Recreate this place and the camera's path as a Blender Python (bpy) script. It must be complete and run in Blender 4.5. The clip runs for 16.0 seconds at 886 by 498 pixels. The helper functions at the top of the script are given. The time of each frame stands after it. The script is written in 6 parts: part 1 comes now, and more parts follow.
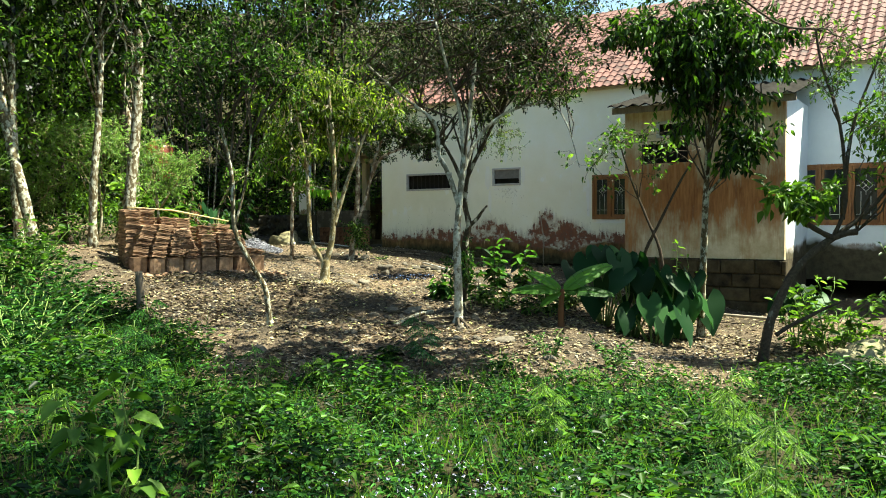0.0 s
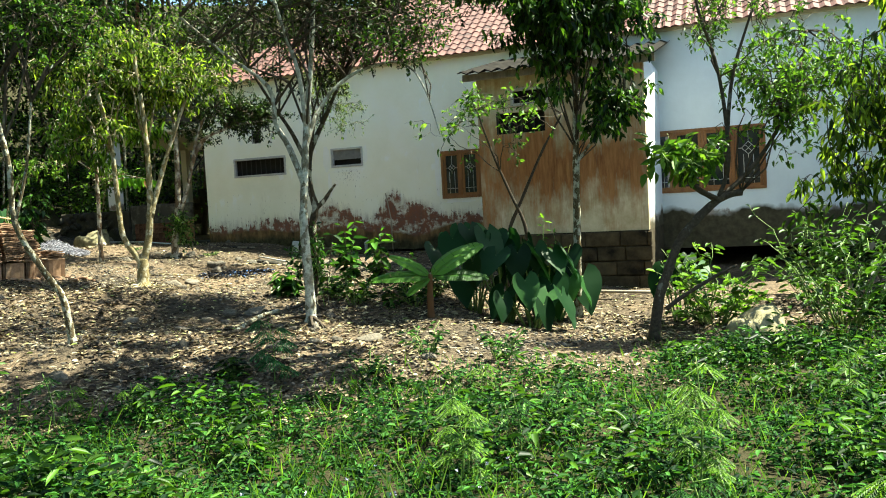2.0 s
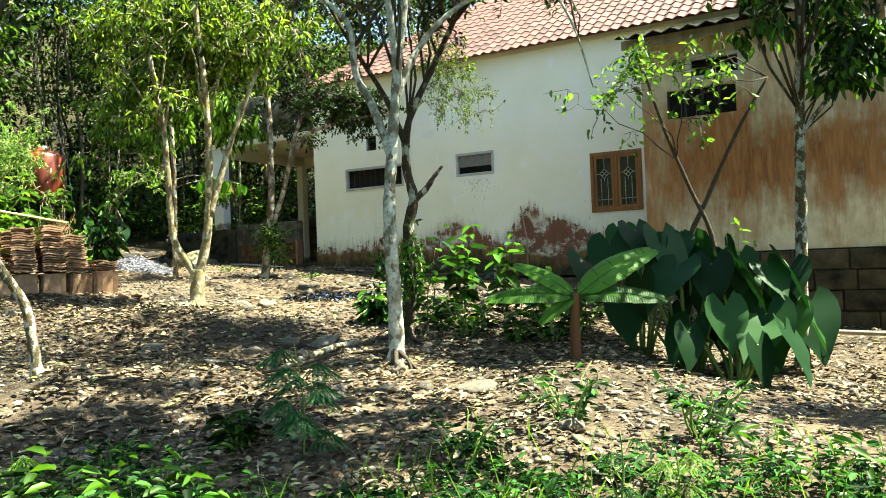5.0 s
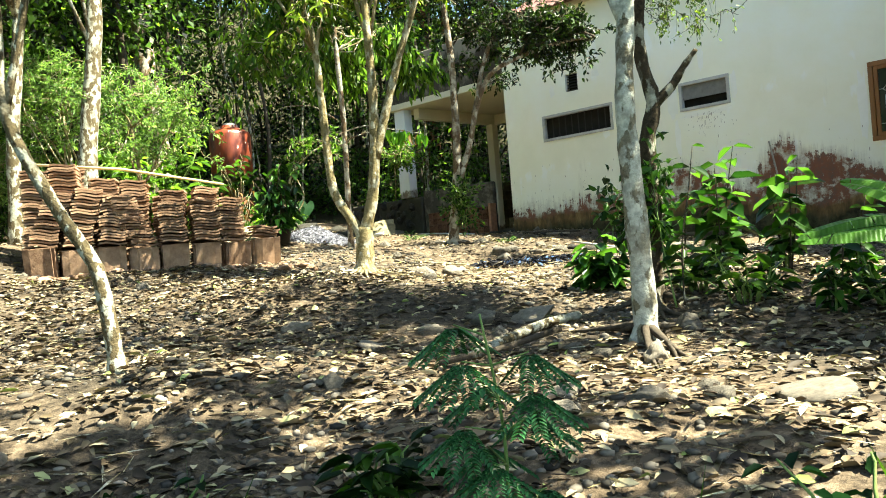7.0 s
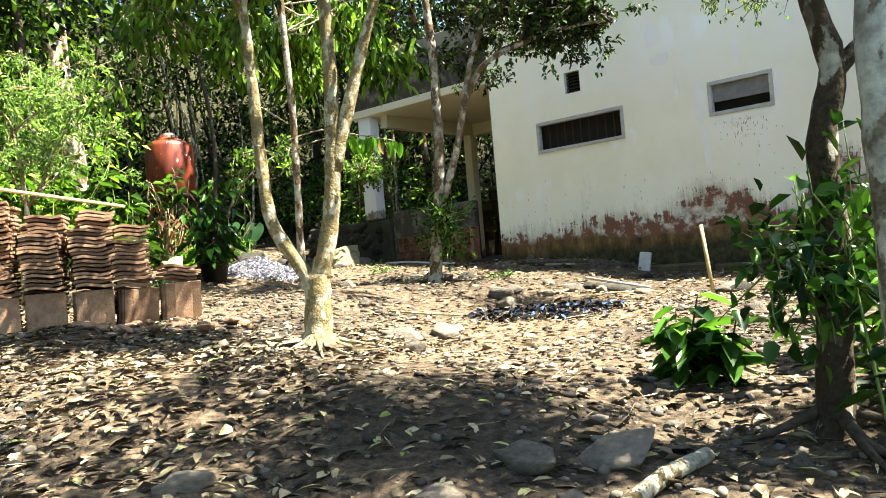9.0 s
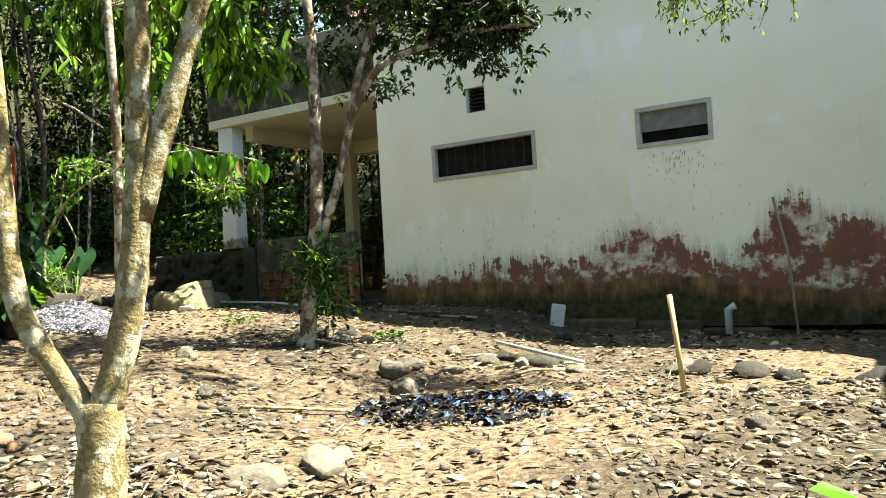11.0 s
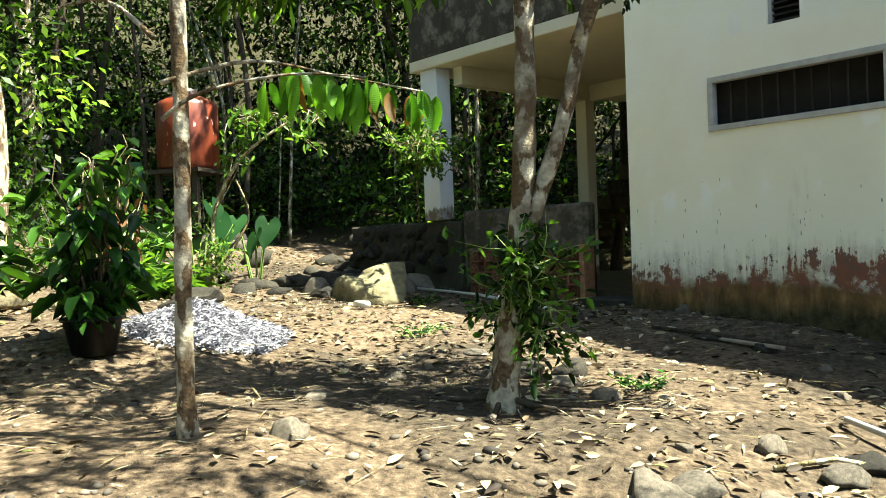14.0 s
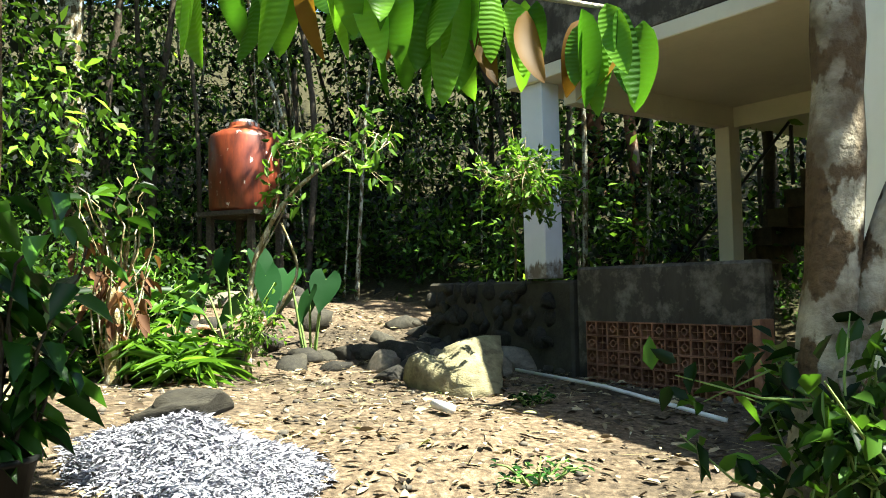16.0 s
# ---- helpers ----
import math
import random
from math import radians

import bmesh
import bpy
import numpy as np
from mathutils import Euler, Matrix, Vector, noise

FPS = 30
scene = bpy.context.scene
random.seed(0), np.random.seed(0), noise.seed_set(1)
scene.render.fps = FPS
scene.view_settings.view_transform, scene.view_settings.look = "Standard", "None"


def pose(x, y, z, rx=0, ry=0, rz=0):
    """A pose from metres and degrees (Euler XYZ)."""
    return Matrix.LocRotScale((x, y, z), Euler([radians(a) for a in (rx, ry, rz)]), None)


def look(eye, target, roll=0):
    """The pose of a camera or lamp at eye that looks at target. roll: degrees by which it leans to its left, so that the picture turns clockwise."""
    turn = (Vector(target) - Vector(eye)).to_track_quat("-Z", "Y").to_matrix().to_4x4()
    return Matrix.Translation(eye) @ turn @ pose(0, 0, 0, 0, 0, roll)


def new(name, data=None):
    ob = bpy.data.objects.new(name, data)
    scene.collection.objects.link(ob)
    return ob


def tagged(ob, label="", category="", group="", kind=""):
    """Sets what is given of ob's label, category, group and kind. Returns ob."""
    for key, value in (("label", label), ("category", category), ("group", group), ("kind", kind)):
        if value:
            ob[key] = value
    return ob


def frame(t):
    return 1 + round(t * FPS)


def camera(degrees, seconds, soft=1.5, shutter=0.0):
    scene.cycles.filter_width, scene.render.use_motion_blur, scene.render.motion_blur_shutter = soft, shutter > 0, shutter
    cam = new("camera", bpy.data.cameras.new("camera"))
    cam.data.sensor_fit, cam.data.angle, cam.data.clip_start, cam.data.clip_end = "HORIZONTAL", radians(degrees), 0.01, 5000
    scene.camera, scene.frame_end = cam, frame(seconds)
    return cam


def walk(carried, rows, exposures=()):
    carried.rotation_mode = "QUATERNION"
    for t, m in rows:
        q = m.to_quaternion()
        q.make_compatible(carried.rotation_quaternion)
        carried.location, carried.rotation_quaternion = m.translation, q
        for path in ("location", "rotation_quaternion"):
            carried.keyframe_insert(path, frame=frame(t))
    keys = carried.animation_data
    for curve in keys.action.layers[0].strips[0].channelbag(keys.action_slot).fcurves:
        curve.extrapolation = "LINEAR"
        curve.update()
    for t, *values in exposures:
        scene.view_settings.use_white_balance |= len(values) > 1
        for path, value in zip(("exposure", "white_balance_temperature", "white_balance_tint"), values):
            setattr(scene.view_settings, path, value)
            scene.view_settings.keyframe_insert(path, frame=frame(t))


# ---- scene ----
cam = camera(57.5, 16.0, 1.0)
METRES, EYE, TILT, LEAN, TURN = 20.0, 1.7, 0.0, 0.0, 0.0
ROWS = [
    (0.0, 0.0, 0.0, 0.0, -0.01, -2.0, 0.32),
    (0.5, -0.0055, 0.0211, -0.0033, 0.95, -3.1, 0.14),
    (1.0, -0.0141, 0.0438, -0.0045, -0.74, -2.58, 0.97),
    (1.5, -0.0179, 0.0686, -0.0064, -7.38, -2.71, 2.73),
    (2.0, -0.0116, 0.0969, -0.0089, -12.1, -2.99, 3.13),
    (2.5, -0.0024, 0.1267, -0.0136, -14.85, -1.03, 1.68),
    (3.0, 0.0081, 0.1566, -0.0194, -12.64, -1.03, 1.45),
    (3.5, 0.0169, 0.1882, -0.024, -8.5, -2.18, 0.91),
    (4.0, 0.0248, 0.2228, -0.0303, -5.73, 0.17, 0.81),
    (6.5, 0.0153, 0.3883, -0.0491, 7.71, 1.21, 4.98),
    (7.0, 0.005, 0.4261, -0.0534, 11.92, -0.02, 4.59),
    (7.5, -0.0055, 0.4638, -0.0536, 12.58, 0.55, 4.08),
    (8.0, -0.0174, 0.4977, -0.0504, 13.46, 1.0, 4.27),
    (8.5, -0.0281, 0.5306, -0.0436, 11.79, 1.46, 4.61),
    (9.0, -0.0335, 0.562, -0.0385, 9.23, 0.93, 4.79),
    (9.5, -0.0417, 0.5903, -0.0339, 5.25, -0.9, 6.22),
    (12.0, -0.0541, 0.7257, -0.0092, -1.37, 2.88, 2.24),
    (12.5, -0.0532, 0.754, -0.0071, 4.42, 2.62, 1.76),
    (13.0, -0.0569, 0.7821, -0.0054, 11.74, 1.14, 2.3),
    (13.5, -0.0621, 0.8078, -0.0042, 14.32, 0.32, 2.35),
    (14.0, -0.0701, 0.8386, -0.0019, 16.47, -0.62, 2.04),
    (14.5, -0.0842, 0.8706, 0.0002, 19.34, -0.98, 2.65),
    (15.0, -0.0966, 0.9032, 0.003, 21.98, -0.33, 2.23),
    (15.5, -0.1096, 0.9293, 0.0058, 23.03, 1.01, 1.03),
    (16.0, -0.1213, 0.9607, 0.0087, 22.01, 2.74, 1.17),
]
walk(cam, [(t, pose(0, 0, EYE, TILT, LEAN, TURN) @ pose(METRES * x, METRES * y, METRES * z, 90 + pitch, roll, yaw)) for t, x, y, z, yaw, pitch, roll in ROWS],
     [(0.0, 2.22, 6800.0, -6.0), (3.0, 2.56, 6700.0, -6.0), (6.5, 2.92, 6900.0, -5.0), (9.0, 2.97, 6700.0, 6.0), (12.5, 2.6, 6900.0, -3.0), (16.0, 2.75, 6400.0, -1.0)])

# ---- light ----
SUN_DIR = Vector((0.58, 0.02, 1.0)).normalized()
sun_data = bpy.data.lights.new("sun", "SUN")
sun_data.energy, sun_data.angle, sun_data.color = 5.0, radians(0.53), (1.0, 0.94, 0.84)
sun_lamp = new("sun", sun_data)
sun_lamp.matrix_world = look(SUN_DIR * 60, (0, 0, 0))
world = bpy.data.worlds.new("world")
scene.world = world
world.use_nodes = True
wn = world.node_tree.nodes
sky = wn.new("ShaderNodeTexSky")
sky.sky_type, sky.sun_disc = "NISHITA", False
sky.sun_elevation = math.asin(SUN_DIR.z)
sky.sun_rotation = math.atan2(SUN_DIR.x, SUN_DIR.y)
world.node_tree.links.new(sky.outputs[0], wn["Background"].inputs[0])
wn["Background"].inputs[1].default_value = 0.065


# ---- materials ----
def material(name, rough=0.8, spec=0.3, metal=0.0):
    m = bpy.data.materials.new(name)
    m.use_nodes = True
    b = m.node_tree.nodes["Principled BSDF"]
    b.inputs["Roughness"].default_value = rough
    b.inputs["Specular IOR Level"].default_value = spec
    b.inputs["Metallic"].default_value = metal
    return m, m.node_tree.nodes, m.node_tree.links, b


def ramp(nodes, links, fac, stops):
    r = nodes.new("ShaderNodeValToRGB")
    while len(r.color_ramp.elements) < len(stops):
        r.color_ramp.elements.new(0.5)
    for e, (p, c) in zip(r.color_ramp.elements, stops):
        e.position, e.color = p, (*c, 1)
    links.new(fac, r.inputs[0])
    return r.outputs[0]


def noise_tex(nodes, links, scale, detail=4.0, rough=0.6, coords="Object", stretch=None):
    tc = nodes.new("ShaderNodeTexCoord")
    n = nodes.new("ShaderNodeTexNoise")
    n.inputs["Scale"].default_value, n.inputs["Detail"].default_value = scale, detail
    n.inputs["Roughness"].default_value = rough
    out = tc.outputs[coords]
    if stretch:
        mp = nodes.new("ShaderNodeMapping")
        mp.inputs["Scale"].default_value = stretch
        links.new(out, mp.inputs[0])
        out = mp.outputs[0]
    links.new(out, n.inputs[0])
    return n.outputs["Fac"]


def mix(nodes, links, fac, a, b, mode="MIX"):
    m = nodes.new("ShaderNodeMix")
    m.data_type, m.blend_type = "RGBA", mode
    for sock, v in ((m.inputs[0], fac), (m.inputs[6], a), (m.inputs[7], b)):
        if isinstance(v, (int, float)):
            sock.default_value = v
        elif isinstance(v, tuple):
            sock.default_value = (*v, 1)
        else:
            links.new(v, sock)
    return m.outputs[2]


def math_node(nodes, links, op, a, b=0.0, c=0.0):
    m = nodes.new("ShaderNodeMath")
    m.operation = op
    for sock, v in zip(m.inputs, (a, b, c)):
        if isinstance(v, (int, float)):
            sock.default_value = v
        else:
            links.new(v, sock)
    return m.outputs[0]


def bump(nodes, links, b, fac, strength=0.4, dist=0.02):
    n = nodes.new("ShaderNodeBump")
    n.inputs["Strength"].default_value, n.inputs["Distance"].default_value = strength, dist
    links.new(fac, n.inputs["Height"])
    links.new(n.outputs[0], b.inputs["Normal"])


def leaf_material(name, dark, light, glow=0.45, rough=0.45, per_object=False, gloss=0.22):
    m, N, L, b = material(name, rough, gloss)
    if per_object:
        o = N.new("ShaderNodeObjectInfo").outputs["Random"]
    else:
        o = N.new("ShaderNodeNewGeometry").outputs["Random Per Island"]
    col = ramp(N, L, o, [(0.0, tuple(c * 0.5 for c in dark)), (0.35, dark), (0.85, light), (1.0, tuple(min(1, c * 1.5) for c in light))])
    # Broad noise darkens whole patches, standing for shade inside the foliage.
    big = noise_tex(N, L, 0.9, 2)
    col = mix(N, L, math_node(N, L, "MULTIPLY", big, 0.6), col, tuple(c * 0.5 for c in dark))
    L.new(col, b.inputs["Base Color"])
    t = N.new("ShaderNodeBsdfTranslucent")
    L.new(mix(N, L, 0.7, col, (1.25, 1.3, 0.5), "MULTIPLY"), t.inputs[0])
    s = N.new("ShaderNodeMixShader")
    s.inputs[0].default_value = glow
    L.new(b.outputs[0], s.inputs[1])
    L.new(t.outputs[0], s.inputs[2])
    L.new(s.outputs[0], N["Material Output"].inputs[0])
    return m


def bark_material(name, dark, mid, pale, patch=0.55, scale=9.0):
    m, N, L, b = material(name, 0.9, 0.15)
    fine = noise_tex(N, L, scale * 4, 5)
    base = ramp(N, L, fine, [(0.3, dark), (0.7, mid)])
    lich = noise_tex(N, L, scale, 5, 0.55, stretch=(1, 1, 0.6))
    mask = ramp(N, L, lich, [(patch - 0.02, (0, 0, 0)), (patch + 0.02, (1, 1, 1))])
    spot = noise_tex(N, L, scale * 2.1, 4, 0.6)
    shade = ramp(N, L, spot, [(0.35, tuple(c * 0.55 for c in pale)), (0.62, pale)])
    col = mix(N, L, mask, base, shade)
    moss = ramp(N, L, noise_tex(N, L, scale * 0.4, 4, 0.6), [(0.5, (0, 0, 0)), (0.62, (0.8, 0.8, 0.8))])
    col = mix(N, L, moss, col, tuple(0.5 * (a + b) for a, b in zip(dark, mid)))
    L.new(col, b.inputs["Base Color"])
    bump(N, L, b, fine, 0.7, 0.02)
    return m


def plain(name, color, color2, scale=6.0, rough=0.8, spec=0.3, metal=0.0, bumps=0.25, stretch=None):
    m, N, L, b = material(name, rough, spec, metal)
    big = noise_tex(N, L, scale, 5, 0.65, stretch=stretch)
    o = N.new("ShaderNodeObjectInfo").outputs["Random"]
    f = math_node(N, L, "ADD", math_node(N, L, "MULTIPLY", big, 0.75), math_node(N, L, "MULTIPLY", o, 0.25))
    L.new(ramp(N, L, f, [(0.3, color), (0.72, color2)]), b.inputs["Base Color"])
    if bumps:
        bump(N, L, b, noise_tex(N, L, scale * 6, 4), bumps, 0.015)
    return m


LEAF_DARK = leaf_material("dark_small_leaves", (0.006, 0.015, 0.003), (0.045, 0.09, 0.012), 0.28)
LEAF_MID = leaf_material("mid_green_leaves", (0.010, 0.032, 0.005), (0.09, 0.20, 0.02), 0.4)
LEAF_LIGHT = leaf_material("light_green_leaves", (0.05, 0.12, 0.016), (0.19, 0.35, 0.04), 0.48)
LEAF_YELLOWISH = leaf_material("yellow_green_leaves", (0.035, 0.075, 0.009), (0.28, 0.40, 0.045), 0.58)
# Forest leaves in two tones: near-black for shaded gaps, bright for sunlit sprays.
LEAF_FOREST_SHADE = leaf_material("forest_leaves_shade", (0.002, 0.006, 0.0015), (0.085, 0.18, 0.022), 0.34)
LEAF_SPRAY_SUN = leaf_material("spray_leaves_sun_tone", (0.04, 0.09, 0.012), (0.26, 0.46, 0.06), 0.55)
LEAF_SUN_GRASS = leaf_material("sun_toned_grass", (0.10, 0.15, 0.025), (0.36, 0.40, 0.11), 0.45)
LEAF_COFFEE = leaf_material("glossy_broad_leaves", (0.014, 0.05, 0.008), (0.085, 0.21, 0.026), 0.38, 0.35)
LEAF_HERB = leaf_material("herb_leaves", (0.007, 0.03, 0.009), (0.06, 0.175, 0.03), 0.32, 0.6, False, 0.08)
LEAF_BLUE = leaf_material("blue_green_leaflets", (0.03, 0.12, 0.04), (0.07, 0.23, 0.075), 0.35)
LEAF_FEATHER = leaf_material("feathery_leaves", (0.12, 0.23, 0.06), (0.30, 0.46, 0.13), 0.5)
LEAF_TARO = leaf_material("taro_leaf", (0.010, 0.042, 0.011), (0.03, 0.10, 0.02), 0.25, 0.5, True, 0.16)
LEAF_BANANA = leaf_material("banana_leaf", (0.05, 0.14, 0.022), (0.10, 0.23, 0.03), 0.4, 0.4, True, 0.12)
LEAF_DURIAN = leaf_material("long_leaf", (0.08, 0.23, 0.02), (0.21, 0.46, 0.035), 0.55, 0.35, True)
LEAF_YELLOW = leaf_material("yellowed_leaf", (0.20, 0.10, 0.015), (0.34, 0.20, 0.03), 0.4, 0.5, True)
LEAF_DRY = leaf_material("dry_hanging_leaf", (0.10, 0.045, 0.02), (0.24, 0.12, 0.05), 0.2, 0.8)


def veined(m, scale, strength):
    """Side veins in relief across a leaf."""
    N, L = m.node_tree.nodes, m.node_tree.links
    tc = N.new("ShaderNodeTexCoord")
    w = N.new("ShaderNodeTexWave")
    w.bands_direction = "Z"
    w.inputs["Scale"].default_value, w.inputs["Distortion"].default_value, w.inputs["Detail Scale"].default_value = scale, 1.2, 4.0
    L.new(tc.outputs["Object"], w.inputs[0])
    bump(N, L, N["Principled BSDF"], w.outputs["Fac"], strength, 0.004)
    base = N["Principled BSDF"].inputs["Base Color"].links[0].from_socket
    L.new(mix(N, L, math_node(N, L, "MULTIPLY", w.outputs["Fac"], 0.10), base, (0.02, 0.06, 0.008)), N["Principled BSDF"].inputs["Base Color"])


veined(LEAF_DURIAN, 26.0, 0.3)
veined(LEAF_BANANA, 12.0, 0.5)
BARK_PALE = bark_material("pale_lichen_bark", (0.035, 0.027, 0.014), (0.15, 0.115, 0.06), (0.46, 0.45, 0.35), 0.50, 15)
BARK_TAN = bark_material("tan_smooth_bark", (0.09, 0.07, 0.03), (0.30, 0.24, 0.12), (0.50, 0.46, 0.33), 0.52, 13)
BARK_DARK = bark_material("dark_bark", (0.03, 0.025, 0.018), (0.09, 0.07, 0.05), (0.22, 0.22, 0.18), 0.66, 6)
BARK_RED = bark_material("red_brown_bark", (0.05, 0.025, 0.015), (0.20, 0.10, 0.055), (0.42, 0.32, 0.24), 0.6, 3)
BARK_WHITE = bark_material("white_lichen_bark", (0.05, 0.045, 0.03), (0.24, 0.21, 0.145), (0.50, 0.50, 0.42), 0.44, 11)
BARK_BROWN = bark_material("brown_patched_bark", (0.04, 0.028, 0.016), (0.17, 0.115, 0.065), (0.44, 0.40, 0.31), 0.48, 10)
BARK_BLOTCH = bark_material("dark_blotched_bark", (0.015, 0.012, 0.008), (0.075, 0.055, 0.032), (0.40, 0.38, 0.30), 0.56, 9)
STEM_GREEN = plain("green_stem", (0.10, 0.17, 0.04), (0.20, 0.28, 0.07), 20, 0.6)
STONE = plain("grey_field_stone", (0.05, 0.045, 0.036), (0.20, 0.17, 0.13), 5, 0.9, 0.2, bumps=0.6)
STONE_MOSS = plain("mossy_boulder", (0.045, 0.036, 0.024), (0.33, 0.295, 0.165), 4, 0.92, 0.15, bumps=0.7)
STONE_DARK = plain("dark_wet_stone", (0.006, 0.005, 0.004), (0.05, 0.044, 0.03), 4, 0.8, 0.3, bumps=0.7)
CLAY = plain("weathered_clay_tile", (0.10, 0.055, 0.033), (0.42, 0.27, 0.17), 9, 0.92, 0.15, bumps=0.5)
ROOF_CLAY = plain("red_roof_tile", (0.022, 0.011, 0.010), (0.19, 0.08, 0.065), 3.2, 0.75, 0.3, bumps=0.3)
WOOD = plain("varnished_teak", (0.16, 0.06, 0.018), (0.34, 0.15, 0.045), 9, 0.45, 0.4, stretch=(1, 1, 0.15), bumps=0.1)
WOOD_GREY = plain("weathered_wood", (0.14, 0.11, 0.08), (0.34, 0.29, 0.22), 10, 0.9, 0.2, stretch=(1, 1, 0.2), bumps=0.5)
BAMBOO = plain("bamboo_pole", (0.32, 0.24, 0.10), (0.52, 0.42, 0.20), 12, 0.6, 0.3)
PVC = plain("dusty_white_pipe", (0.42, 0.41, 0.38), (0.66, 0.65, 0.62), 6, 0.5, 0.4, bumps=0.05)
FRAME_GREY = plain("grey_window_frame", (0.30, 0.29, 0.27), (0.52, 0.51, 0.48), 8, 0.7, 0.3)
PANE_GREY = plain("grey_board", (0.15, 0.15, 0.14), (0.27, 0.26, 0.25), 8, 0.7, 0.3)
# Near-black colour that stands in for shade inside rooms and openings.
ROOM_SHADE = plain("painted_room_shade", (0.012, 0.011, 0.010), (0.03, 0.028, 0.025), 3, 0.9, 0.1, bumps=0)
IRON = plain("dark_iron_bar", (0.02, 0.02, 0.02), (0.05, 0.045, 0.04), 9, 0.6, 0.4, 0.5)
BLACK_PLASTIC = plain("black_plastic", (0.003, 0.003, 0.003), (0.010, 0.011, 0.010), 6, 0.5, 0.2, bumps=0.1)
SHEET_METAL = plain("galvanised_sheet", (0.30, 0.31, 0.32), (0.5, 0.51, 0.52), 3, 0.5, 0.5, 0.6)
ASBESTOS = plain("dark_corrugated_sheet", (0.008, 0.007, 0.006), (0.035, 0.032, 0.027), 3, 1.0, 0.05)
BRICK_RED = plain("red_lattice_clay", (0.10, 0.045, 0.028), (0.34, 0.17, 0.10), 12, 0.9, 0.15, bumps=0.4)
CHAR = plain("charred_scraps", (0.006, 0.006, 0.007), (0.04, 0.04, 0.045), 8, 0.95, 0.05, bumps=0)
BLUE_CLOTH = plain("blue_plastic_scrap", (0.03, 0.06, 0.14), (0.09, 0.15, 0.28), 8, 0.9, 0.1)
PATCH_WHITE = plain("fresh_plaster_patch", (0.84, 0.82, 0.72), (0.92, 0.90, 0.82), 5, 0.9)


def ground_material():
    m, N, L, b = material("yard_soil", 0.95, 0.1)
    a = noise_tex(N, L, 0.45, 5, 0.6)
    f = noise_tex(N, L, 18, 6, 0.7)
    soil = ramp(N, L, f, [(0.32, (0.026, 0.02, 0.014)), (0.55, (0.155, 0.112, 0.072)), (0.8, (0.39, 0.30, 0.21))])
    grey = ramp(N, L, f, [(0.32, (0.015, 0.012, 0.009)), (0.75, (0.11, 0.088, 0.062))])
    col = mix(N, L, ramp(N, L, a, [(0.42, (0, 0, 0)), (0.62, (1, 1, 1))]), soil, grey)
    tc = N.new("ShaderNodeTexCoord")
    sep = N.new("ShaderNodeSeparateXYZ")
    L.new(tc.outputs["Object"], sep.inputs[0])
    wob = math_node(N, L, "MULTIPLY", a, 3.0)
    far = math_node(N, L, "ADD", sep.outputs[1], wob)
    # Soil below weeds and forest is coloured darker, for the shade under them.
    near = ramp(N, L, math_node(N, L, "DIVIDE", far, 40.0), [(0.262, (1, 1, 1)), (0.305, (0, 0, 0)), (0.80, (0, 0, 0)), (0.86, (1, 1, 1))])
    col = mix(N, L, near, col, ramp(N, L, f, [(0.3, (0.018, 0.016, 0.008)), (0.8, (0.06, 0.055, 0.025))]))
    L.new(col, b.inputs["Base Color"])
    bump(N, L, b, f, 0.8, 0.04)
    return m


def plaster_material(name, tint, stain, stain_top, stain_soft, streak=0.5, lower=(0.10, 0.085, 0.05), lower_top=0.2, floor_z=0.85, run=0.16, soft=0.07):
    """Old limewash with a ragged band of stained paint above the footing."""
    m, N, L, b = material(name, 0.92, 0.15)
    tc = N.new("ShaderNodeTexCoord")
    sep = N.new("ShaderNodeSeparateXYZ")
    L.new(tc.outputs["Object"], sep.inputs[0])
    z = math_node(N, L, "SUBTRACT", sep.outputs[2], floor_z)
    wall = ramp(N, L, noise_tex(N, L, 0.8, 6, 0.7), [(0.3, tuple(c * 0.86 for c in tint)), (0.65, tint)])
    drip = noise_tex(N, L, 4.5, 7, 0.8, stretch=(1, 1, run))
    lumps = noise_tex(N, L, 0.75, 4, 0.6)
    edge = math_node(N, L, "ADD", math_node(N, L, "MULTIPLY", drip, stain_soft), math_node(N, L, "MULTIPLY", lumps, stain_soft * 1.2))
    level = math_node(N, L, "SUBTRACT", z, edge)
    mask = ramp(N, L, math_node(N, L, "ADD", math_node(N, L, "MULTIPLY", level, -2.2), 0.5 + 2.2 * (stain_top - stain_soft * 1.05)), [(0.49 - soft, (0, 0, 0)), (0.49 + soft, (1, 1, 1))])
    peel = ramp(N, L, noise_tex(N, L, 3.2, 6, 0.7), [(0.36, (0.35, 0.35, 0.35)), (0.5, (1, 1, 1))])
    mask = mix(N, L, 1.0, mask, peel, "MULTIPLY")
    sc = ramp(N, L, noise_tex(N, L, 5, 5, 0.7, stretch=(1, 1, 0.3)), [(0.3, tuple(c * 0.55 for c in stain)), (0.7, stain)])
    col = mix(N, L, mask, wall, sc)
    low = ramp(N, L, math_node(N, L, "ADD", z, math_node(N, L, "MULTIPLY", math_node(N, L, "SUBTRACT", lumps, 0.5), 0.9)), [(lower_top, (1, 1, 1)), (lower_top + 0.13, (0, 0, 0))])
    lowc = ramp(N, L, noise_tex(N, L, 6, 5, 0.7), [(0.3, tuple(c * 0.4 for c in lower)), (0.7, lower)])
    col = mix(N, L, low, col, lowc)
    grime = ramp(N, L, noise_tex(N, L, 1.5, 7, 0.8, stretch=(1, 1, 0.22)), [(0.56, (0, 0, 0)), (0.8, (streak, streak, streak))])
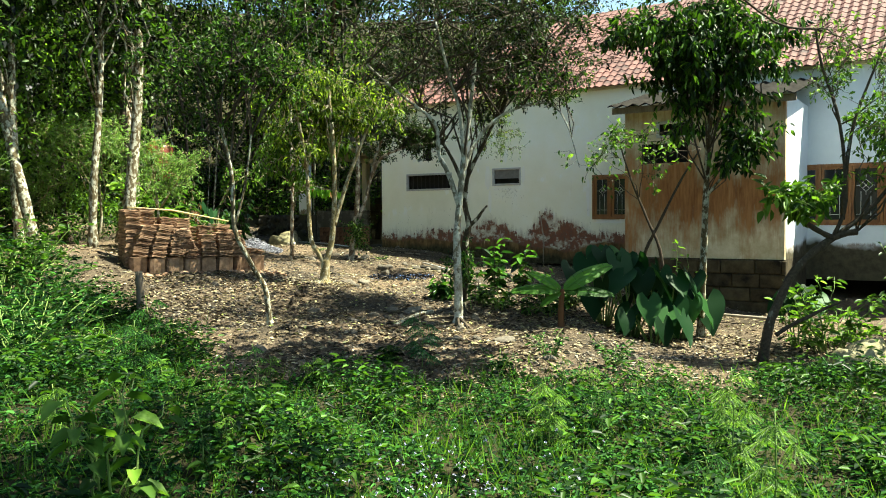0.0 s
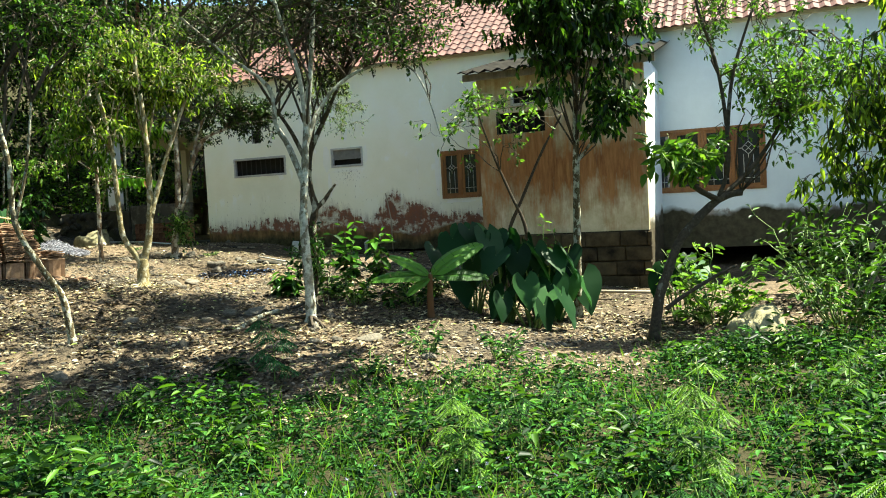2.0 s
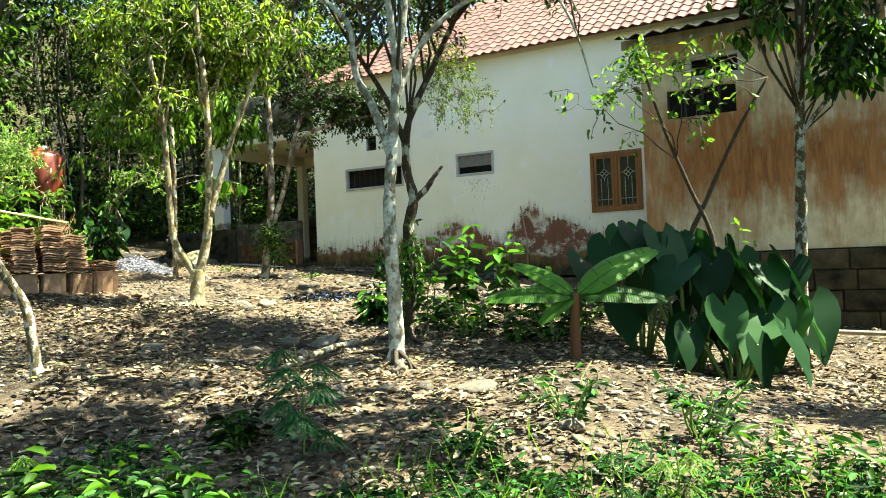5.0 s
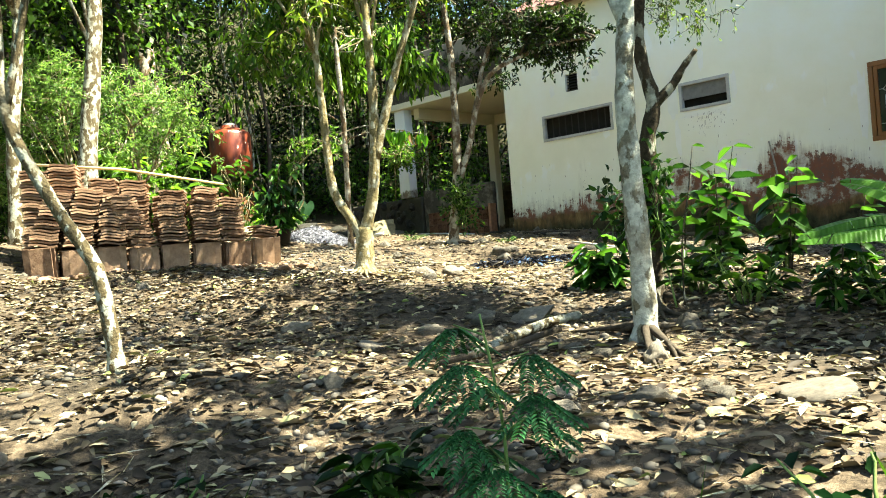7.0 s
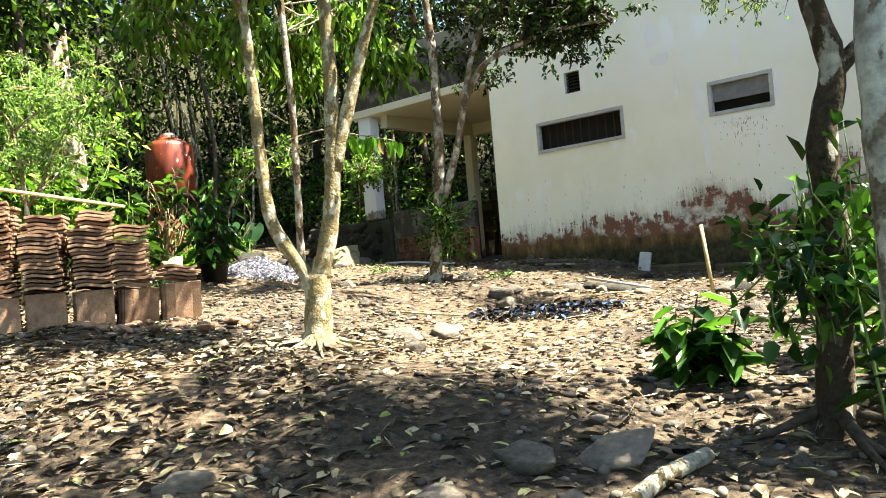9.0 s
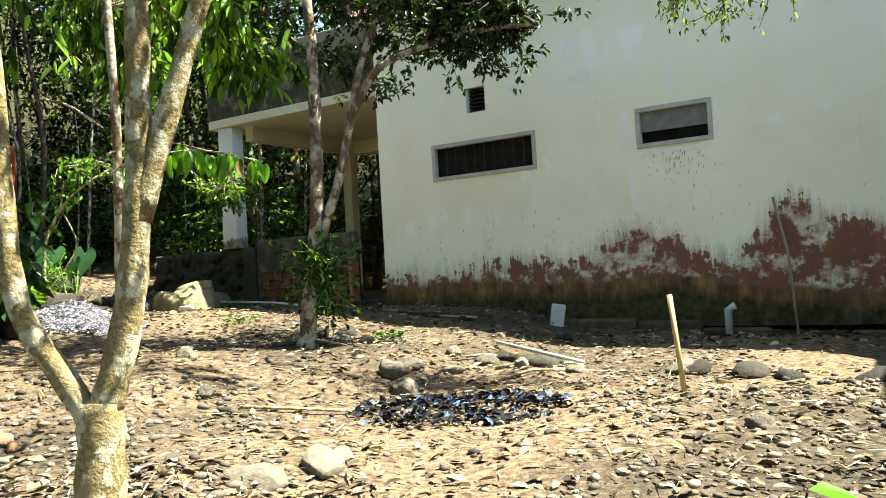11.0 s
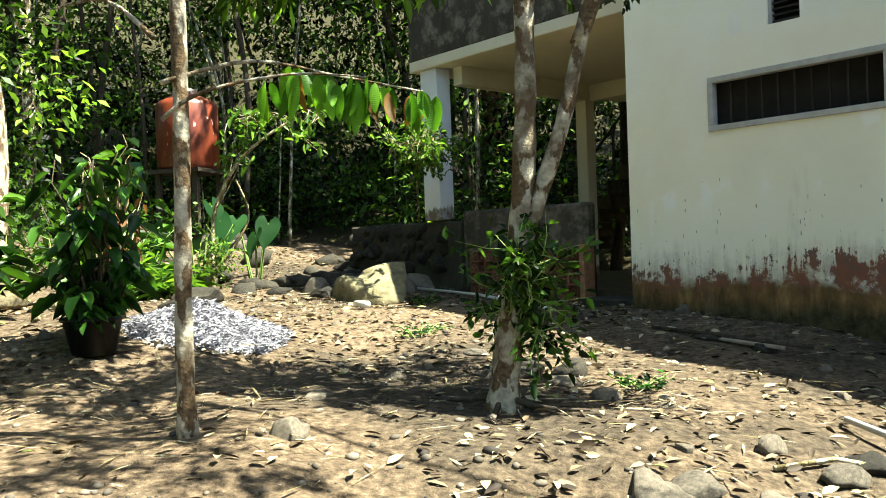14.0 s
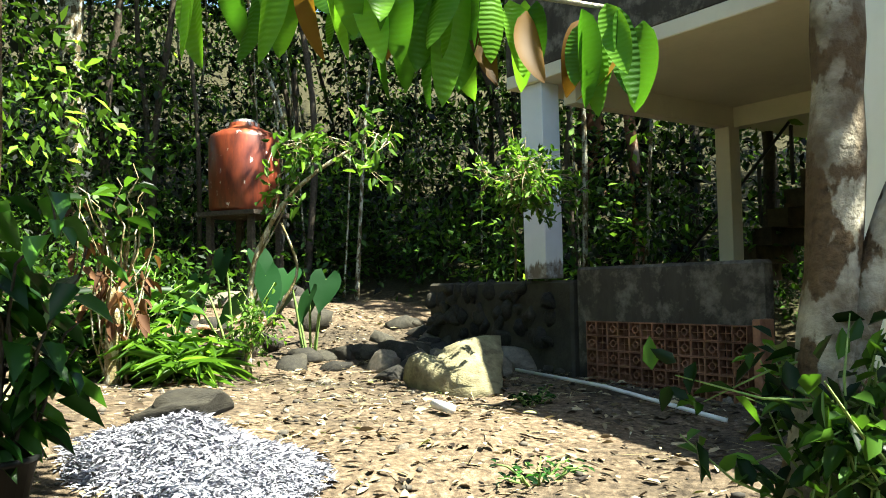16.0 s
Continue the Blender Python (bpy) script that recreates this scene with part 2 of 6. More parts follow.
    col = mix(N, L, grime, col, tuple(c * 0.5 for c in stain))
    L.new(col, b.inputs["Base Color"])
    bump(N, L, b, noise_tex(N, L, 14, 5), 0.2, 0.01)
    return m


def bell(N, L, x, centre, width, top):
    """A smooth hump of that height along x."""
    q = math_node(N, L, "DIVIDE", math_node(N, L, "SUBTRACT", x, centre), width)
    return math_node(N, L, "MULTIPLY", math_node(N, L, "EXPONENT", math_node(N, L, "MULTIPLY", math_node(N, L, "MULTIPLY", q, q), -1.0)), top)


def limewash_material():
    """Cream limewash over a peeled skirting: streaked rim, red paint, ochre plaster, black moss."""
    m, N, L, b = material("limewashed_wall", 0.9, 0.15)
    tc = N.new("ShaderNodeTexCoord")
    sep = N.new("ShaderNodeSeparateXYZ")
    L.new(tc.outputs["Object"], sep.inputs[0])
    s, z = sep.outputs[0], sep.outputs[2]
    big = noise_tex(N, L, 0.7, 5, 0.65)
    wall = ramp(N, L, big, [(0.3, (0.84, 0.81, 0.64)), (0.5, (0.90, 0.87, 0.71)), (0.7, (0.92, 0.905, 0.80))])
    clean = ramp(N, L, noise_tex(N, L, 2.4, 4, 0.5, stretch=(1, 1, 0.55)), [(0.62, (0, 0, 0)), (0.66, (1, 1, 1))])
    wall = mix(N, L, math_node(N, L, "MULTIPLY", clean, 0.7), wall, (0.93, 0.925, 0.87))
    streak = noise_tex(N, L, 15.0, 5, 0.7, stretch=(1, 1, 0.07))
    blotch = noise_tex(N, L, 6.0, 6, 0.75)
    lumps = noise_tex(N, L, 1.3, 5, 0.65)
    rim = math_node(N, L, "ADD", bell(N, L, s, 3.95, 0.6, 0.42), bell(N, L, s, 5.75, 0.42, 0.62))
    rim = math_node(N, L, "ADD", rim, bell(N, L, s, 2.1, 0.6, 0.10))
    rim = math_node(N, L, "ADD", rim, bell(N, L, s, 6.5, 0.4, 0.28))
    wob = math_node(N, L, "ADD", math_node(N, L, "MULTIPLY", math_node(N, L, "SUBTRACT", streak, 0.5), 0.75), math_node(N, L, "MULTIPLY", math_node(N, L, "SUBTRACT", lumps, 0.5), 0.55))
    d = math_node(N, L, "SUBTRACT", math_node(N, L, "ADD", math_node(N, L, "ADD", rim, wob), 1.38), z)
    haze = ramp(N, L, math_node(N, L, "ADD", d, 0.5), [(0.38, (0, 0, 0)), (0.72, (0.9, 0.9, 0.9))])
    haze = mix(N, L, 1.0, haze, ramp(N, L, blotch, [(0.38, (0.15, 0.15, 0.15)), (0.6, (1, 1, 1))]), "MULTIPLY")
    col = mix(N, L, haze, wall, ramp(N, L, streak, [(0.3, (0.17, 0.115, 0.075)), (0.7, (0.42, 0.33, 0.25))]))
    redm = ramp(N, L, math_node(N, L, "ADD", math_node(N, L, "SUBTRACT", d, math_node(N, L, "MULTIPLY", blotch, 0.9)), 0.86), [(0.49, (0, 0, 0)), (0.53, (1, 1, 1))])
    redm = mix(N, L, 1.0, redm, ramp(N, L, noise_tex(N, L, 2.6, 6, 0.7), [(0.44, (0.12, 0.12, 0.12)), (0.50, (0.9, 0.9, 0.9))]), "MULTIPLY")
    col = mix(N, L, redm, col, ramp(N, L, blotch, [(0.36, (0.06, 0.02, 0.010)), (0.52, (0.19, 0.05, 0.02)), (0.68, (0.24, 0.12, 0.06))]))
    far = math_node(N, L, "MULTIPLY", bell(N, L, s, 6.1, 0.9, 1.0), 0.24)
    zz = math_node(N, L, "ADD", math_node(N, L, "ADD", z, far), math_node(N, L, "MULTIPLY", math_node(N, L, "SUBTRACT", lumps, 0.5), 0.5))
    och = ramp(N, L, math_node(N, L, "SUBTRACT", zz, 0.58), [(0.48, (1, 1, 1)), (0.56, (0, 0, 0))])
    col = mix(N, L, och, col, ramp(N, L, noise_tex(N, L, 5.0, 6, 0.7, stretch=(1, 1, 0.35)), [(0.34, (0.045, 0.03, 0.014)), (0.52, (0.17, 0.10, 0.04)), (0.7, (0.33, 0.21, 0.09))]))
    low = ramp(N, L, math_node(N, L, "ADD", zz, math_node(N, L, "MULTIPLY", math_node(N, L, "SUBTRACT", streak, 0.5), 0.3)), [(0.86, (1, 1, 1)), (1.13, (0, 0, 0))])
    col = mix(N, L, low, col, ramp(N, L, blotch, [(0.35, (0.018, 0.016, 0.008)), (0.7, (0.10, 0.085, 0.04))]))
    grime = ramp(N, L, noise_tex(N, L, 1.8, 7, 0.8, stretch=(1, 1, 0.18)), [(0.6, (0, 0, 0)), (0.82, (0.4, 0.4, 0.4))])
    col = mix(N, L, grime, col, (0.30, 0.24, 0.17))
    L.new(col, b.inputs["Base Color"])
    bump(N, L, b, noise_tex(N, L, 12, 5), 0.25, 0.012)
    return m


def rust_material():
    """Cream plaster with rust running down it in broad, uneven streaks."""
    m, N, L, b = material("rust_stained_plaster", 0.92, 0.15)
    tc = N.new("ShaderNodeTexCoord")
    sep = N.new("ShaderNodeSeparateXYZ")
    L.new(tc.outputs["Object"], sep.inputs[0])
    z = sep.outputs[2]
    broad = noise_tex(N, L, 1.1, 5, 0.6, stretch=(1, 1, 0.55))
    fine = noise_tex(N, L, 9.0, 5, 0.75, stretch=(1, 1, 0.12))
    base = ramp(N, L, noise_tex(N, L, 2.5, 6, 0.7), [(0.3, (0.42, 0.34, 0.20)), (0.65, (0.66, 0.58, 0.42))])
    k = math_node(N, L, "ADD", math_node(N, L, "MULTIPLY", broad, 0.9), math_node(N, L, "MULTIPLY", fine, 0.5))
    k = math_node(N, L, "ADD", k, bell(N, L, z, 2.15, 0.75, 0.16))
    mask = ramp(N, L, k, [(0.66, (0, 0, 0)), (0.86, (1, 1, 1))])
    col = mix(N, L, mask, base, ramp(N, L, fine, [(0.3, (0.16, 0.065, 0.022)), (0.6, (0.36, 0.17, 0.07)), (0.8, (0.44, 0.25, 0.12))]))
    grime = ramp(N, L, noise_tex(N, L, 3.0, 7, 0.8, stretch=(1, 1, 0.2)), [(0.55, (0, 0, 0)), (0.75, (0.55, 0.55, 0.55))])
    col = mix(N, L, grime, col, (0.10, 0.075, 0.045))
    L.new(col, b.inputs["Base Color"])
    bump(N, L, b, fine, 0.25, 0.012)
    return m


GROUND = ground_material()
WALL_WHITE = limewash_material()
WALL_ORANGE = rust_material()
# White plaster; the faint blue of skylit shade is put into its tint.
WALL_SIDE = plaster_material("sky_tinted_white_wall", (0.74, 0.78, 0.80), (0.35, 0.30, 0.26), 0.2, 0.4, 0.15)
CONCRETE = plaster_material("mildewed_concrete", (0.24, 0.215, 0.17), (0.075, 0.065, 0.05), 4.2, 1.6, 1.0, (0.06, 0.055, 0.045), 0.2, 0.85, 0.05, 0.3)
CREAM = plaster_material("cream_plaster", (0.66, 0.60, 0.46), (0.25, 0.19, 0.12), 0.2, 0.5, 0.2)
PILLAR_MAT = plaster_material("painted_pillar", (0.72, 0.73, 0.74), (0.20, 0.16, 0.12), 1.25, 0.7, 0.5, (0.15, 0.13, 0.10), 0.1)
# Mossy stone tone, taken darker to stand for shade at the wall's foot.
SLAB_DARK = plain("mossy_shaded_footing", (0.012, 0.010, 0.007), (0.11, 0.085, 0.048), 4, 0.95, 0.15, bumps=0.6)


def litter_material():
    m, N, L, b = material("fallen_leaves", 0.7, 0.25)
    o = N.new("ShaderNodeNewGeometry").outputs["Random Per Island"]
    L.new(ramp(N, L, o, [(0.0, (0.014, 0.009, 0.006)), (0.4, (0.065, 0.045, 0.026)), (0.68, (0.185, 0.14, 0.08)), (0.95, (0.45, 0.38, 0.225)), (1.0, (0.20, 0.26, 0.05))]), b.inputs["Base Color"])
    return m


def ash_material():
    m, N, L, b = material("charred_husk_flakes", 0.8, 0.3)
    o = N.new("ShaderNodeNewGeometry").outputs["Random Per Island"]
    L.new(ramp(N, L, o, [(0.0, (0.11, 0.11, 0.13)), (0.4, (0.25, 0.25, 0.28)), (1.0, (0.50, 0.49, 0.54))]), b.inputs["Base Color"])
    return m


def pebble_material():
    m, N, L, b = material("river_pebbles", 0.85, 0.25)
    o = N.new("ShaderNodeNewGeometry").outputs["Random Per Island"]
    tone = ramp(N, L, o, [(0.0, (0.025, 0.022, 0.018)), (0.5, (0.11, 0.095, 0.075)), (0.85, (0.24, 0.205, 0.16)), (1.0, (0.36, 0.30, 0.23))])
    L.new(mix(N, L, math_node(N, L, "MULTIPLY", noise_tex(N, L, 40, 3), 0.6), tone, (0.03, 0.025, 0.02)), b.inputs["Base Color"])
    return m


LITTER, ASH, PEBBLE = litter_material(), ash_material(), pebble_material()
m, N_, L_, b_ = material("rusty_tank_paint", 0.38, 0.5)
streaks = noise_tex(N_, L_, 3.0, 5, 0.7, stretch=(1, 1, 0.25))
rust = ramp(N_, L_, streaks, [(0.3, (0.05, 0.012, 0.007)), (0.55, (0.20, 0.04, 0.016)), (0.75, (0.40, 0.14, 0.04))])
flecks = ramp(N_, L_, noise_tex(N_, L_, 9.0, 3, 0.6, stretch=(1, 1, 0.5)), [(0.66, (0, 0, 0)), (0.70, (1, 1, 1))])
L_.new(mix(N_, L_, flecks, rust, (0.55, 0.5, 0.45)), b_.inputs["Base Color"])
TANK = m
m, N_, L_, b_ = material("dark_window_glass", 0.06, 0.6)
b_.inputs["Base Color"].default_value = (0.02, 0.022, 0.024, 1)
GLASS_DARK = m


# ---- mesh helpers ----
def as_mesh(name, verts, faces, mat):
    me = bpy.data.meshes.new(name)
    me.from_pydata([tuple(v) for v in verts], [], faces)
    me.update()
    if mat:
        me.materials.append(mat)
    return me


def smooth(me):
    me.polygons.foreach_set("use_smooth", [True] * len(me.polygons))
    return me


def fast_mesh(name, verts, quads, mat):
    """A mesh of quads from arrays."""
    me = bpy.data.meshes.new(name)
    nv, nf = len(verts), len(quads)
    me.vertices.add(nv)
    me.vertices.foreach_set("co", np.ascontiguousarray(verts, dtype=np.float32).ravel())
    me.loops.add(nf * 4)
    me.loops.foreach_set("vertex_index", np.ascontiguousarray(quads, dtype=np.int32).ravel())
    me.polygons.add(nf)
    me.polygons.foreach_set("loop_start", np.arange(nf, dtype=np.int32) * 4)
    me.update(calc_edges=True)
    me.materials.append(mat)
    return me


def child(name, me, parent, label="", m=None):
    ob = new(name, me)
    ob.parent = parent
    if m is not None:
        ob.matrix_basis = m
    if label:
        ob["label"] = label
    return ob


def part(name, bm, mat, parent, label=""):
    me = bpy.data.meshes.new(name)
    bm.to_mesh(me)
    bm.free()
    me.materials.append(mat)
    return child(name, me, parent, label)


def thing(name, m, label, category, group="", kind=""):
    ob = new(name)
    ob.matrix_basis = m
    return tagged(ob, label, category, group, kind)


def add_box(bm, lo, hi, bevel=0.0):
    lo, hi = Vector(lo), Vector(hi)
    r = bmesh.ops.create_cube(bm, size=1.0)
    for v in r["verts"]:
        v.co = Vector([lo[i] + (v.co[i] + 0.5) * (hi[i] - lo[i]) for i in range(3)])
    if bevel:
        es = list({e for v in r["verts"] for e in v.link_edges})
        bmesh.ops.bevel(bm, geom=es, offset=bevel, segments=1, affect="EDGES")
    return bm


def box(lo, hi, bevel=0.0):
    return add_box(bmesh.new(), lo, hi, bevel)


def tube_data(tubes, sides=7):
    """Tapered tubes along polylines: each tube is (points, radii)."""
    V, F = [], []
    for pts, radii in tubes:
        pts = [Vector(p) for p in pts]
        n = sides if max(radii) > 0.025 else 4
        base = len(V)
        side = None
        for i, (p, r) in enumerate(zip(pts, radii)):
            t = (pts[min(i + 1, len(pts) - 1)] - pts[max(i - 1, 0)]).normalized()
            if side is None:
                side = t.orthogonal().normalized()
            side = (side - t * side.dot(t)).normalized()
            up = t.cross(side)
            for k in range(n):
                a = 2 * math.pi * k / n
                V.append(p + (side * math.cos(a) + up * math.sin(a)) * r)
        for i in range(len(pts) - 1):
            for k in range(n):
                a, b = base + i * n + k, base + i * n + (k + 1) % n
                F.append((a, b, b + n, a + n))
        F.append(tuple(base + k for k in reversed(range(n))))
        F.append(tuple(base + (len(pts) - 1) * n + k for k in range(n)))
    return V, F


def tube_mesh(name, tubes, mat, sides=7):
    V, F = tube_data(tubes, sides)
    return smooth(as_mesh(name, V, F, mat))


def unit(v):
    return v / np.maximum(np.linalg.norm(v, axis=-1, keepdims=True), 1e-6)


def leaf_mesh(name, P, A, Nn, Ln, Wd, mat, droop=0.15, fold=0.25):
    """Many leaves: base points P, directions A, faces' up Nn, lengths and widths; each leaf is two folded halves."""
    P, A = np.asarray(P, float), unit(np.asarray(A, float))
    B = unit(np.cross(A, np.asarray(Nn, float) + 1e-4))
    U = np.cross(B, A)
    Ln, Wd = np.asarray(Ln, float).reshape(-1, 1), np.asarray(Wd, float).reshape(-1, 1)
    h = Wd * fold
    v = [P,
         P + A * Ln * 0.3 + B * Wd * 0.48 + U * h,
         P + A * Ln * 0.68 + B * Wd * 0.38 + U * (h - Ln * droop * 0.4),
         P + A * Ln - U * Ln * droop,
         P + A * Ln * 0.68 - B * Wd * 0.38 + U * (h - Ln * droop * 0.4),
         P + A * Ln * 0.3 - B * Wd * 0.48 + U * h]
    verts = np.stack(v, 1).reshape(-1, 3)
    i = np.arange(len(P), dtype=np.int32)[:, None] * 6
    quads = np.concatenate([i + np.array([[0, 1, 2, 3]]), i + np.array([[0, 3, 4, 5]])], 1).reshape(-1, 4)
    return fast_mesh(name, verts, quads, mat)


def flat_leaves(name, P, A, Nn, Ln, Wd, mat):
    """Cheaper leaves: one kite each."""
    P, A = np.asarray(P, float), unit(np.asarray(A, float))
    B = unit(np.cross(A, np.asarray(Nn, float) + 1e-4))
    U = np.cross(B, A)
    Ln, Wd = np.asarray(Ln, float).reshape(-1, 1), np.asarray(Wd, float).reshape(-1, 1)
    v = [P, P + A * Ln * 0.45 + B * Wd * 0.5 + U * Wd * 0.2, P + A * Ln, P + A * Ln * 0.45 - B * Wd * 0.5 + U * Wd * 0.2]
    verts = np.stack(v, 1).reshape(-1, 3)
    i = np.arange(len(P), dtype=np.int32)[:, None] * 4
    return fast_mesh(name, verts, i + np.array([[0, 1, 2, 3]], dtype=np.int32), mat)


# ---- ground ----
SPOTS = np.array([(0, -3, .45), (0, 0, .35), (.3, 3.8, -.05), (.3, 6, -.35), (.2, 8.5, -.5), (-.6, 10, -.42), (-1.7, 11.3, -.28), (-2.5, 12.7, .1), (.1, 14, -.02),
                  (.3, 13.2, -.13), (3.2, 7.3, -.5), (5.1, 12.2, -.48), (4.6, 14.3, -.42), (7, 15.3, -.3), (1.05, 15.6, .2), (-1.13, 16.9, .23), (-2.5, 16.6, .46), (-5.3, 17.4, .62),
                  (-3.8, 20.1, .74), (-1.1, 19.1, .33), (.6, 19.1, .35), (1.5, 21.5, .45), (4, 19.5, .25), (-2.4, 21.4, .68), (-1.9, 25.4, .83), (-4.6, 24.9, .95), (-7.2, 23, 1.15), (-11, 31, 1.7), (-8.6, 17, 1.2), (-4, 7, .1)])


def height(x, y):
    x, y = np.asarray(x, float), np.asarray(y, float)
    num, den = 0.0, 0.0
    for sx, sy, sz in SPOTS:
        w = 1.0 / ((x - sx) ** 2 + (y - sy) ** 2 + 0.8) ** 2
        num, den = num + w * sz, den + w
    z = num / den
    z = z + 0.03 * np.sin(x * 2.1 + 0.7 * y) * np.sin(y * 1.7 - x) + 0.015 * np.sin(x * 5.3 + y * 4.1)
    hill = np.clip(y - 34, 0, 60) * 0.42 + np.clip(-x - 13, 0, 60) * 0.30 + np.clip(x - 30, 0, 60) * 0.2
    return z + np.minimum(hill, 24)


def gz(x, y):
    return float(height(x, y))


def axis(lo, hi, step, far):
    inner = np.arange(lo, hi + step / 2, step)
    out = [far * (0.02 * 50 ** (k / 14)) for k in range(15)]
    return np.concatenate([lo - np.array(out)[::-1], inner, hi + np.array(out)])


gx, gy = axis(-12, 12, 0.16, 700.0), axis(-2, 32, 0.16, 700.0)
GX, GY = np.meshgrid(gx, gy)
verts = np.stack([GX, GY, height(GX, GY)], -1).reshape(-1, 3)
w = len(gx)
idx = (np.arange(len(gy) - 1)[:, None] * w + np.arange(w - 1)[None, :]).reshape(-1, 1)
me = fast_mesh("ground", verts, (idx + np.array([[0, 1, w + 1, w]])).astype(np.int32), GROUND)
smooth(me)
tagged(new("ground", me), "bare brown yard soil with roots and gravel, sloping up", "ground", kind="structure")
rng = np.random.default_rng(5)


# ---- house ----
TURN_HOUSE = -33.0
HOUSE_M = pose(-1.92, 25.57, 0, 0, 0, TURN_HOUSE)


def hw(s, u, z):
    """A place by the house: s along its long wall, u outwards from it."""
    return HOUSE_M @ Vector((s, -u, z))


house = thing("house", HOUSE_M, "old single-storey white village house with red tile roof", "house")


def wall_with_openings(name, mat, length, z0, z1, thick, holes, parent, y0=0.0, x0=0.0, label=""):
    """A wall along x with its outer face at y0; holes are (x, z, x, z)."""
    bm = bmesh.new()
    xs = sorted({x0, x0 + length, *[h[0] for h in holes], *[h[2] for h in holes]})
    for a, b in zip(xs, xs[1:]):
        cuts = sorted((h[1], h[3]) for h in holes if h[0] < (a + b) / 2 < h[2])
        z = z0
        for lo, hi in cuts:
            add_box(bm, (a, y0, z), (b, y0 + thick, lo))
            z = hi
        add_box(bm, (a, y0, z), (b, y0 + thick, z1))
    bmesh.ops.remove_doubles(bm, verts=bm.verts, dist=0.0005)
    return part(name, bm, mat, parent, label)


def slot_window(name, parent, x0, z0, x1, z1, bars, pane=None, y0=0.0):
    f = 0.055
    win = child(name, None, parent)
    bm = bmesh.new()
    add_box(bm, (x0, y0 - 0.02, z0), (x1, y0 + 0.07, z0 + f), 0.005)
    add_box(bm, (x0, y0 - 0.02, z1 - f), (x1, y0 + 0.07, z1), 0.005)
    add_box(bm, (x0, y0 - 0.02, z0 + f), (x0 + f, y0 + 0.07, z1 - f), 0.005)
    add_box(bm, (x1 - f, y0 - 0.02, z0 + f), (x1, y0 + 0.07, z1 - f), 0.005)
    part("frame", bm, FRAME_GREY, win)
    for k in range(bars):
        x = x0 + f + (x1 - x0 - 2 * f) * (k + 1) / (bars + 1)
        part("bar", box((x - 0.008, y0 + 0.05, z0 + f), (x + 0.008, y0 + 0.066, z1 - f)), IRON, win)
    if pane:
        part("pane", box((x0 + f, y0 + 0.03, z0 + pane), (x1 - f, y0 + 0.045, z1 - f)), PANE_GREY, win)
    # Black sheet behind the opening, painting the unlit room.
    part("recess", box((x0, y0 + 0.14, z0), (x1, y0 + 0.16, z1)), ROOM_SHADE, win)
    return win


MAIN_HOLES = [(0.96, 2.62, 2.62, 3.14), (1.58, 3.52, 1.88, 3.87), (4.0, 2.70, 4.93, 3.20), (7.08, 1.72, 8.12, 2.90), (12.0, 1.55, 14.6, 2.95)]
WALL_TOP = 5.15
wall_with_openings("wall", WALL_WHITE, 11.2, 0.5, WALL_TOP, 0.18, MAIN_HOLES[:4], house)
wall_with_openings("wall", WALL_SIDE, 6.8, 0.3, WALL_TOP, 0.18, MAIN_HOLES[4:], house, x0=11.2)
part("wall", box((0, 0.18, 0.5), (0.18, 9.0, WALL_TOP)), WALL_WHITE, house)
part("wall", box((17.82, 0.18, 0.3), (18.0, 9.0, WALL_TOP)), WALL_SIDE, house)
part("wall", box((0.18, 8.82, 0.5), (17.82, 9.0, WALL_TOP)), WALL_WHITE, house)
# Inner faces coloured near-black, so the rooms behind the windows stay dark.
part("ceiling", box((0.18, 0.18, 4.2), (17.82, 8.82, 4.3)), ROOM_SHADE, house)
part("inner_wall", box((0.18, 3.0, 0.9), (17.82, 3.1, 4.2)), ROOM_SHADE, house)
part("cornice", box((-0.06, -0.10, WALL_TOP), (18.06, 0.20, WALL_TOP + 0.10), 0.01), CREAM, house)
slot_window("window", house, 0.96, 2.62, 2.62, 3.14, 9)
slot_window("window", house, 4.0, 2.70, 4.93, 3.20, 0, 0.2)
vent = child("vent", None, house)
part("frame", box((1.58, 0.02, 3.52), (1.61, 0.08, 3.87)), FRAME_GREY, vent)
part("recess", box((1.58, 0.14, 3.52), (1.88, 0.16, 3.87)), ROOM_SHADE, vent)
for k in range(6):
    part("slat", box((1.61, 0.04, 3.54 + k * 0.055), (1.88, 0.09, 3.555 + k * 0.055)), IRON, vent)


def patch(cx, cz, rx, rz, seed):
    """A trowelled patch of new plaster with a ragged rim, 4 mm proud."""
    pick = random.Random(seed)
    bm = bmesh.new()
    ring = []
    for k in range(18):
        a = 2 * math.pi * k / 18
        q = pick.uniform(0.72, 1.1)
        ring.append(bm.verts.new((cx + rx * q * math.copysign(abs(math.cos(a)) ** 0.7, math.cos(a)), -0.004, cz + rz * q * math.copysign(abs(math.sin(a)) ** 0.7, math.sin(a)))))
    f = bm.faces.new(ring[::-1])
    part("plaster_patch", bm, PATCH_WHITE, house)


for k, (cx, cz, rx, rz) in enumerate(((3.86, 2.95, 0.10, 0.36), (4.45, 2.62, 0.5, 0.06), (3.92, 2.25, 0.055, 0.32), (5.0, 3.0, 0.06, 0.25), (2.3, 3.75, 0.09, 0.07), (3.3, 3.7, 0.16, 0.1), (3.2, 4.1, 0.12, 0.2), (1.25, 3.6, 0.07, 0.13), (4.45, 3.55, 0.06, 0.22), (6.98, 2.3, 0.08, 0.55), (7.6, 1.68, 0.5, 0.07))):
    patch(cx, cz, rx, rz, k)

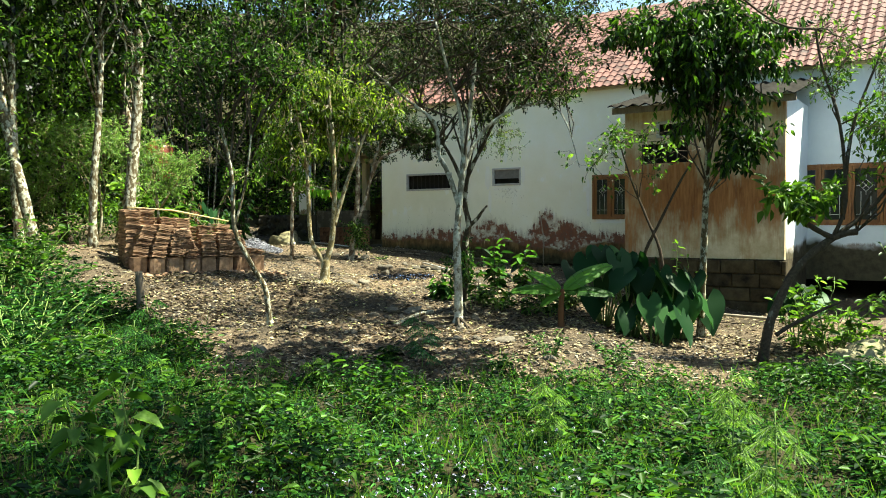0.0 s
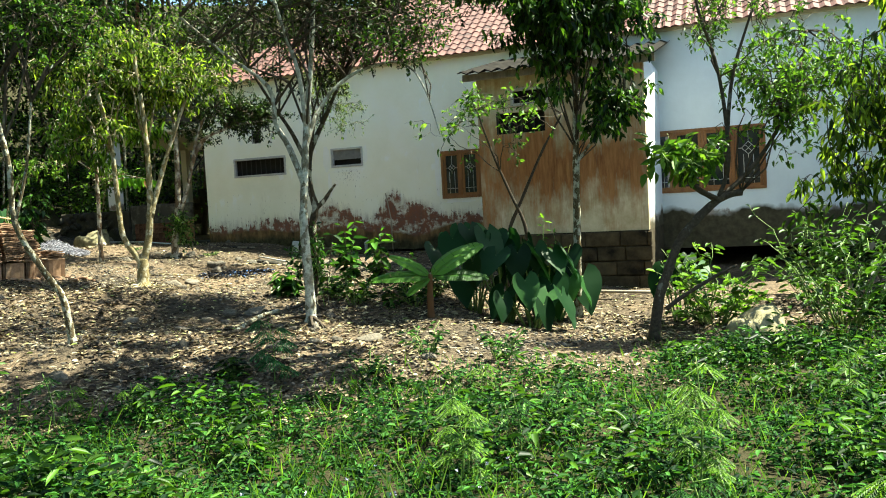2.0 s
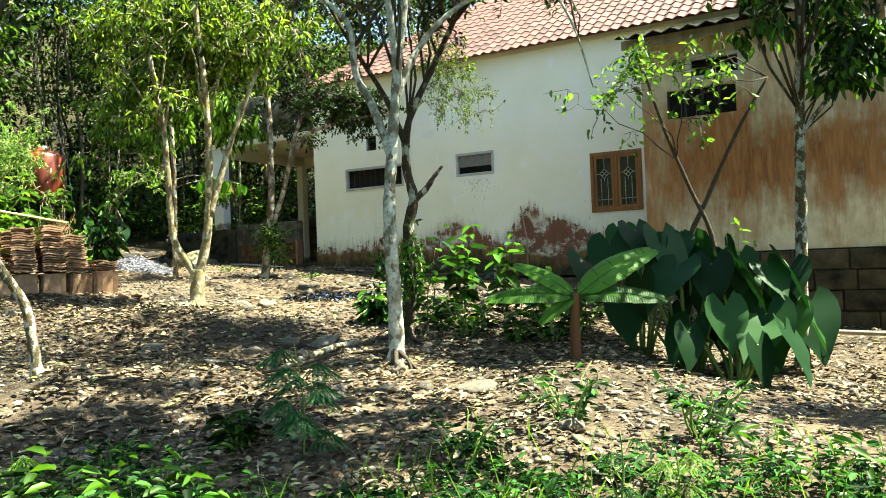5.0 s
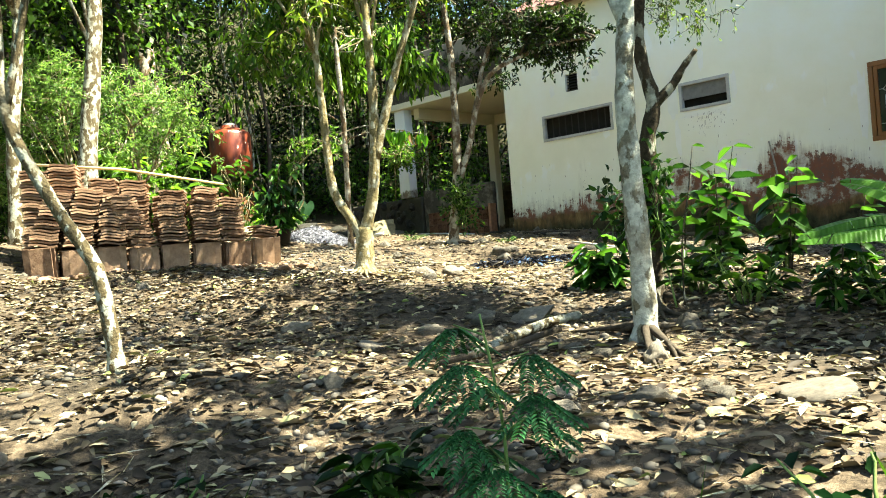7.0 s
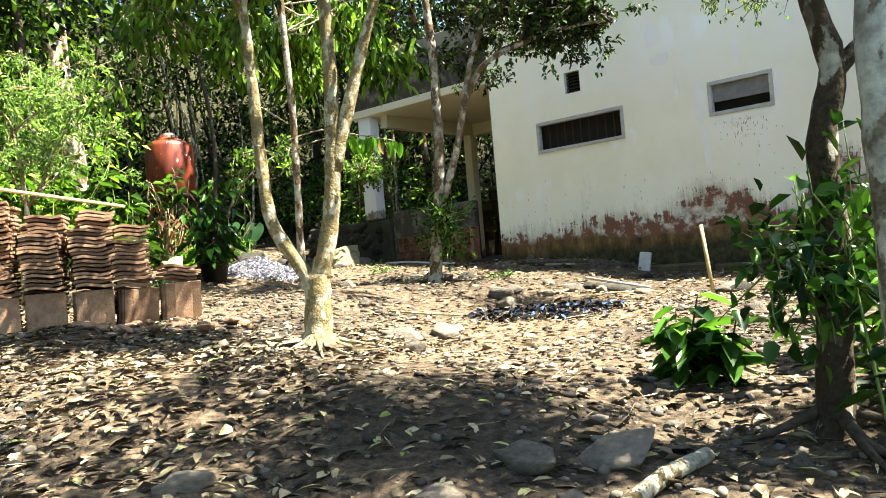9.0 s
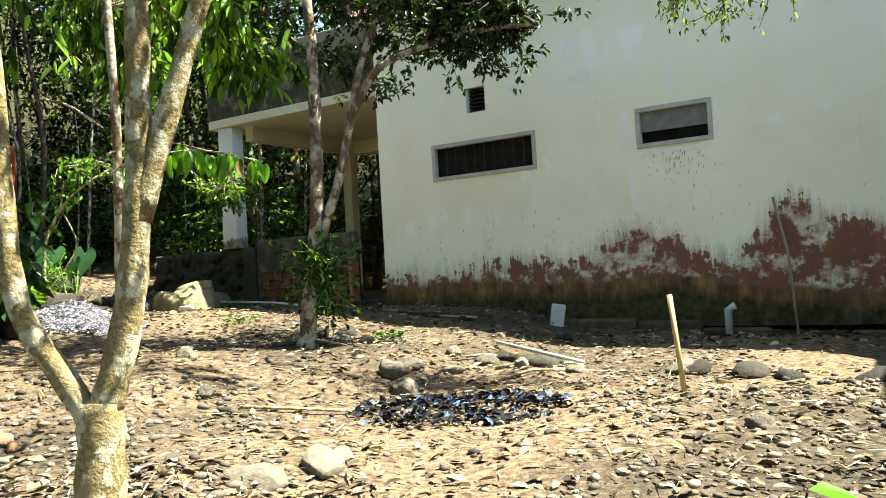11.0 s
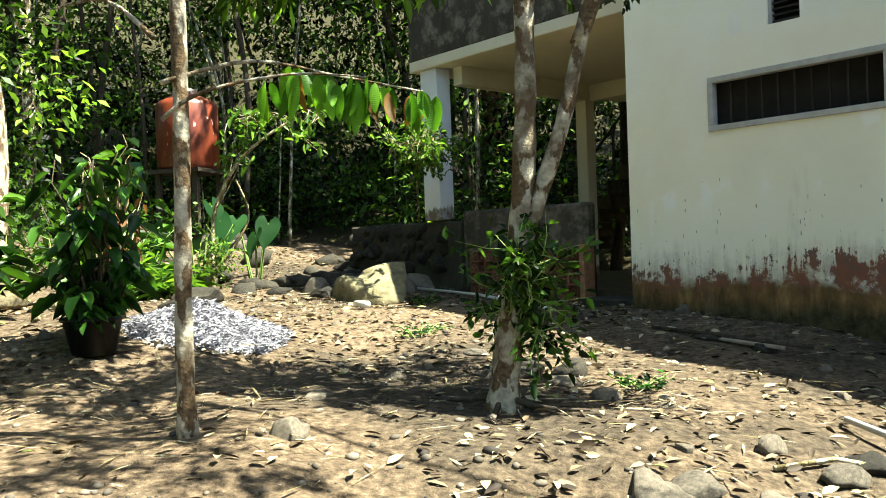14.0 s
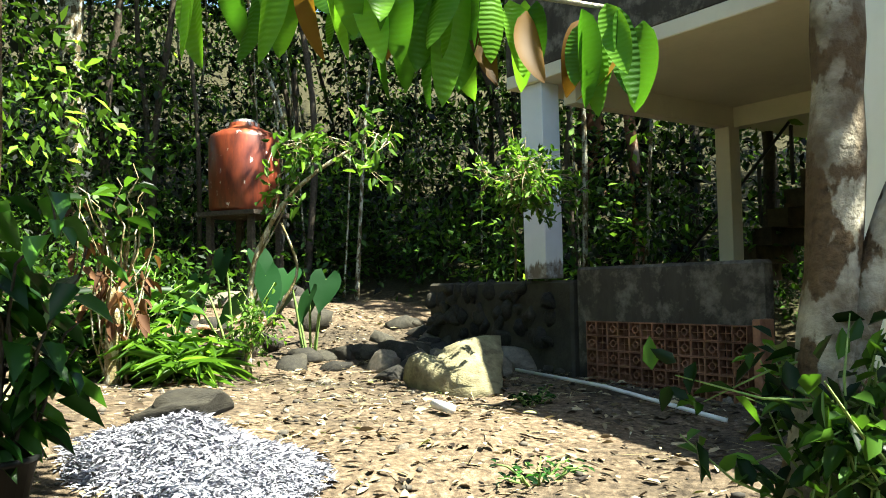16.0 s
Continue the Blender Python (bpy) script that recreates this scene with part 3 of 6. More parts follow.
# black mildew specks below the small window and above the stained band
pick = random.Random(9)
bm = bmesh.new()
for k in range(260):
    if k < 90:
        cx, cz = 4.5 + pick.gauss(0, 0.2), 2.62 - abs(pick.gauss(0, 0.22))
    else:
        cx, cz = pick.uniform(0.1, 8.6), 1.45 + abs(pick.gauss(0, 0.22)) + 0.25 * math.sin(pick.uniform(0, 6))
    w2, h2 = pick.uniform(0.002, 0.007), pick.uniform(0.005, 0.03)
    ring = [bm.verts.new((cx + w2 * math.cos(a) * pick.uniform(0.6, 1.2), -0.006, cz + h2 * math.sin(a) * pick.uniform(0.6, 1.2))) for a in (0, 1.1, 2.2, 3.3, 4.4, 5.4)]
    bm.faces.new(ring[::-1])
tagged(part("mildew", bm, plain("mildew_stain", (0.32, 0.27, 0.22), (0.55, 0.50, 0.44), 12, 0.95, bumps=0), house), kind="stuff")

# footing along the long wall, mossy and coloured darker for the shade there
for k in range(12):
    x = k * 0.78
    part("footing", box((x, -0.16 - 0.05 * math.sin(k * 2.1), -0.2), (x + 0.775, -0.003, 0.78 - 0.045 * k + 0.03 * math.sin(k * 1.7)), 0.03), SLAB_DARK, house, "mossy footing coloured darker for the shade along the wall")


def casement(parent, x0, z0, x1, z1, leaves, y0=0.0):
    """A teak window of several leaves with diamond glazing bars."""
    win = child("window", None, parent, "varnished teak window with diamond glazing bars")
    f = 0.07
    bm = bmesh.new()
    add_box(bm, (x0, y0 - 0.03, z0), (x1, y0 + 0.09, z0 + f), 0.006)
    add_box(bm, (x0, y0 - 0.03, z1 - f), (x1, y0 + 0.09, z1), 0.006)
    for k in range(leaves + 1):
        x = x0 + (x1 - x0 - f) * k / leaves
        add_box(bm, (x, y0 - 0.03, z0 + f), (x + f, y0 + 0.09, z1 - f), 0.006)
    part("frame", bm, WOOD, win)
    for k in range(leaves):
        a = x0 + (x1 - x0 - f) * k / leaves + f + 0.004
        b = x0 + (x1 - x0 - f) * (k + 1) / leaves - 0.004
        s = 0.055
        bm = bmesh.new()
        add_box(bm, (a, y0 - 0.015, z0 + f), (b, y0 + 0.03, z0 + f + s), 0.004)
        add_box(bm, (a, y0 - 0.015, z1 - f - s), (b, y0 + 0.03, z1 - f), 0.004)
        add_box(bm, (a, y0 - 0.015, z0 + f + s), (a + s, y0 + 0.03, z1 - f - s), 0.004)
        add_box(bm, (b - s, y0 - 0.015, z0 + f + s), (b, y0 + 0.03, z1 - f - s), 0.004)
        sash = part("sash", bm, WOOD, win)
        part("pane", box((a + s, y0 + 0.012, z0 + f + s), (b - s, y0 + 0.018, z1 - f - s)), GLASS_DARK, sash)
        cx, cz = (a + b) / 2, z0 + (z1 - z0) * 0.64
        bars = []
        w2 = (b - a) / 2 - s
        lo, hi = z0 + f + s, z1 - f - s
        q = w2 * 0.62
        bars += [((cx - q, cz), (cx, cz + q)), ((cx, cz + q), (cx + q, cz)), ((cx + q, cz), (cx, cz - q)), ((cx, cz - q), (cx - q, cz))]
        bars += [((cx - q / 2, cz - q / 2), (cx + q / 2, cz + q / 2)), ((cx - q / 2, cz + q / 2), (cx + q / 2, cz - q / 2))]
        bars += [((cx, cz + q), (cx, hi)), ((cx - q, cz), (a + s, cz)), ((cx + q, cz), (b - s, cz)), ((cx, cz - q), (cx, cz - q * 1.6))]
        bars += [((cx - w2 * 0.45, lo), (cx - w2 * 0.45, cz - q * 1.0)), ((cx + w2 * 0.45, lo), (cx + w2 * 0.45, cz - q * 1.0)), ((a + s, lo + 0.12), (b - s, lo + 0.12))]
        tubes = [([(p[0], y0 + 0.008, p[1]), (r[0], y0 + 0.008, r[1])], [0.007, 0.007]) for p, r in bars]
        child("glazing_bar", tube_mesh("glazing_bar", tubes, PVC, 4), sash)
    # Black sheet behind the glass in place of the room's shade.
    part("recess", box((x0, y0 + 0.13, z0), (x1, y0 + 0.15, z1)), ROOM_SHADE, win)
    return win


casement(house, 7.08, 1.72, 8.12, 2.90, 2)
casement(house, 12.0, 1.55, 14.6, 2.95, 4)

# roof: a hipped deck and courses of tiles
RISE = math.tan(radians(34))
bm = bmesh.new()
vs = [bm.verts.new(p) for p in ((-0.15, -0.22, 5.22), (18.15, -0.22, 5.22), (18.15, 9.2, 5.22), (-0.15, 9.2, 5.22), (4.5, 4.5, 5.22 + 4.7 * RISE), (13.5, 4.5, 5.22 + 4.7 * RISE))]
for f in ((0, 1, 5, 4), (1, 2, 5), (2, 3, 4, 5), (3, 0, 4), (3, 2, 1, 0)):
    bm.faces.new([vs[k] for k in f])
roof = part("roof", bm, ROOF_CLAY, house, "red clay tile roof, faded and mossy")


def tile_outline(width, depth, thick, wave, nx=5):
    V, F = [], []
    for j in range(2):
        for i in range(nx):
            x = (i / (nx - 1) - 0.5) * width
            z = wave * math.sin(i / (nx - 1) * 2 * math.pi)
            V += [(x, (j - 0.5) * depth, z), (x, (j - 0.5) * depth, z - thick)]
    n = nx * 2
    for i in range(nx - 1):
        a = i * 2
        F += [(a, a + 2, n + a + 2, n + a), (a + 1, n + a + 1, n + a + 3, a + 3), (a, a + 1, a + 3, a + 2), (n + a, n + a + 2, n + a + 3, n + a + 1)]
    F += [(0, n, n + 1, 1), (n - 2, n - 1, 2 * n - 1, 2 * n - 2)]
    return V, F


TILE_V, TILE_F = tile_outline(0.225, 0.36, 0.015, 0.022)
roof_tile_mesh = as_mesh("tile", TILE_V, TILE_F, ROOF_CLAY)
slope = math.atan(RISE)
restV, restF, count = [], [], 0
for row in range(19):
    y = -0.16 + row * 0.245
    for k in range(86):
        s = -0.1 + 0.213 * k
        if s - y - 0.05 < 0 or s + y > 18.1:
            continue
        mt = pose(s, y, 5.255 + (y + 0.22) * RISE, math.degrees(slope) - 3, 0, random.uniform(-1.5, 1.5))
        if row < 5 and 0.1 < s < 13:
            child("tile", roof_tile_mesh, roof, m=mt)
            count += 1
        else:
            o = len(restV)
            restV += [mt @ Vector(v) for v in TILE_V]
            restF += [tuple(o + i for i in f) for f in TILE_F]
tagged(child("roof_tiling", as_mesh("roof_tiling", restV, restF, ROOF_CLAY), roof), kind="stuff")

# lean-to with the rust-stained wall
annex = thing("lean_to", HOUSE_M, "rust-stained plaster lean-to on a black stone base", "building")
AX0, AX1, AY = 9.0, 12.40, -2.73
A_HOLES = [(AX0 + 0.72, 3.50, AX0 + 1.52, 3.86), (AX0 + 0.40, 2.95, AX0 + 1.42, 3.38)]
wall_with_openings("wall", WALL_ORANGE, AX1 - AX0, 0.86, 4.18, 0.15, A_HOLES, annex, y0=AY, x0=AX0)
part("wall", box((AX1 - 0.15, AY + 0.15, 0.86), (AX1, -0.01, 4.3)), WALL_SIDE, annex)
part("wall", box((AX0, AY + 0.15, 0.86), (AX0 + 0.15, -0.01, 4.3)), WALL_ORANGE, annex)
for r in range(5):
    z0 = -0.6 + r * 0.29
    x = AX0 - 0.05
    while x < AX1:
        l = random.uniform(0.35, 0.95)
        part("stone", box((x, AY - 0.05 - random.uniform(0, 0.03), z0), (min(x + l, AX1 + 0.06) - 0.012, AY + 0.018, z0 + random.uniform(0.27, 0.286)), 0.016), SLAB_DARK, annex)
        x += l
part("stone_base", box((AX0, AY + 0.02, -0.6), (AX1, -0.02, 0.858)), SLAB_DARK, annex, "blackened stone base with moss")
slot_window("window", annex, *A_HOLES[0], 0, y0=AY)
w4 = child("window", None, annex)
for k in range(4):
    a = A_HOLES[1][0] + 0.255 * k
    part("frame", box((a, AY - 0.01, 2.95), (a + 0.03, AY + 0.05, 3.38)), IRON, w4)
# Black sheet in place of the shade behind the bars.
part("recess", box((A_HOLES[1][0], AY + 0.1, 2.95), (A_HOLES[1][2], AY + 0.12, 3.38)), ROOM_SHADE, w4)
V, F = [], []
for i in range(61):
    s = AX0 - 0.25 + 3.95 * i / 60
    for y, z in ((AY - 0.45, 4.22), (-0.02, 4.95)):
        for t in (0.0, -0.02):
            V.append((s, y, z + 0.03 * math.sin(i * 1.57) + t))
for i in range(60):
    a = i * 4
    F += [(a, a + 4, a + 6, a + 2), (a + 1, a + 3, a + 7, a + 5), (a, a + 1, a + 5, a + 4)]
part_me = as_mesh("roof", V, F, ASBESTOS)
child("roof", part_me, annex, "dark corrugated sheet roof")
part("fascia", box((AX0 - 0.2, AY - 0.30, 4.06), (AX1 + 0.25, AY - 0.26, 4.2)), WOOD_GREY, annex)

# carport of sheet metal past the lean-to
carport = thing("carport", HOUSE_M, "grey corrugated metal carport roof on thin steel posts", "carport")
V, F = [], []
for i in range(81):
    s = 18.2 + 5.0 * i / 80
    for y, z in ((-4.2, 4.3), (4.0, 5.3)):
        V += [(s, y, z + 0.03 * math.sin(i * 1.57)), (s, y, z + 0.03 * math.sin(i * 1.57) - 0.01)]
for i in range(80):
    a = i * 4
    F += [(a, a + 4, a + 6, a + 2), (a + 1, a + 3, a + 7, a + 5)]
child("roof_sheet", as_mesh("roof_sheet", V, F, SHEET_METAL), carport)
for s in (18.5, 22.9):
    part("post", box((s, -4.0, -0.6), (s + 0.08, -3.92, 4.26)), SHEET_METAL, carport)
    part("post", box((s, 3.5, -0.2), (s + 0.08, 3.58, 5.2)), SHEET_METAL, carport)
for k in range(5):
    y = -4.1 + 2.0 * k
    z = 4.22 + 0.122 * (y + 4.2)
    part("purlin", box((18.2, y, z - 0.08), (23.2, y + 0.05, z)), SHEET_METAL, carport)

# terrace beside the house
terrace = thing("terrace", HOUSE_M, "mildewed concrete terrace with slab roof and parapet", "terrace")
part("slab", box((-4.05, 0.30, 4.12), (-0.01, 6.4, 4.27), 0.01), CREAM, terrace)
part("parapet", box((-4.05, 0.30, 4.272), (-0.01, 0.42, 5.35), 0.01), CONCRETE, terrace, "black-streaked concrete parapet")
part("parapet", box((-4.05, 0.424, 4.272), (-3.93, 6.4, 5.35), 0.01), CONCRETE, terrace)
part("beam", box((-3.35, 3.42, 3.86), (-0.01, 3.60, 4.118)), CREAM, terrace)
part("beam", box((-3.42, 0.6, 3.86), (-3.24, 3.41, 4.118)), CREAM, terrace)
part("pillar", box((-3.88, 0.36, 1.95), (-3.52, 0.62, 4.118), 0.008), PILLAR_MAT, terrace, "white pillar stained with mildew")
part("pillar", box((-3.44, 3.28, 0.9), (-3.22, 3.50, 3.858), 0.008), CREAM, terrace)
part("floor", box((-5.6, 0.75, 0.3), (-0.01, 6.4, 0.98)), SLAB_DARK, terrace)
part("rubble_wall", box((-5.9, 0.42, 0.6), (-3.2, 0.75, 1.93), 0.03), STONE_DARK, terrace, "black mossy rubble wall")
part("low_wall", box((-3.2, 0.48, 0.7), (-0.98, 0.66, 2.06), 0.03), CONCRETE, terrace, "streaked grey plastered low wall")
part("gate_post", box((-0.975, 0.30, 0.7), (-0.90, 0.50, 1.56), 0.006), BRICK_RED, terrace, "red-painted brick edge")
part("threshold", box((-0.9, 0.2, 0.6), (-0.01, 0.75, 0.93), 0.01), CONCRETE, terrace)


def lattice_block(ring):
    """A pierced clay block: a square rim with a ring on four spokes, or a plain cross."""
    bm = bmesh.new()
    h, t = 0.071, 0.009
    for lo, hi in (((-h, -0.04, -h), (h, 0.04, -h + t)), ((-h, -0.04, h - t), (h, 0.04, h)), ((-h, -0.04, -h + t), (-h + t, 0.04, h - t)), ((h - t, -0.04, -h + t), (h, 0.04, h - t))):
        add_box(bm, lo, hi)
    if ring:
        n, vv = 10, []
        for k in range(n):
            a = 2 * math.pi * k / n
            vv.append([[bm.verts.new((r * math.cos(a), y, r * math.sin(a))) for y in (-0.035, 0.035)] for r in (0.028, 0.037)])
        for k in range(n):
            (i0, o0), (i1, o1) = vv[k], vv[(k + 1) % n]
            bm.faces.new((i0[0], o0[0], o1[0], i1[0]))
            bm.faces.new((o0[0], o0[1], o1[1], o1[0]))
            bm.faces.new((i0[1], i0[0], i1[0], i1[1]))
    inner = 0.036 if ring else 0.0
    for a in range(4):
        c, s = round(math.cos(a * math.pi / 2)), round(math.sin(a * math.pi / 2))
        x0, x1 = sorted((inner * c - 0.004 * abs(s), 0.062 * c + 0.004 * abs(s)))
        z0, z1 = sorted((inner * s - 0.004 * abs(c), 0.062 * s + 0.004 * abs(c)))
        add_box(bm, (x0, -0.03, z0), (x1, 0.03, z1))
    me = bpy.data.meshes.new("lattice_block")
    bm.to_mesh(me)
    bm.free()
    me.materials.append(BRICK_RED)
    return me


lattice = [lattice_block(True), lattice_block(False)]
for r in range(5):
    for k in range(13):
        child("lattice_block", lattice[k % 2], terrace, m=pose(-2.89 + 0.145 * k, 0.42, 1.43 - 0.145 * r))
# Black sheet that paints the shade behind the pierced blocks.
part("recess", box((-2.98, 0.468, 0.72), (-1.0, 0.476, 1.5)), ROOM_SHADE, terrace)
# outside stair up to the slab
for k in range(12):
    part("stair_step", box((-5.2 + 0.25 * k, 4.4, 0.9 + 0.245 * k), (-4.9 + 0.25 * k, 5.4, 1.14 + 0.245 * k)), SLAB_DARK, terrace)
# Added black sheet for the deep shade at the terrace's back.
part("back_wall", box((-1.35, 3.0, 0.985), (-0.01, 3.1, 3.5)), ROOM_SHADE, terrace)
for k in range(6):
    part("rail_post", box((-5.1 + 0.5 * k, 4.42, 1.2 + 0.49 * k), (-5.06 + 0.5 * k, 4.46, 2.0 + 0.49 * k)), IRON, terrace)
child("handrail", tube_mesh("handrail", [([(-5.15, 4.44, 2.0), (-2.5, 4.44, 4.6)], [0.025, 0.025])], IRON, 6), terrace)


# ---- trees ----
def rnd(a, b):
    return random.uniform(a, b)


def rvec():
    while True:
        v = Vector((rnd(-1, 1), rnd(-1, 1), rnd(-1, 1)))
        if 0.05 < v.length < 1:
            return v.normalized()


def curve(points, n=4):
    """A smooth polyline through the points."""
    P = [Vector(p) for p in points]
    if len(P) < 3:
        return P
    out = []
    for i in range(len(P) - 1):
        a, b, c, d = P[max(i - 1, 0)], P[i], P[i + 1], P[min(i + 2, len(P) - 1)]
        for k in range(n):
            t = k / n
            out.append(0.5 * ((2 * b) + (c - a) * t + (2 * a - 5 * b + 4 * c - d) * t * t + (3 * b - a - 3 * c + d) * t ** 3))
    out.append(P[-1])
    return out


def stem(points, r0, r1, flare=0.0):
    pts = curve(points)
    n = len(pts) - 1
    return pts, [r0 + (r1 - r0) * i / n + flare * max(0.0, 1 - i / 2.0) + r0 * 0.06 * math.sin(i * 2.3) for i in range(n + 1)]


def limb(a, b, r0, r1, n=5, wob=0.12):
    a, b = Vector(a), Vector(b)
    l = (b - a).length
    sag = Vector((0, 0, l * 0.12))
    pts = [a.lerp(b, k / n) + sag * math.sin(math.pi * k / n) + (rvec() * l * wob * 0.6 if 0 < k < n else Vector()) for k in range(n + 1)]
    return pts, [r0 + (r1 - r0) * k / n for k in range(n + 1)]


def crown(name, parent, starts, centre, radii, limbs, subs, twigs, per_twig, leaf, mat, bark, hang=0.2, r0=0.03, label="", fork=0.4):
    """Limbs from the stems' ends into an uneven crown, with twigs and many single leaves."""
    C, R = Vector(centre), Vector(radii)
    tubes, P, A = [], [], []
    for k in range(limbs):
        st = Vector(starts[k % len(starts)])
        v = rvec()
        if v.z < -0.35:
            v.z *= -0.6
        end = C + Vector((v.x * R.x, v.y * R.y, v.z * R.z)) * rnd(0.55, 1.0)
        lp, lr = limb(st, end, r0, r0 * 0.25)
        tubes.append((lp, lr))
        for s in range(subs):
            q = lp[random.randint(2, len(lp) - 1)]
            e2 = q + Vector((rnd(-1, 1) * R.x, rnd(-1, 1) * R.y, rnd(-0.8, 1) * R.z)) * fork
            sp, sr = limb(q, e2, r0 * 0.35, 0.005, 4, 0.2)
            tubes.append((sp, sr))
            for t in range(twigs):
                q2 = sp[random.randint(1, len(sp) - 1)]
                dv = (rvec() + Vector((0, 0, -hang * 0.6))).normalized() * rnd(0.15, 0.38)
                tubes.append(([q2, q2 + dv * 0.5 + rvec() * 0.03, q2 + dv], [0.005, 0.004, 0.002]))
                for _ in range(per_twig):
                    P.append(q2 + dv * rnd(0.2, 1.05) + rvec() * leaf[0] * 0.5)
                    A.append((rvec() * 0.9 + dv.normalized() * 0.5 + Vector((0, 0, -hang))))
    tagged(child("twig", tube_mesh("twig", tubes, bark, 6), parent), kind="stuff")
    P, A = np.array([tuple(p) for p in P]), np.array([tuple(a) for a in A])
    n = len(P)
    Nn = rng.normal(size=(n, 3)) * 0.6 + np.array([0, 0, 1.0])
    Ln = rng.uniform(leaf[0] * 0.65, leaf[0] * 1.25, n)
    child("crown", leaf_mesh("crown", P, A, Nn, Ln, Ln * leaf[1], mat), parent, label)


def roots(base, n, length, r, bark, parent, spread=None):
    tubes = []
    for k in range(n):
        a = rnd(0, 2 * math.pi) if spread is None else rnd(*spread)
        l = length * rnd(0.5, 1.1)
        pts = []
        for i in range(6):
            t = i / 5
            x = base[0] + math.cos(a + 0.5 * t * math.sin(k)) * l * t
            y = base[1] + math.sin(a + 0.5 * t * math.sin(k)) * l * t
            pts.append((x, y, gz(x, y) + (0.16 * (1 - t) ** 2 + 0.015) * (r / 0.05)))
        tubes.append((pts, [r * (1 - 0.75 * i / 5) for i in range(6)]))
    child("root", tube_mesh("root", tubes, bark, 6), parent)


def tree(label, stems, bark, trunk_label=""):
    t = thing("tree", Matrix(), label, "tree")
    for i, s in enumerate(stems):
        child("trunk", tube_mesh("trunk", [s], bark, 10), t)
    return t


def place(b, right, offs):
    """World points from (sideways, up, ahead) offsets at a base."""
    rx, ry = right
    return [(b[0] + o[0] * rx - (o[2] if len(o) > 2 else 0) * ry, b[1] + o[0] * ry + (o[2] if len(o) > 2 else 0) * rx, b[2] + o[1]) for o in offs]


# pale straight tree in the middle of the yard
def polyline_starts(s, *steps):
    return [s[0][min(k, len(s[0]) - 1)] for k in steps]


bA = (0.25, 13.7, -0.1)
sA1 = stem([bA, (0.26, 13.7, 0.3), (0.24, 13.7, 1.05), (0.24, 13.72, 1.5), (0.30, 13.75, 2.15), (0.36, 13.8, 2.75), (0.5, 13.9, 3.8), (0.62, 14.0, 5.0)], 0.083, 0.03, 0.05)
sA2 = stem([(0.28, 13.74, 1.95), (0.1, 13.85, 2.5), (-0.06, 14.0, 2.85), (-0.14, 14.0, 3.4), (-0.74, 14.05, 3.9), (-1.3, 14.0, 4.4)], 0.048, 0.018)
sA3 = stem([(0.34, 13.78, 2.5), (0.52, 13.9, 2.95), (0.82, 14.0, 3.35), (1.25, 14.0, 3.62), (1.85, 13.95, 3.7), (2.15, 13.9, 3.3), (2.35, 13.9, 2.6)], 0.04, 0.007)
sA4 = stem([(0.36, 13.8, 2.75), (0.3, 13.7, 3.5), (0.1, 13.6, 4.2), (-0.1, 13.5, 5.0)], 0.04, 0.018)
tA = tree("pale lichen-barked tree with a dense dark twiggy crown", [sA1, sA2, sA3, sA4], BARK_WHITE)
startsA = polyline_starts(sA1, 20, 23, 26, 28) + polyline_starts(sA2, 10, 14, 17, 20) + polyline_starts(sA4, 6, 9, 12) + polyline_starts(sA3, 10, 13)
crown("crown", tA, startsA, (0.2, 14.0, 4.6), (2.4, 1.9, 1.5), 30, 7, 5, 6, (0.075, 0.45), LEAF_DARK, BARK_DARK, 0.15, 0.024)
crown("crown", tA, polyline_starts(sA3, 12, 15, 18, 21), (1.8, 14.1, 3.95), (1.1, 0.9, 0.7), 11, 5, 4, 5, (0.075, 0.45), LEAF_MID, BARK_DARK, 0.35, 0.012)
roots(bA, 8, 0.65, 0.03, BARK_DARK, tA)

# dark blotched tree standing close behind it, with a broken stub and shoots
bB = (0.37, 14.9, -0.06)
sB1 = stem([bB, (0.38, 14.9, 0.35), (0.42, 14.9, 0.8), (0.41, 14.9, 1.3), (0.48, 14.9, 1.62), (0.41, 14.9, 2.0), (0.46, 14.9, 2.5), (0.75, 14.95, 3.1), (1.2, 15.0, 4.0)], 0.085, 0.028, 0.05)
sB2 = stem([(0.48, 14.9, 1.6), (0.62, 14.9, 1.72), (0.72, 14.9, 1.86), (0.82, 14.9, 1.98)], 0.045, 0.016)
sB3 = stem([(0.43, 14.9, 2.2), (0.2, 15.0, 2.8), (-0.2, 15.1, 3.5), (-0.6, 15.2, 4.3)], 0.04, 0.016)
tB = tree("dark blotched tree with a broken stub and leafy shoots", [sB1, sB2, sB3], BARK_BLOTCH)
startsB = polyline_starts(sB1, 24, 27, 30, 32) + polyline_starts(sB3, 6, 9, 12)
crown("crown", tB, startsB, (0.8, 15.1, 4.3), (2.0, 1.3, 1.2), 18, 6, 5, 6, (0.075, 0.45), LEAF_DARK, BARK_DARK, 0.2, 0.022)
crown("crown", tB, polyline_starts(sB1, 30, 32), (2.2, 15.0, 4.85), (1.4, 0.9, 0.75), 12, 6, 5, 7, (0.085, 0.45), LEAF_DARK, BARK_DARK, 0.2, 0.018)
crown("shoots", tB, polyline_starts(sB1, 2, 4, 6, 8), (0.42, 14.78, 0.75), (0.28, 0.22, 0.5), 11, 2, 3, 4, (0.11, 0.5), LEAF_COFFEE, STEM_GREEN, 0.1, 0.008)
roots(bB, 5, 0.5, 0.035, BARK_DARK, tB)

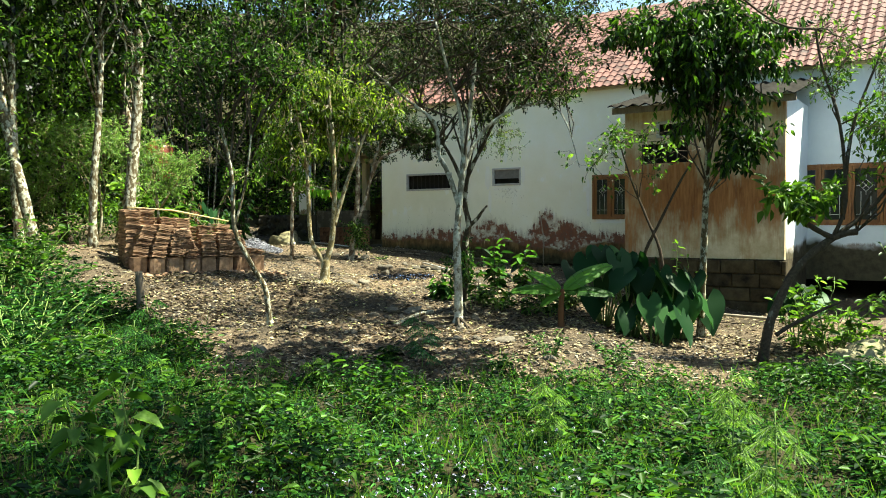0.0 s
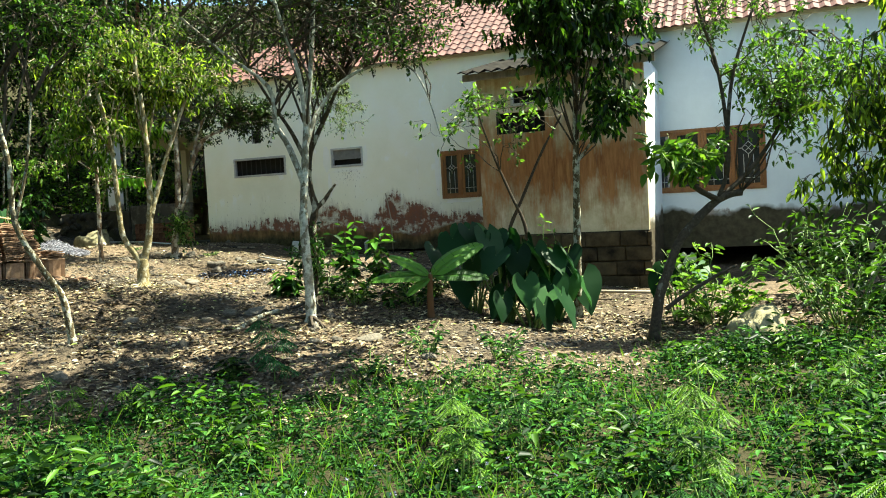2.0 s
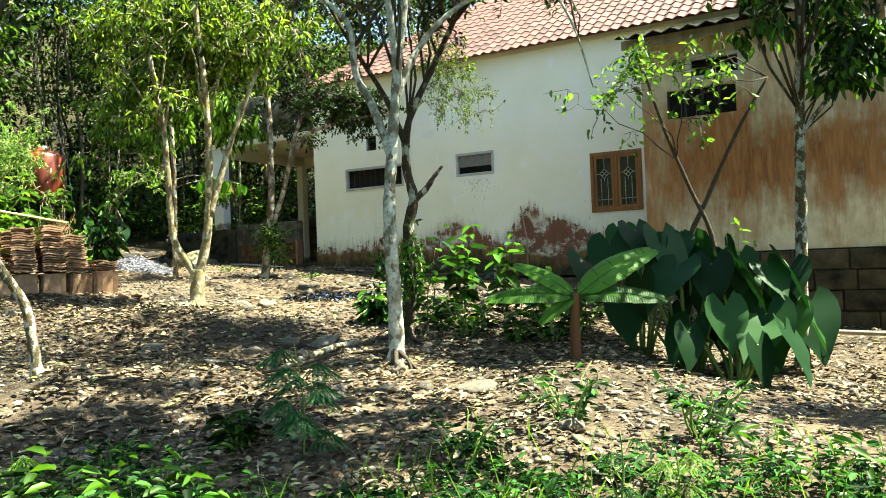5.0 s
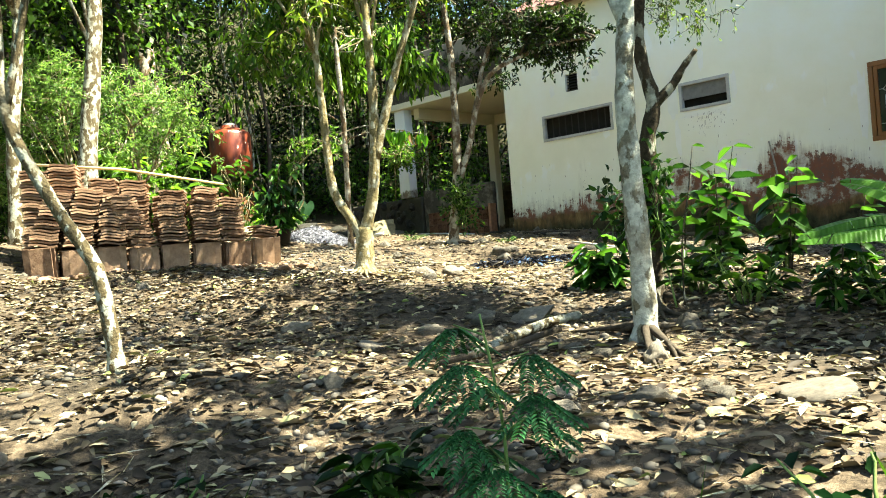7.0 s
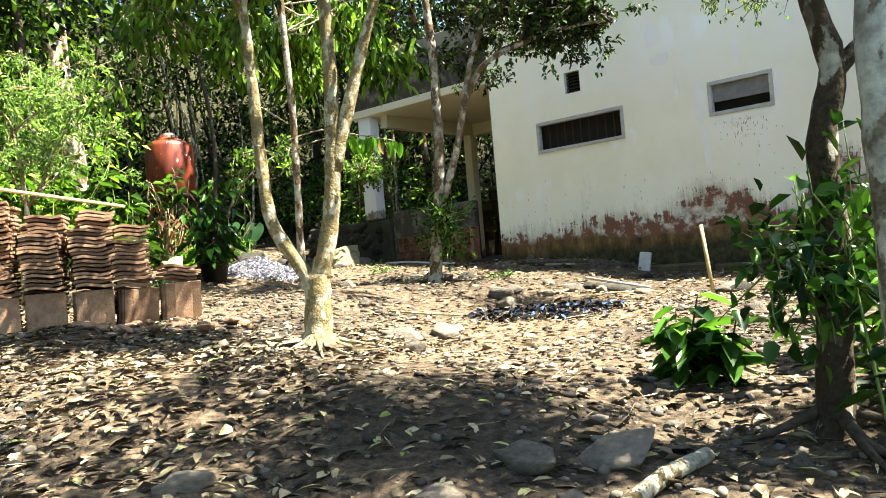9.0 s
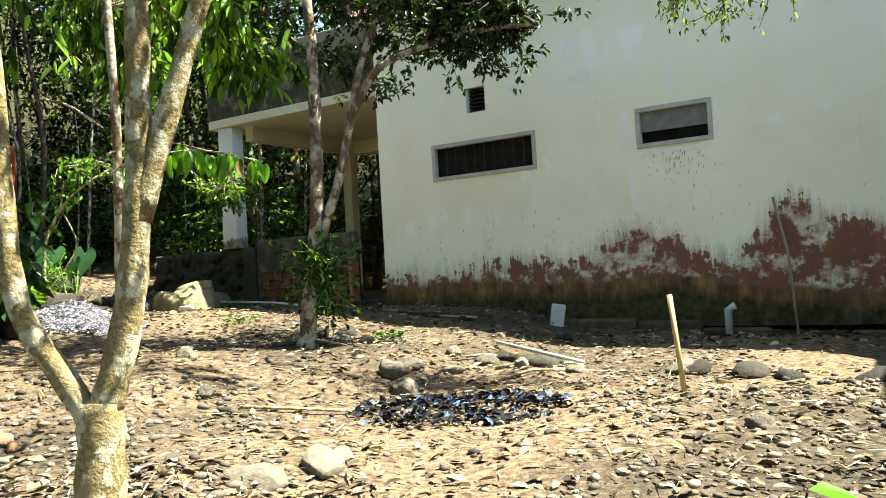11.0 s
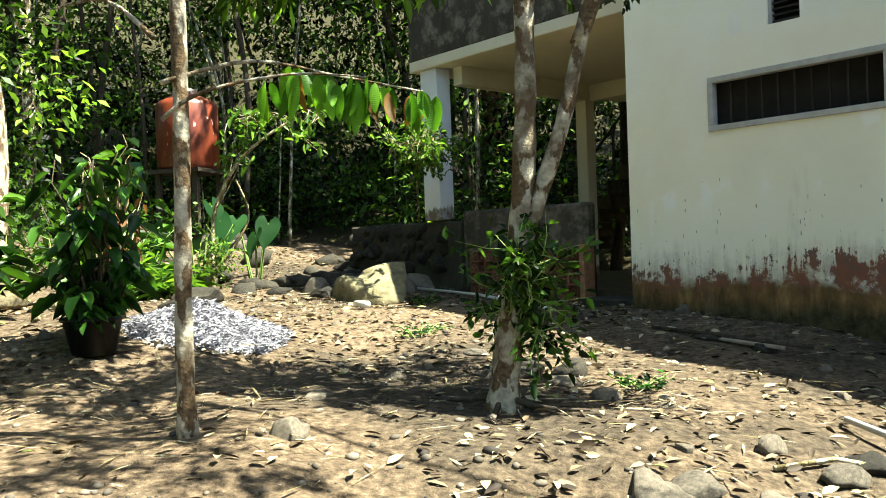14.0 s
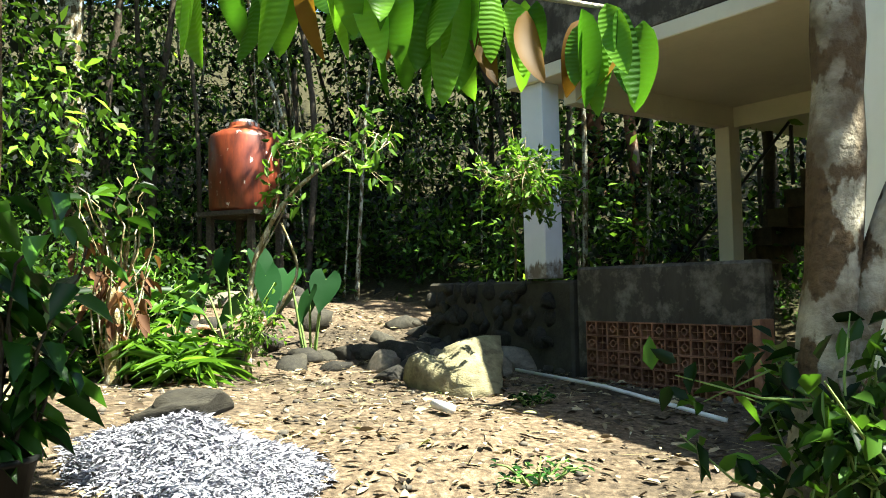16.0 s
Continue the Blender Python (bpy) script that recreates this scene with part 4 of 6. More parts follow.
# leaning thin tree
bL = (-2.72, 12.65, 0.06)
sL = stem(place(bL, (0.978, 0.208), [(0, 0), (-0.03, 0.3), (-0.07, 0.58), (-0.13, 0.72), (-0.29, 1.0), (-0.53, 1.55), (-0.55, 2.3), (-0.7, 3.1)]), 0.048, 0.03, 0.02)
sL2 = stem(place(bL, (0.978, 0.208), [(-0.53, 1.55), (-0.36, 2.2), (-0.25, 3.0)]), 0.025, 0.015)
tL = tree("thin leaning tree with white-blotched bark", [sL, sL2], BARK_PALE)
crown("crown", tL, [sL[0][-1], sL2[0][-1], sL[0][-4]], (-3.0, 12.7, 4.3), (1.7, 1.4, 1.25), 17, 6, 6, 10, (0.075, 0.45), LEAF_MID, BARK_DARK, 0.2, 0.02)

# forked tan tree by the tile stack
bY = (-2.44, 16.55, 0.42)
rY = (0.987, 0.16)
sY0 = stem(place(bY, rY, [(0, 0), (0.02, 0.25), (0.03, 0.5)]), 0.105, 0.085, 0.07)
sY1 = stem(place(bY, rY, [(0.0, 0.42), (-0.10, 0.60), (-0.25, 0.88), (-0.29, 1.3), (-0.31, 1.9), (-0.35, 2.5), (-0.5, 3.4)]), 0.055, 0.03)
sY2 = stem(place(bY, rY, [(0.04, 0.45), (0.14, 0.8), (0.19, 1.15), (0.22, 1.6), (0.23, 2.2), (0.2, 3.0), (0.1, 4.2)]), 0.066, 0.035)
sY3 = stem(place(bY, rY, [(0.2, 1.2), (0.36, 1.7), (0.56, 2.3), (0.95, 3.3)]), 0.055, 0.025)
tY = tree("forked tan-barked tree with spreading surface roots", [sY0, sY1, sY2, sY3], BARK_TAN)
crown("crown", tY, [sY1[0][-1], sY2[0][-1], sY3[0][-1], sY2[0][-8], sY1[0][-6]], (-2.65, 16.9, 3.7), (1.9, 1.5, 1.4), 19, 6, 6, 10, (0.115, 0.34), LEAF_YELLOWISH, BARK_TAN, 0.7, 0.022)
crown("crown", tY, [sY1[0][-1], sY1[0][-5]], (-3.5, 17.4, 2.75), (0.95, 0.8, 0.6), 7, 4, 5, 8, (0.12, 0.34), LEAF_LIGHT, BARK_TAN, 0.9, 0.012)
roots(bY, 7, 0.6, 0.024, BARK_TAN, tY)

# patchy-barked tree near the house corner
bM = (-2.44, 21.4, 0.6)
rM = (0.997, 0.077)
sM1 = stem(place(bM, rM, [(0, 0), (0.05, 0.5), (0.13, 1.0), (0.18, 1.6), (0.2, 2.2), (0.2, 3.2), (0.1, 4.6)]), 0.088, 0.045, 0.045)
sM2 = stem(place(bM, rM, [(0.1, 0.8), (0.22, 1.2), (0.4, 1.7), (0.55, 2.3), (0.7, 2.9), (1.0, 3.6)]), 0.055, 0.03)
sM3 = stem(place(bM, rM, [(0.5, 2.15), (0.8, 2.75), (1.3, 3.0), (1.9, 3.15), (2.5, 3.2)]), 0.045, 0.02)
tM = tree("patchy grey-barked tree with leafy shoots at its foot", [sM1, sM2, sM3], BARK_BROWN)
crown("crown", tM, [sM1[0][-1], sM2[0][-1], sM3[0][-1], sM3[0][-4], sM3[0][8]], (-1.15, 22.0, 3.75), (1.55, 0.9, 0.85), 18, 6, 6, 12, (0.085, 0.48), LEAF_DARK, BARK_DARK, 0.25, 0.025)
# High extra crown, added to shade the ground left of the trunk.
crown("crown", tM, [sM1[0][-1]], (-0.5, 19.5, 5.25), (1.3, 0.8, 0.5), 8, 4, 5, 9, (0.085, 0.48), LEAF_DARK, BARK_DARK, 0.25, 0.025)
sM4 = stem([sM1[0][-1], (-1.2, 21.0, 5.5), (0.2, 20.4, 5.6), (1.2, 20.1, 5.0)], 0.03, 0.012)
child("trunk", tube_mesh("trunk", [sM4], BARK_BROWN, 8), tM)
crown("crown", tM, polyline_starts(sM4, 9, 11, 12), (1.3, 20.1, 3.4), (0.8, 0.4, 0.5), 12, 4, 5, 8, (0.055, 0.45), LEAF_YELLOWISH, BARK_DARK, 0.6, 0.009)
crown("shoots", tM, [sM1[0][3], sM1[0][6], sM1[0][8]], (-2.2, 21.3, 1.25), (0.2, 0.18, 0.4), 9, 3, 3, 9, (0.08, 0.48), LEAF_MID, STEM_GREEN, 0.1, 0.008)
roots(bM, 5, 0.55, 0.026, BARK_DARK, tM)

# slim straight tree with long drooping leaves
bS = (-3.79, 20.25, 0.68)
sS = stem(place(bS, (0.94, 0.33), [(0, 0), (0.0, 0.6), (0.02, 1.3), (0.03, 2.2), (0.0, 3.4), (0.02, 5.0)]), 0.047, 0.034, 0.012)
sS2 = stem([(-3.82, 20.18, 2.48), (-3.5, 20.5, 2.62), (-3.15, 20.83, 2.57), (-2.72, 20.95, 2.47)], 0.016, 0.006)
sS3 = stem([(-3.82, 20.18, 2.30), (-3.6, 20.2, 2.42), (-3.25, 20.45, 2.52), (-2.9, 20.6, 2.5)], 0.013, 0.005)
sS4 = stem([(-3.84, 20.17, 2.7), (-4.3, 20.4, 3.0), (-4.9, 20.7, 3.1)], 0.016, 0.006)
tS = tree("slim straight tree with long drooping leaves", [sS, sS2, sS3, sS4], BARK_BROWN)
# This crown takes the bright tone that stands for sunlit leaves.
crown("crown", tS, [sS[0][-6], sS[0][-5]], (-3.5, 21.95, 3.6), (1.2, 0.5, 0.6), 13, 4, 4, 8, (0.2, 0.3), LEAF_SPRAY_SUN, BARK_TAN, 1.1, 0.012)
crown("crown", tS, [sS[0][-1], sS[0][-6]], (-4.3, 20.8, 5.5), (1.2, 1.1, 0.8), 6, 4, 5, 8, (0.17, 0.3), LEAF_MID, BARK_TAN, 0.9, 0.018)


def blade_mesh(name, length, width, mat, n=8, curl=0.12, fold=0.18):
    """One long pointed leaf, hanging along -z, with a folded midrib."""
    V, F = [], []
    for i in range(n + 1):
        t = i / n
        wd = width * 0.5 * (0.06 + math.sin(math.pi * t ** 0.85) ** 0.62 * (1.0 - 0.25 * t ** 4)) * (1.0 if t < 0.99 else 0.15)
        y = curl * length * t * t
        V += [(-wd, y - wd * fold * 2, -length * t), (0, y, -length * t), (wd, y - wd * fold * 2, -length * t)]
    for i in range(n):
        a = i * 3
        F += [(a, a + 1, a + 4, a + 3), (a + 1, a + 2, a + 5, a + 4)]
    return smooth(as_mesh(name, V, F, mat))


long_leaf = [blade_mesh("leaf", 0.22, 0.070, LEAF_DURIAN, 10), blade_mesh("leaf", 0.19, 0.060, LEAF_DURIAN, 10, -0.15), blade_mesh("leaf", 0.21, 0.062, LEAF_YELLOW, 10, 0.3)]
random.seed(11)
for src_pts, dens, start in ((sS2[0], 5, 0.5), (sS3[0], 3, 0.6)):
    for i in range(int(len(src_pts) * start), len(src_pts)):
        for k in range(dens):
            p = src_pts[i] + Vector((rnd(-0.06, 0.06), rnd(-0.05, 0.05), rnd(-0.06, 0.01)))
            me = long_leaf[0 if random.random() < 0.5 else 1] if random.random() < 0.84 else long_leaf[2]
            child("leaf", me, tS, m=Matrix.Translation(p) @ pose(0, 0, 0, rnd(-18, 18), rnd(-16, 16), rnd(-55, 55) + random.choice((0, 180))) @ Matrix.Diagonal((1, 1, rnd(0.75, 1.1), 1)))

# straight tree before the lean-to
b4 = (4.57, 14.3, -0.5)
s4 = stem(place(b4, (0.97, -0.2), [(0, 0), (0.02, 0.8), (0.05, 1.6), (0.08, 2.6), (0.12, 3.6), (0.2, 4.8)]), 0.075, 0.04, 0.02)
s4b = stem(place(b4, (0.97, -0.2), [(0.08, 2.6), (0.5, 3.1), (0.9, 3.4)]), 0.03, 0.014)
t4 = tree("straight dark-barked tree with broad hanging leaves", [s4, s4b], BARK_PALE)
crown("crown", t4, [s4[0][-1], s4[0][-4], s4b[0][-1], s4[0][-8], s4[0][-6]], (4.85, 14.2, 4.5), (1.25, 1.1, 1.6), 26, 6, 5, 8, (0.15, 0.42), LEAF_MID, BARK_DARK, 0.9, 0.018)
crown("crown", t4, [s4b[0][-1], s4[0][-9], s4b[0][3]], (5.35, 14.2, 3.05), (0.55, 0.5, 0.6), 8, 4, 4, 6, (0.15, 0.42), LEAF_MID, BARK_DARK, 0.9, 0.012)
crown("crown", t4, [s4[0][-1], s4[0][-3]], (3.9, 14.5, 5.0), (1.5, 1.1, 0.8), 12, 5, 5, 7, (0.14, 0.42), LEAF_MID, BARK_DARK, 0.7, 0.016)

# leaning crooked tree and its neighbours at the yard's end
b5 = (4.84, 12.2, -0.5)
s5 = stem([b5, (4.9, 12.1, 0.1), (5.03, 12.1, 0.43), (5.29, 12.1, 0.94), (5.84, 12.1, 1.41), (6.2, 12.1, 1.5)], 0.075, 0.05, 0.02)
s5u = stem([(5.84, 12.1, 1.41), (6.03, 12.1, 1.97), (5.93, 12.1, 3.1), (5.62, 12.05, 4.0), (5.51, 12.0, 4.5)], 0.032, 0.016)
s5b = stem([(5.84, 12.1, 1.41), (5.45, 12.0, 1.6), (5.2, 11.95, 1.85), (4.95, 11.9, 2.0)], 0.045, 0.025)
s5c = stem([(5.0, 12.1, -0.05), (5.18, 12.05, 0.09), (5.69, 12.0, 0.36), (6.0, 11.95, 0.5)], 0.035, 0.018)
s5d = stem([(5.98, 12.1, 1.75), (6.1, 12.1, 2.95), (6.38, 12.1, 3.79), (6.6, 12.0, 4.4)], 0.03, 0.012)
s5f = stem([(5.9, 12.1, 1.45), (6.5, 12.1, 1.95), (7.0, 12.0, 2.8), (7.25, 12.0, 3.7)], 0.04, 0.012)
t5 = tree("crooked leaning tree with pale green leaves", [s5, s5u, s5b, s5c, s5d, s5f], BARK_DARK)
crown("crown", t5, [s5b[0][-1], s5b[0][6], s5b[0][9]], (5.3, 11.9, 1.95), (0.5, 0.4, 0.3), 6, 3, 3, 5, (0.19, 0.45), LEAF_LIGHT, STEM_GREEN, 0.4, 0.012)
crown("crown", t5, [s5f[0][-1], s5f[0][6], s5f[0][9], s5[0][-1]], (7.1, 12.1, 2.55), (1.35, 0.9, 1.35), 18, 5, 5, 6, (0.10, 0.42), LEAF_LIGHT, BARK_DARK, 0.4, 0.014)
# Branch and wide crown added mostly above the view, to shade the near litter.
s5e = stem([s5u[0][-1], (4.9, 12.0, 4.6), (3.6, 11.8, 5.4), (1.8, 11.6, 5.8)], 0.02, 0.014)
child("trunk", tube_mesh("trunk", [s5e], BARK_DARK, 8), t5)
crown("crown", t5, [s5e[0][-1], s5e[0][7], s5e[0][9]], (2.2, 11.1, 5.75), (3.4, 1.8, 0.8), 30, 5, 5, 11, (0.15, 0.45), LEAF_MID, BARK_DARK, 0.3, 0.03)
crown("crown", t5, [s5u[0][-1], s5d[0][-1], s5u[0][8]], (6.0, 11.9, 3.6), (1.0, 0.8, 0.9), 10, 4, 4, 4, (0.08, 0.45), LEAF_LIGHT, BARK_DARK, 0.3, 0.014)
bR = (8.0, 10.6, -0.5)
sR = stem([bR, (7.9, 10.6, 0.6), (7.75, 10.5, 1.6), (7.6, 10.3, 2.8), (7.4, 10.1, 4.2)], 0.06, 0.03)
tR = tree("dark tree with long drooping olive leaves", [sR], BARK_DARK)
crown("crown", tR, [sR[0][-1], sR[0][9], sR[0][6]], (7.1, 10.5, 1.7), (1.2, 1.0, 1.4), 15, 5, 4, 6, (0.17, 0.3), LEAF_YELLOWISH, BARK_DARK, 1.1, 0.018)
bV = (4.0, 16.3, -0.2)
sV1 = stem([bV, (4.05, 16.3, 0.9), (4.3, 16.2, 1.55), (4.75, 16.1, 2.5), (5.1, 16.0, 3.1)], 0.045, 0.015)
sV2 = stem([(4.5, 16.3, 0.2), (4.35, 16.2, 1.1), (4.1, 16.2, 1.7), (3.75, 16.1, 2.5), (3.5, 16.0, 3.2)], 0.04, 0.014)
tV = tree("bare forked sapling with a few pale leaves", [sV1, sV2], BARK_DARK)
crown("crown", tV, [sV2[0][-1], sV2[0][10], sV1[0][-1]], (3.5, 16.1, 2.9), (0.85, 0.7, 0.8), 9, 4, 3, 4, (0.11, 0.5), LEAF_LIGHT, BARK_DARK, 0.3, 0.012)

# pale trunks beside the tile stack, and the tree standing over them
for (x, y), lean, r in (((-9.0, 17.2), -0.35, 0.11), ((-8.45, 16.8), -1.3, 0.13), ((-7.9, 18.2), 0.2, 0.10), ((-7.5, 19.2), 0.3, 0.16)):
    b = (x, y, gz(x, y) - 0.1)
    s = stem([b, (x + lean * 0.25, y, b[2] + 1.5), (x + lean * 0.6, y + 0.2, b[2] + 3.2), (x + lean * 0.8, y + 0.3, b[2] + 5.0), (x + lean, y, b[2] + 7.5)], r, r * 0.5, 0.04)
    t = tree("pale-barked tree at the forest edge", [s], BARK_PALE)
    crown("crown", t, [s[0][-1], s[0][-6], s[0][-9]], (x + lean * 0.8, y, b[2] + 6.2), (1.9, 1.9, 1.9), 10, 5, 5, 9, (0.16, 0.42), LEAF_FOREST_SHADE, BARK_PALE, 0.3, 0.03)
for (x, y, r, hh, mat) in ((-9.6, 24.6, 0.31, 12, BARK_BROWN), (-6.7, 40.1, 0.40, 14, BARK_RED), (-14.8, 30.9, 0.32, 14, BARK_PALE), (-11.9, 23.5, 0.14, 10, BARK_PALE), (-8.9, 22.6, 0.10, 5, BARK_DARK), (-4.6, 33.5, 0.12, 10, BARK_RED)):
    b = (x, y, gz(x, y) - 0.2)
    s = stem([b, (x + 0.1, y, b[2] + 2.5), (x - 0.05, y, b[2] + 5), (x + 0.2, y, b[2] + hh)], r, r * 0.6, r * 0.35)
    t = tree("tall forest tree with a straight blotched trunk", [s], mat)
    crown("crown", t, [s[0][-1], s[0][-2]], (x, y, b[2] + hh), (2.6, 2.6, 2.0), 9, 4, 5, 8, (0.24, 0.45), LEAF_FOREST_SHADE, BARK_DARK, 0.3, 0.05)


def bush(name, label, category, base, radii, shoots, per, leaf, mat, hang=0.2, low=0.25, bark=STEM_GREEN):
    """A clump of shoots with leaves of their own."""
    b = Vector((base[0], base[1], gz(base[0], base[1]) if len(base) < 3 else base[2]))
    t = thing(name, Matrix(), label, category)
    tubes, P, A = [], [], []
    for k in range(shoots):
        v = rvec()
        tip = b + Vector((v.x * radii[0], v.y * radii[1], radii[2] * rnd(low, 1.0) * 2))
        foot = b + Vector((v.x * radii[0] * 0.2, v.y * radii[1] * 0.2, -0.05))
        pts, rr = limb(foot, tip, 0.011, 0.004, 5, 0.1)
        tubes.append((pts, rr))
        for _ in range(per):
            q = rnd(0.3, 1.0)
            i = min(int(q * 5), 4)
            p = pts[i].lerp(pts[i + 1], q * 5 - i)
            d = rvec()
            d.z = abs(d.z) * 0.4 - hang
            P.append(tuple(p + d * 0.04))
            A.append(tuple(d))
    child("stem", tube_mesh("stem", tubes, bark, 5), t)
    P, A = np.array(P), np.array(A)
    Ln = rng.uniform(leaf[0] * 0.6, leaf[0] * 1.2, len(P))
    child("foliage", leaf_mesh("foliage", P, A, rng.normal(size=(len(P), 3)) * 0.3 + np.array([0, 0, 1.0]), Ln, Ln * leaf[1], mat, 0.25), t)
    return t


def coffee(base, hgt, stems, leaves, size, label, mat=None, lean=0.16):
    """Upright thin stems with tiers of broad drooping leaves."""
    b = Vector((base[0], base[1], gz(*base) - 0.03))
    t = thing("shrub", Matrix(), label, "shrub")
    for k in range(stems):
        a = 6.283 * k / stems + rnd(-0.5, 0.5)
        hh = hgt * (1.0 if k == 0 else rnd(0.5, 0.95))
        tip = b + Vector((math.cos(a) * lean * hh, math.sin(a) * lean * hh, hh)) * 1.0
        st = stem([b + Vector((math.cos(a), math.sin(a), 0)) * 0.03, b.lerp(tip, 0.5) + rvec() * 0.03, tip], 0.011, 0.004)
        child("stem", tube_mesh("stem", [st], STEM_GREEN if k % 2 else BARK_DARK, 5), t)
        P, A, Ln = [], [], []
        for i in range(leaves):
            f = 0.3 + 0.7 * (i // 2) / max(1, (leaves - 1) // 2)
            q = f * (len(st[0]) - 1)
            j = min(int(q), len(st[0]) - 2)
            p = st[0][j].lerp(st[0][j + 1], q - j)
            g = (i // 2) * 1.7 + (i % 2) * math.pi + a + rnd(-0.4, 0.4)
            P.append(tuple(p))
            A.append((math.cos(g), math.sin(g), rnd(-0.45, 0.35)))
            Ln.append(size * rnd(0.6, 1.15) * (0.75 if f > 0.95 else 1.0))
        P, A, Ln = np.array(P), np.array(A), np.array(Ln)
        child("foliage", leaf_mesh("foliage", P, A, rng.normal(size=P.shape) * 0.25 + np.array([0, 0, 1.0]), Ln, Ln * 0.5, mat or LEAF_COFFEE, 0.3, 0.14), t)
    return t


random.seed(52)
coffee((1.05, 16.1), 1.15, 6, 12, 0.27, "coffee shrub with broad glossy leaves before the white wall")
coffee((1.6, 16.2), 1.05, 5, 11, 0.27, "coffee shrub with broad glossy leaves before the white wall")
coffee((0.62, 15.6), 1.2, 2, 9, 0.22, "thin coffee sapling beside the dark tree")
coffee((-0.1, 15.85), 0.5, 7, 9, 0.24, "low broad-leaved shrub with drooping glossy leaves")
coffee((0.1, 15.75), 0.42, 5, 8, 0.22, "low broad-leaved shrub with drooping glossy leaves")
coffee((0.55, 14.7), 1.0, 2, 9, 0.17, "slender sapling beside the dark trunk", LEAF_MID)
coffee((1.5, 14.3), 0.55, 4, 9, 0.16, "young coffee seedling in the leaf litter")
coffee((1.15, 14.7), 0.4, 3, 7, 0.14, "young coffee seedling in the leaf litter")
coffee((1.9, 15.2), 0.7, 5, 9, 0.2, "young shrub with broad glossy leaves")
coffee((2.3, 15.0), 0.5, 4, 8, 0.18, "young shrub with broad glossy leaves")
bush("shrub", "bright broad-leaved bush behind the tile stack", "shrub", (-7.7, 21.6), (1.0, 0.9, 0.95), 40, 16, (0.24, 0.5), LEAF_LIGHT, 0.3)
bush("shrub", "leafy bush at the forest edge beside the rocks", "shrub", (-7.1, 22.0), (0.55, 0.5, 0.6), 18, 10, (0.27, 0.42), LEAF_MID, 0.25)
bush("shrub", "leafy bush at the forest edge beside the rocks", "shrub", (-8.3, 25.2), (0.9, 0.9, 0.5), 30, 14, (0.22, 0.45), LEAF_MID, 0.25)
bush("shrub", "strap-leaved clump of grass-like plants", "shrub", (-7.5, 25.1), (0.5, 0.45, 0.3), 16, 22, (0.42, 0.09), LEAF_LIGHT, 0.15)
bush("shrub", "yellow-green shrub beneath the crooked tree", "shrub", (6.2, 12.9), (0.9, 0.8, 0.6), 30, 12, (0.17, 0.5), LEAF_LIGHT, 0.2)
bush("shrub", "dark shrub against the stone base", "shrub", (8.6, 13.6), (1.3, 1.0, 0.8), 46, 14, (0.16, 0.45), LEAF_MID, 0.2)
bush("shrub", "dark shrub at the edge of the weeds", "shrub", (7.4, 11.6), (0.9, 0.9, 0.6), 36, 14, (0.15, 0.4), LEAF_MID, 0.3)
bush("shrub", "dark dense bush at the edge of the yard", "shrub", (-6.0, 11.4), (1.3, 1.2, 0.55), 60, 18, (0.11, 0.4), LEAF_HERB, 0.1)
bush("shrub", "dark dense bush at the edge of the yard", "shrub", (-5.0, 9.4), (1.2, 1.2, 0.45), 60, 18, (0.10, 0.4), LEAF_HERB, 0.1)
bush("shrub", "dark dense bush at the edge of the yard", "shrub", (-7.3, 13.4), (1.4, 1.2, 0.7), 60, 18, (0.13, 0.4), LEAF_MID, 0.1)
bush("shrub", "broad-leaved bush behind the pale trunks", "shrub", (-9.6, 15.2), (1.4, 1.3, 1.0), 60, 18, (0.16, 0.4), LEAF_MID, 0.1)
bush("shrub", "leggy shrub with pale heart-shaped leaves", "shrub", (-2.1, 5.0), (0.4, 0.35, 0.5), 7, 8, (0.17, 0.6), LEAF_LIGHT, 0.35)
bush("shrub", "sapling with bright leaves beside the lean-to", "shrub", (4.8, 16.0), (0.35, 0.3, 0.85), 8, 14, (0.11, 0.4), LEAF_LIGHT, 0.1)

# feathery shrubs behind the tile stack
for x, y, z, R, k in ((-8.9, 20.6, 3.4, (2.0, 1.4, 1.2), 12), (-7.2, 19.9, 2.9, (1.2, 1.0, 0.9), 8), (-10.3, 19.8, 2.6, (1.5, 1.2, 1.2), 9)):
    s = stem([(x, y, gz(x, y)), (x + 0.2, y, gz(x, y) + 0.8), (x + 0.1, y, z)], 0.05, 0.02)
    t = tree("light green feathery-leaved tree behind the tile stack", [s], BARK_TAN)
    crown("crown", t, [s[0][-1], s[0][-4]], (x, y, z), R, k, 5, 7, 22, (0.075, 0.3), LEAF_FEATHER, BARK_TAN, 0.05, 0.018)

# crooked sapling among the rocks
bq = (-7.25, 25.95, gz(-7.25, 25.95) - 0.05)
sq = stem(place(bq, (0.927, 0.375), [(0, 0), (0.02, 0.6), (0.07, 1.2), (0.34, 1.75), (0.7, 2.1), (1.1, 2.35)]), 0.035, 0.016)
sq2 = stem(place(bq, (0.927, 0.375), [(0.1, 0.5), (0.35, 0.8), (0.5, 1.15), (0.34, 1.6)]), 0.02, 0.012)
tq = tree("thin crooked sapling with sparse leaves", [sq, sq2], BARK_TAN)
crown("crown", tq, [sq[0][-1], sq[0][8]], (-6.2, 25.9, 3.2), (0.6, 0.5, 0.4), 5, 3, 3, 6, (0.13, 0.45), LEAF_LIGHT, BARK_TAN, 0.2, 0.01)
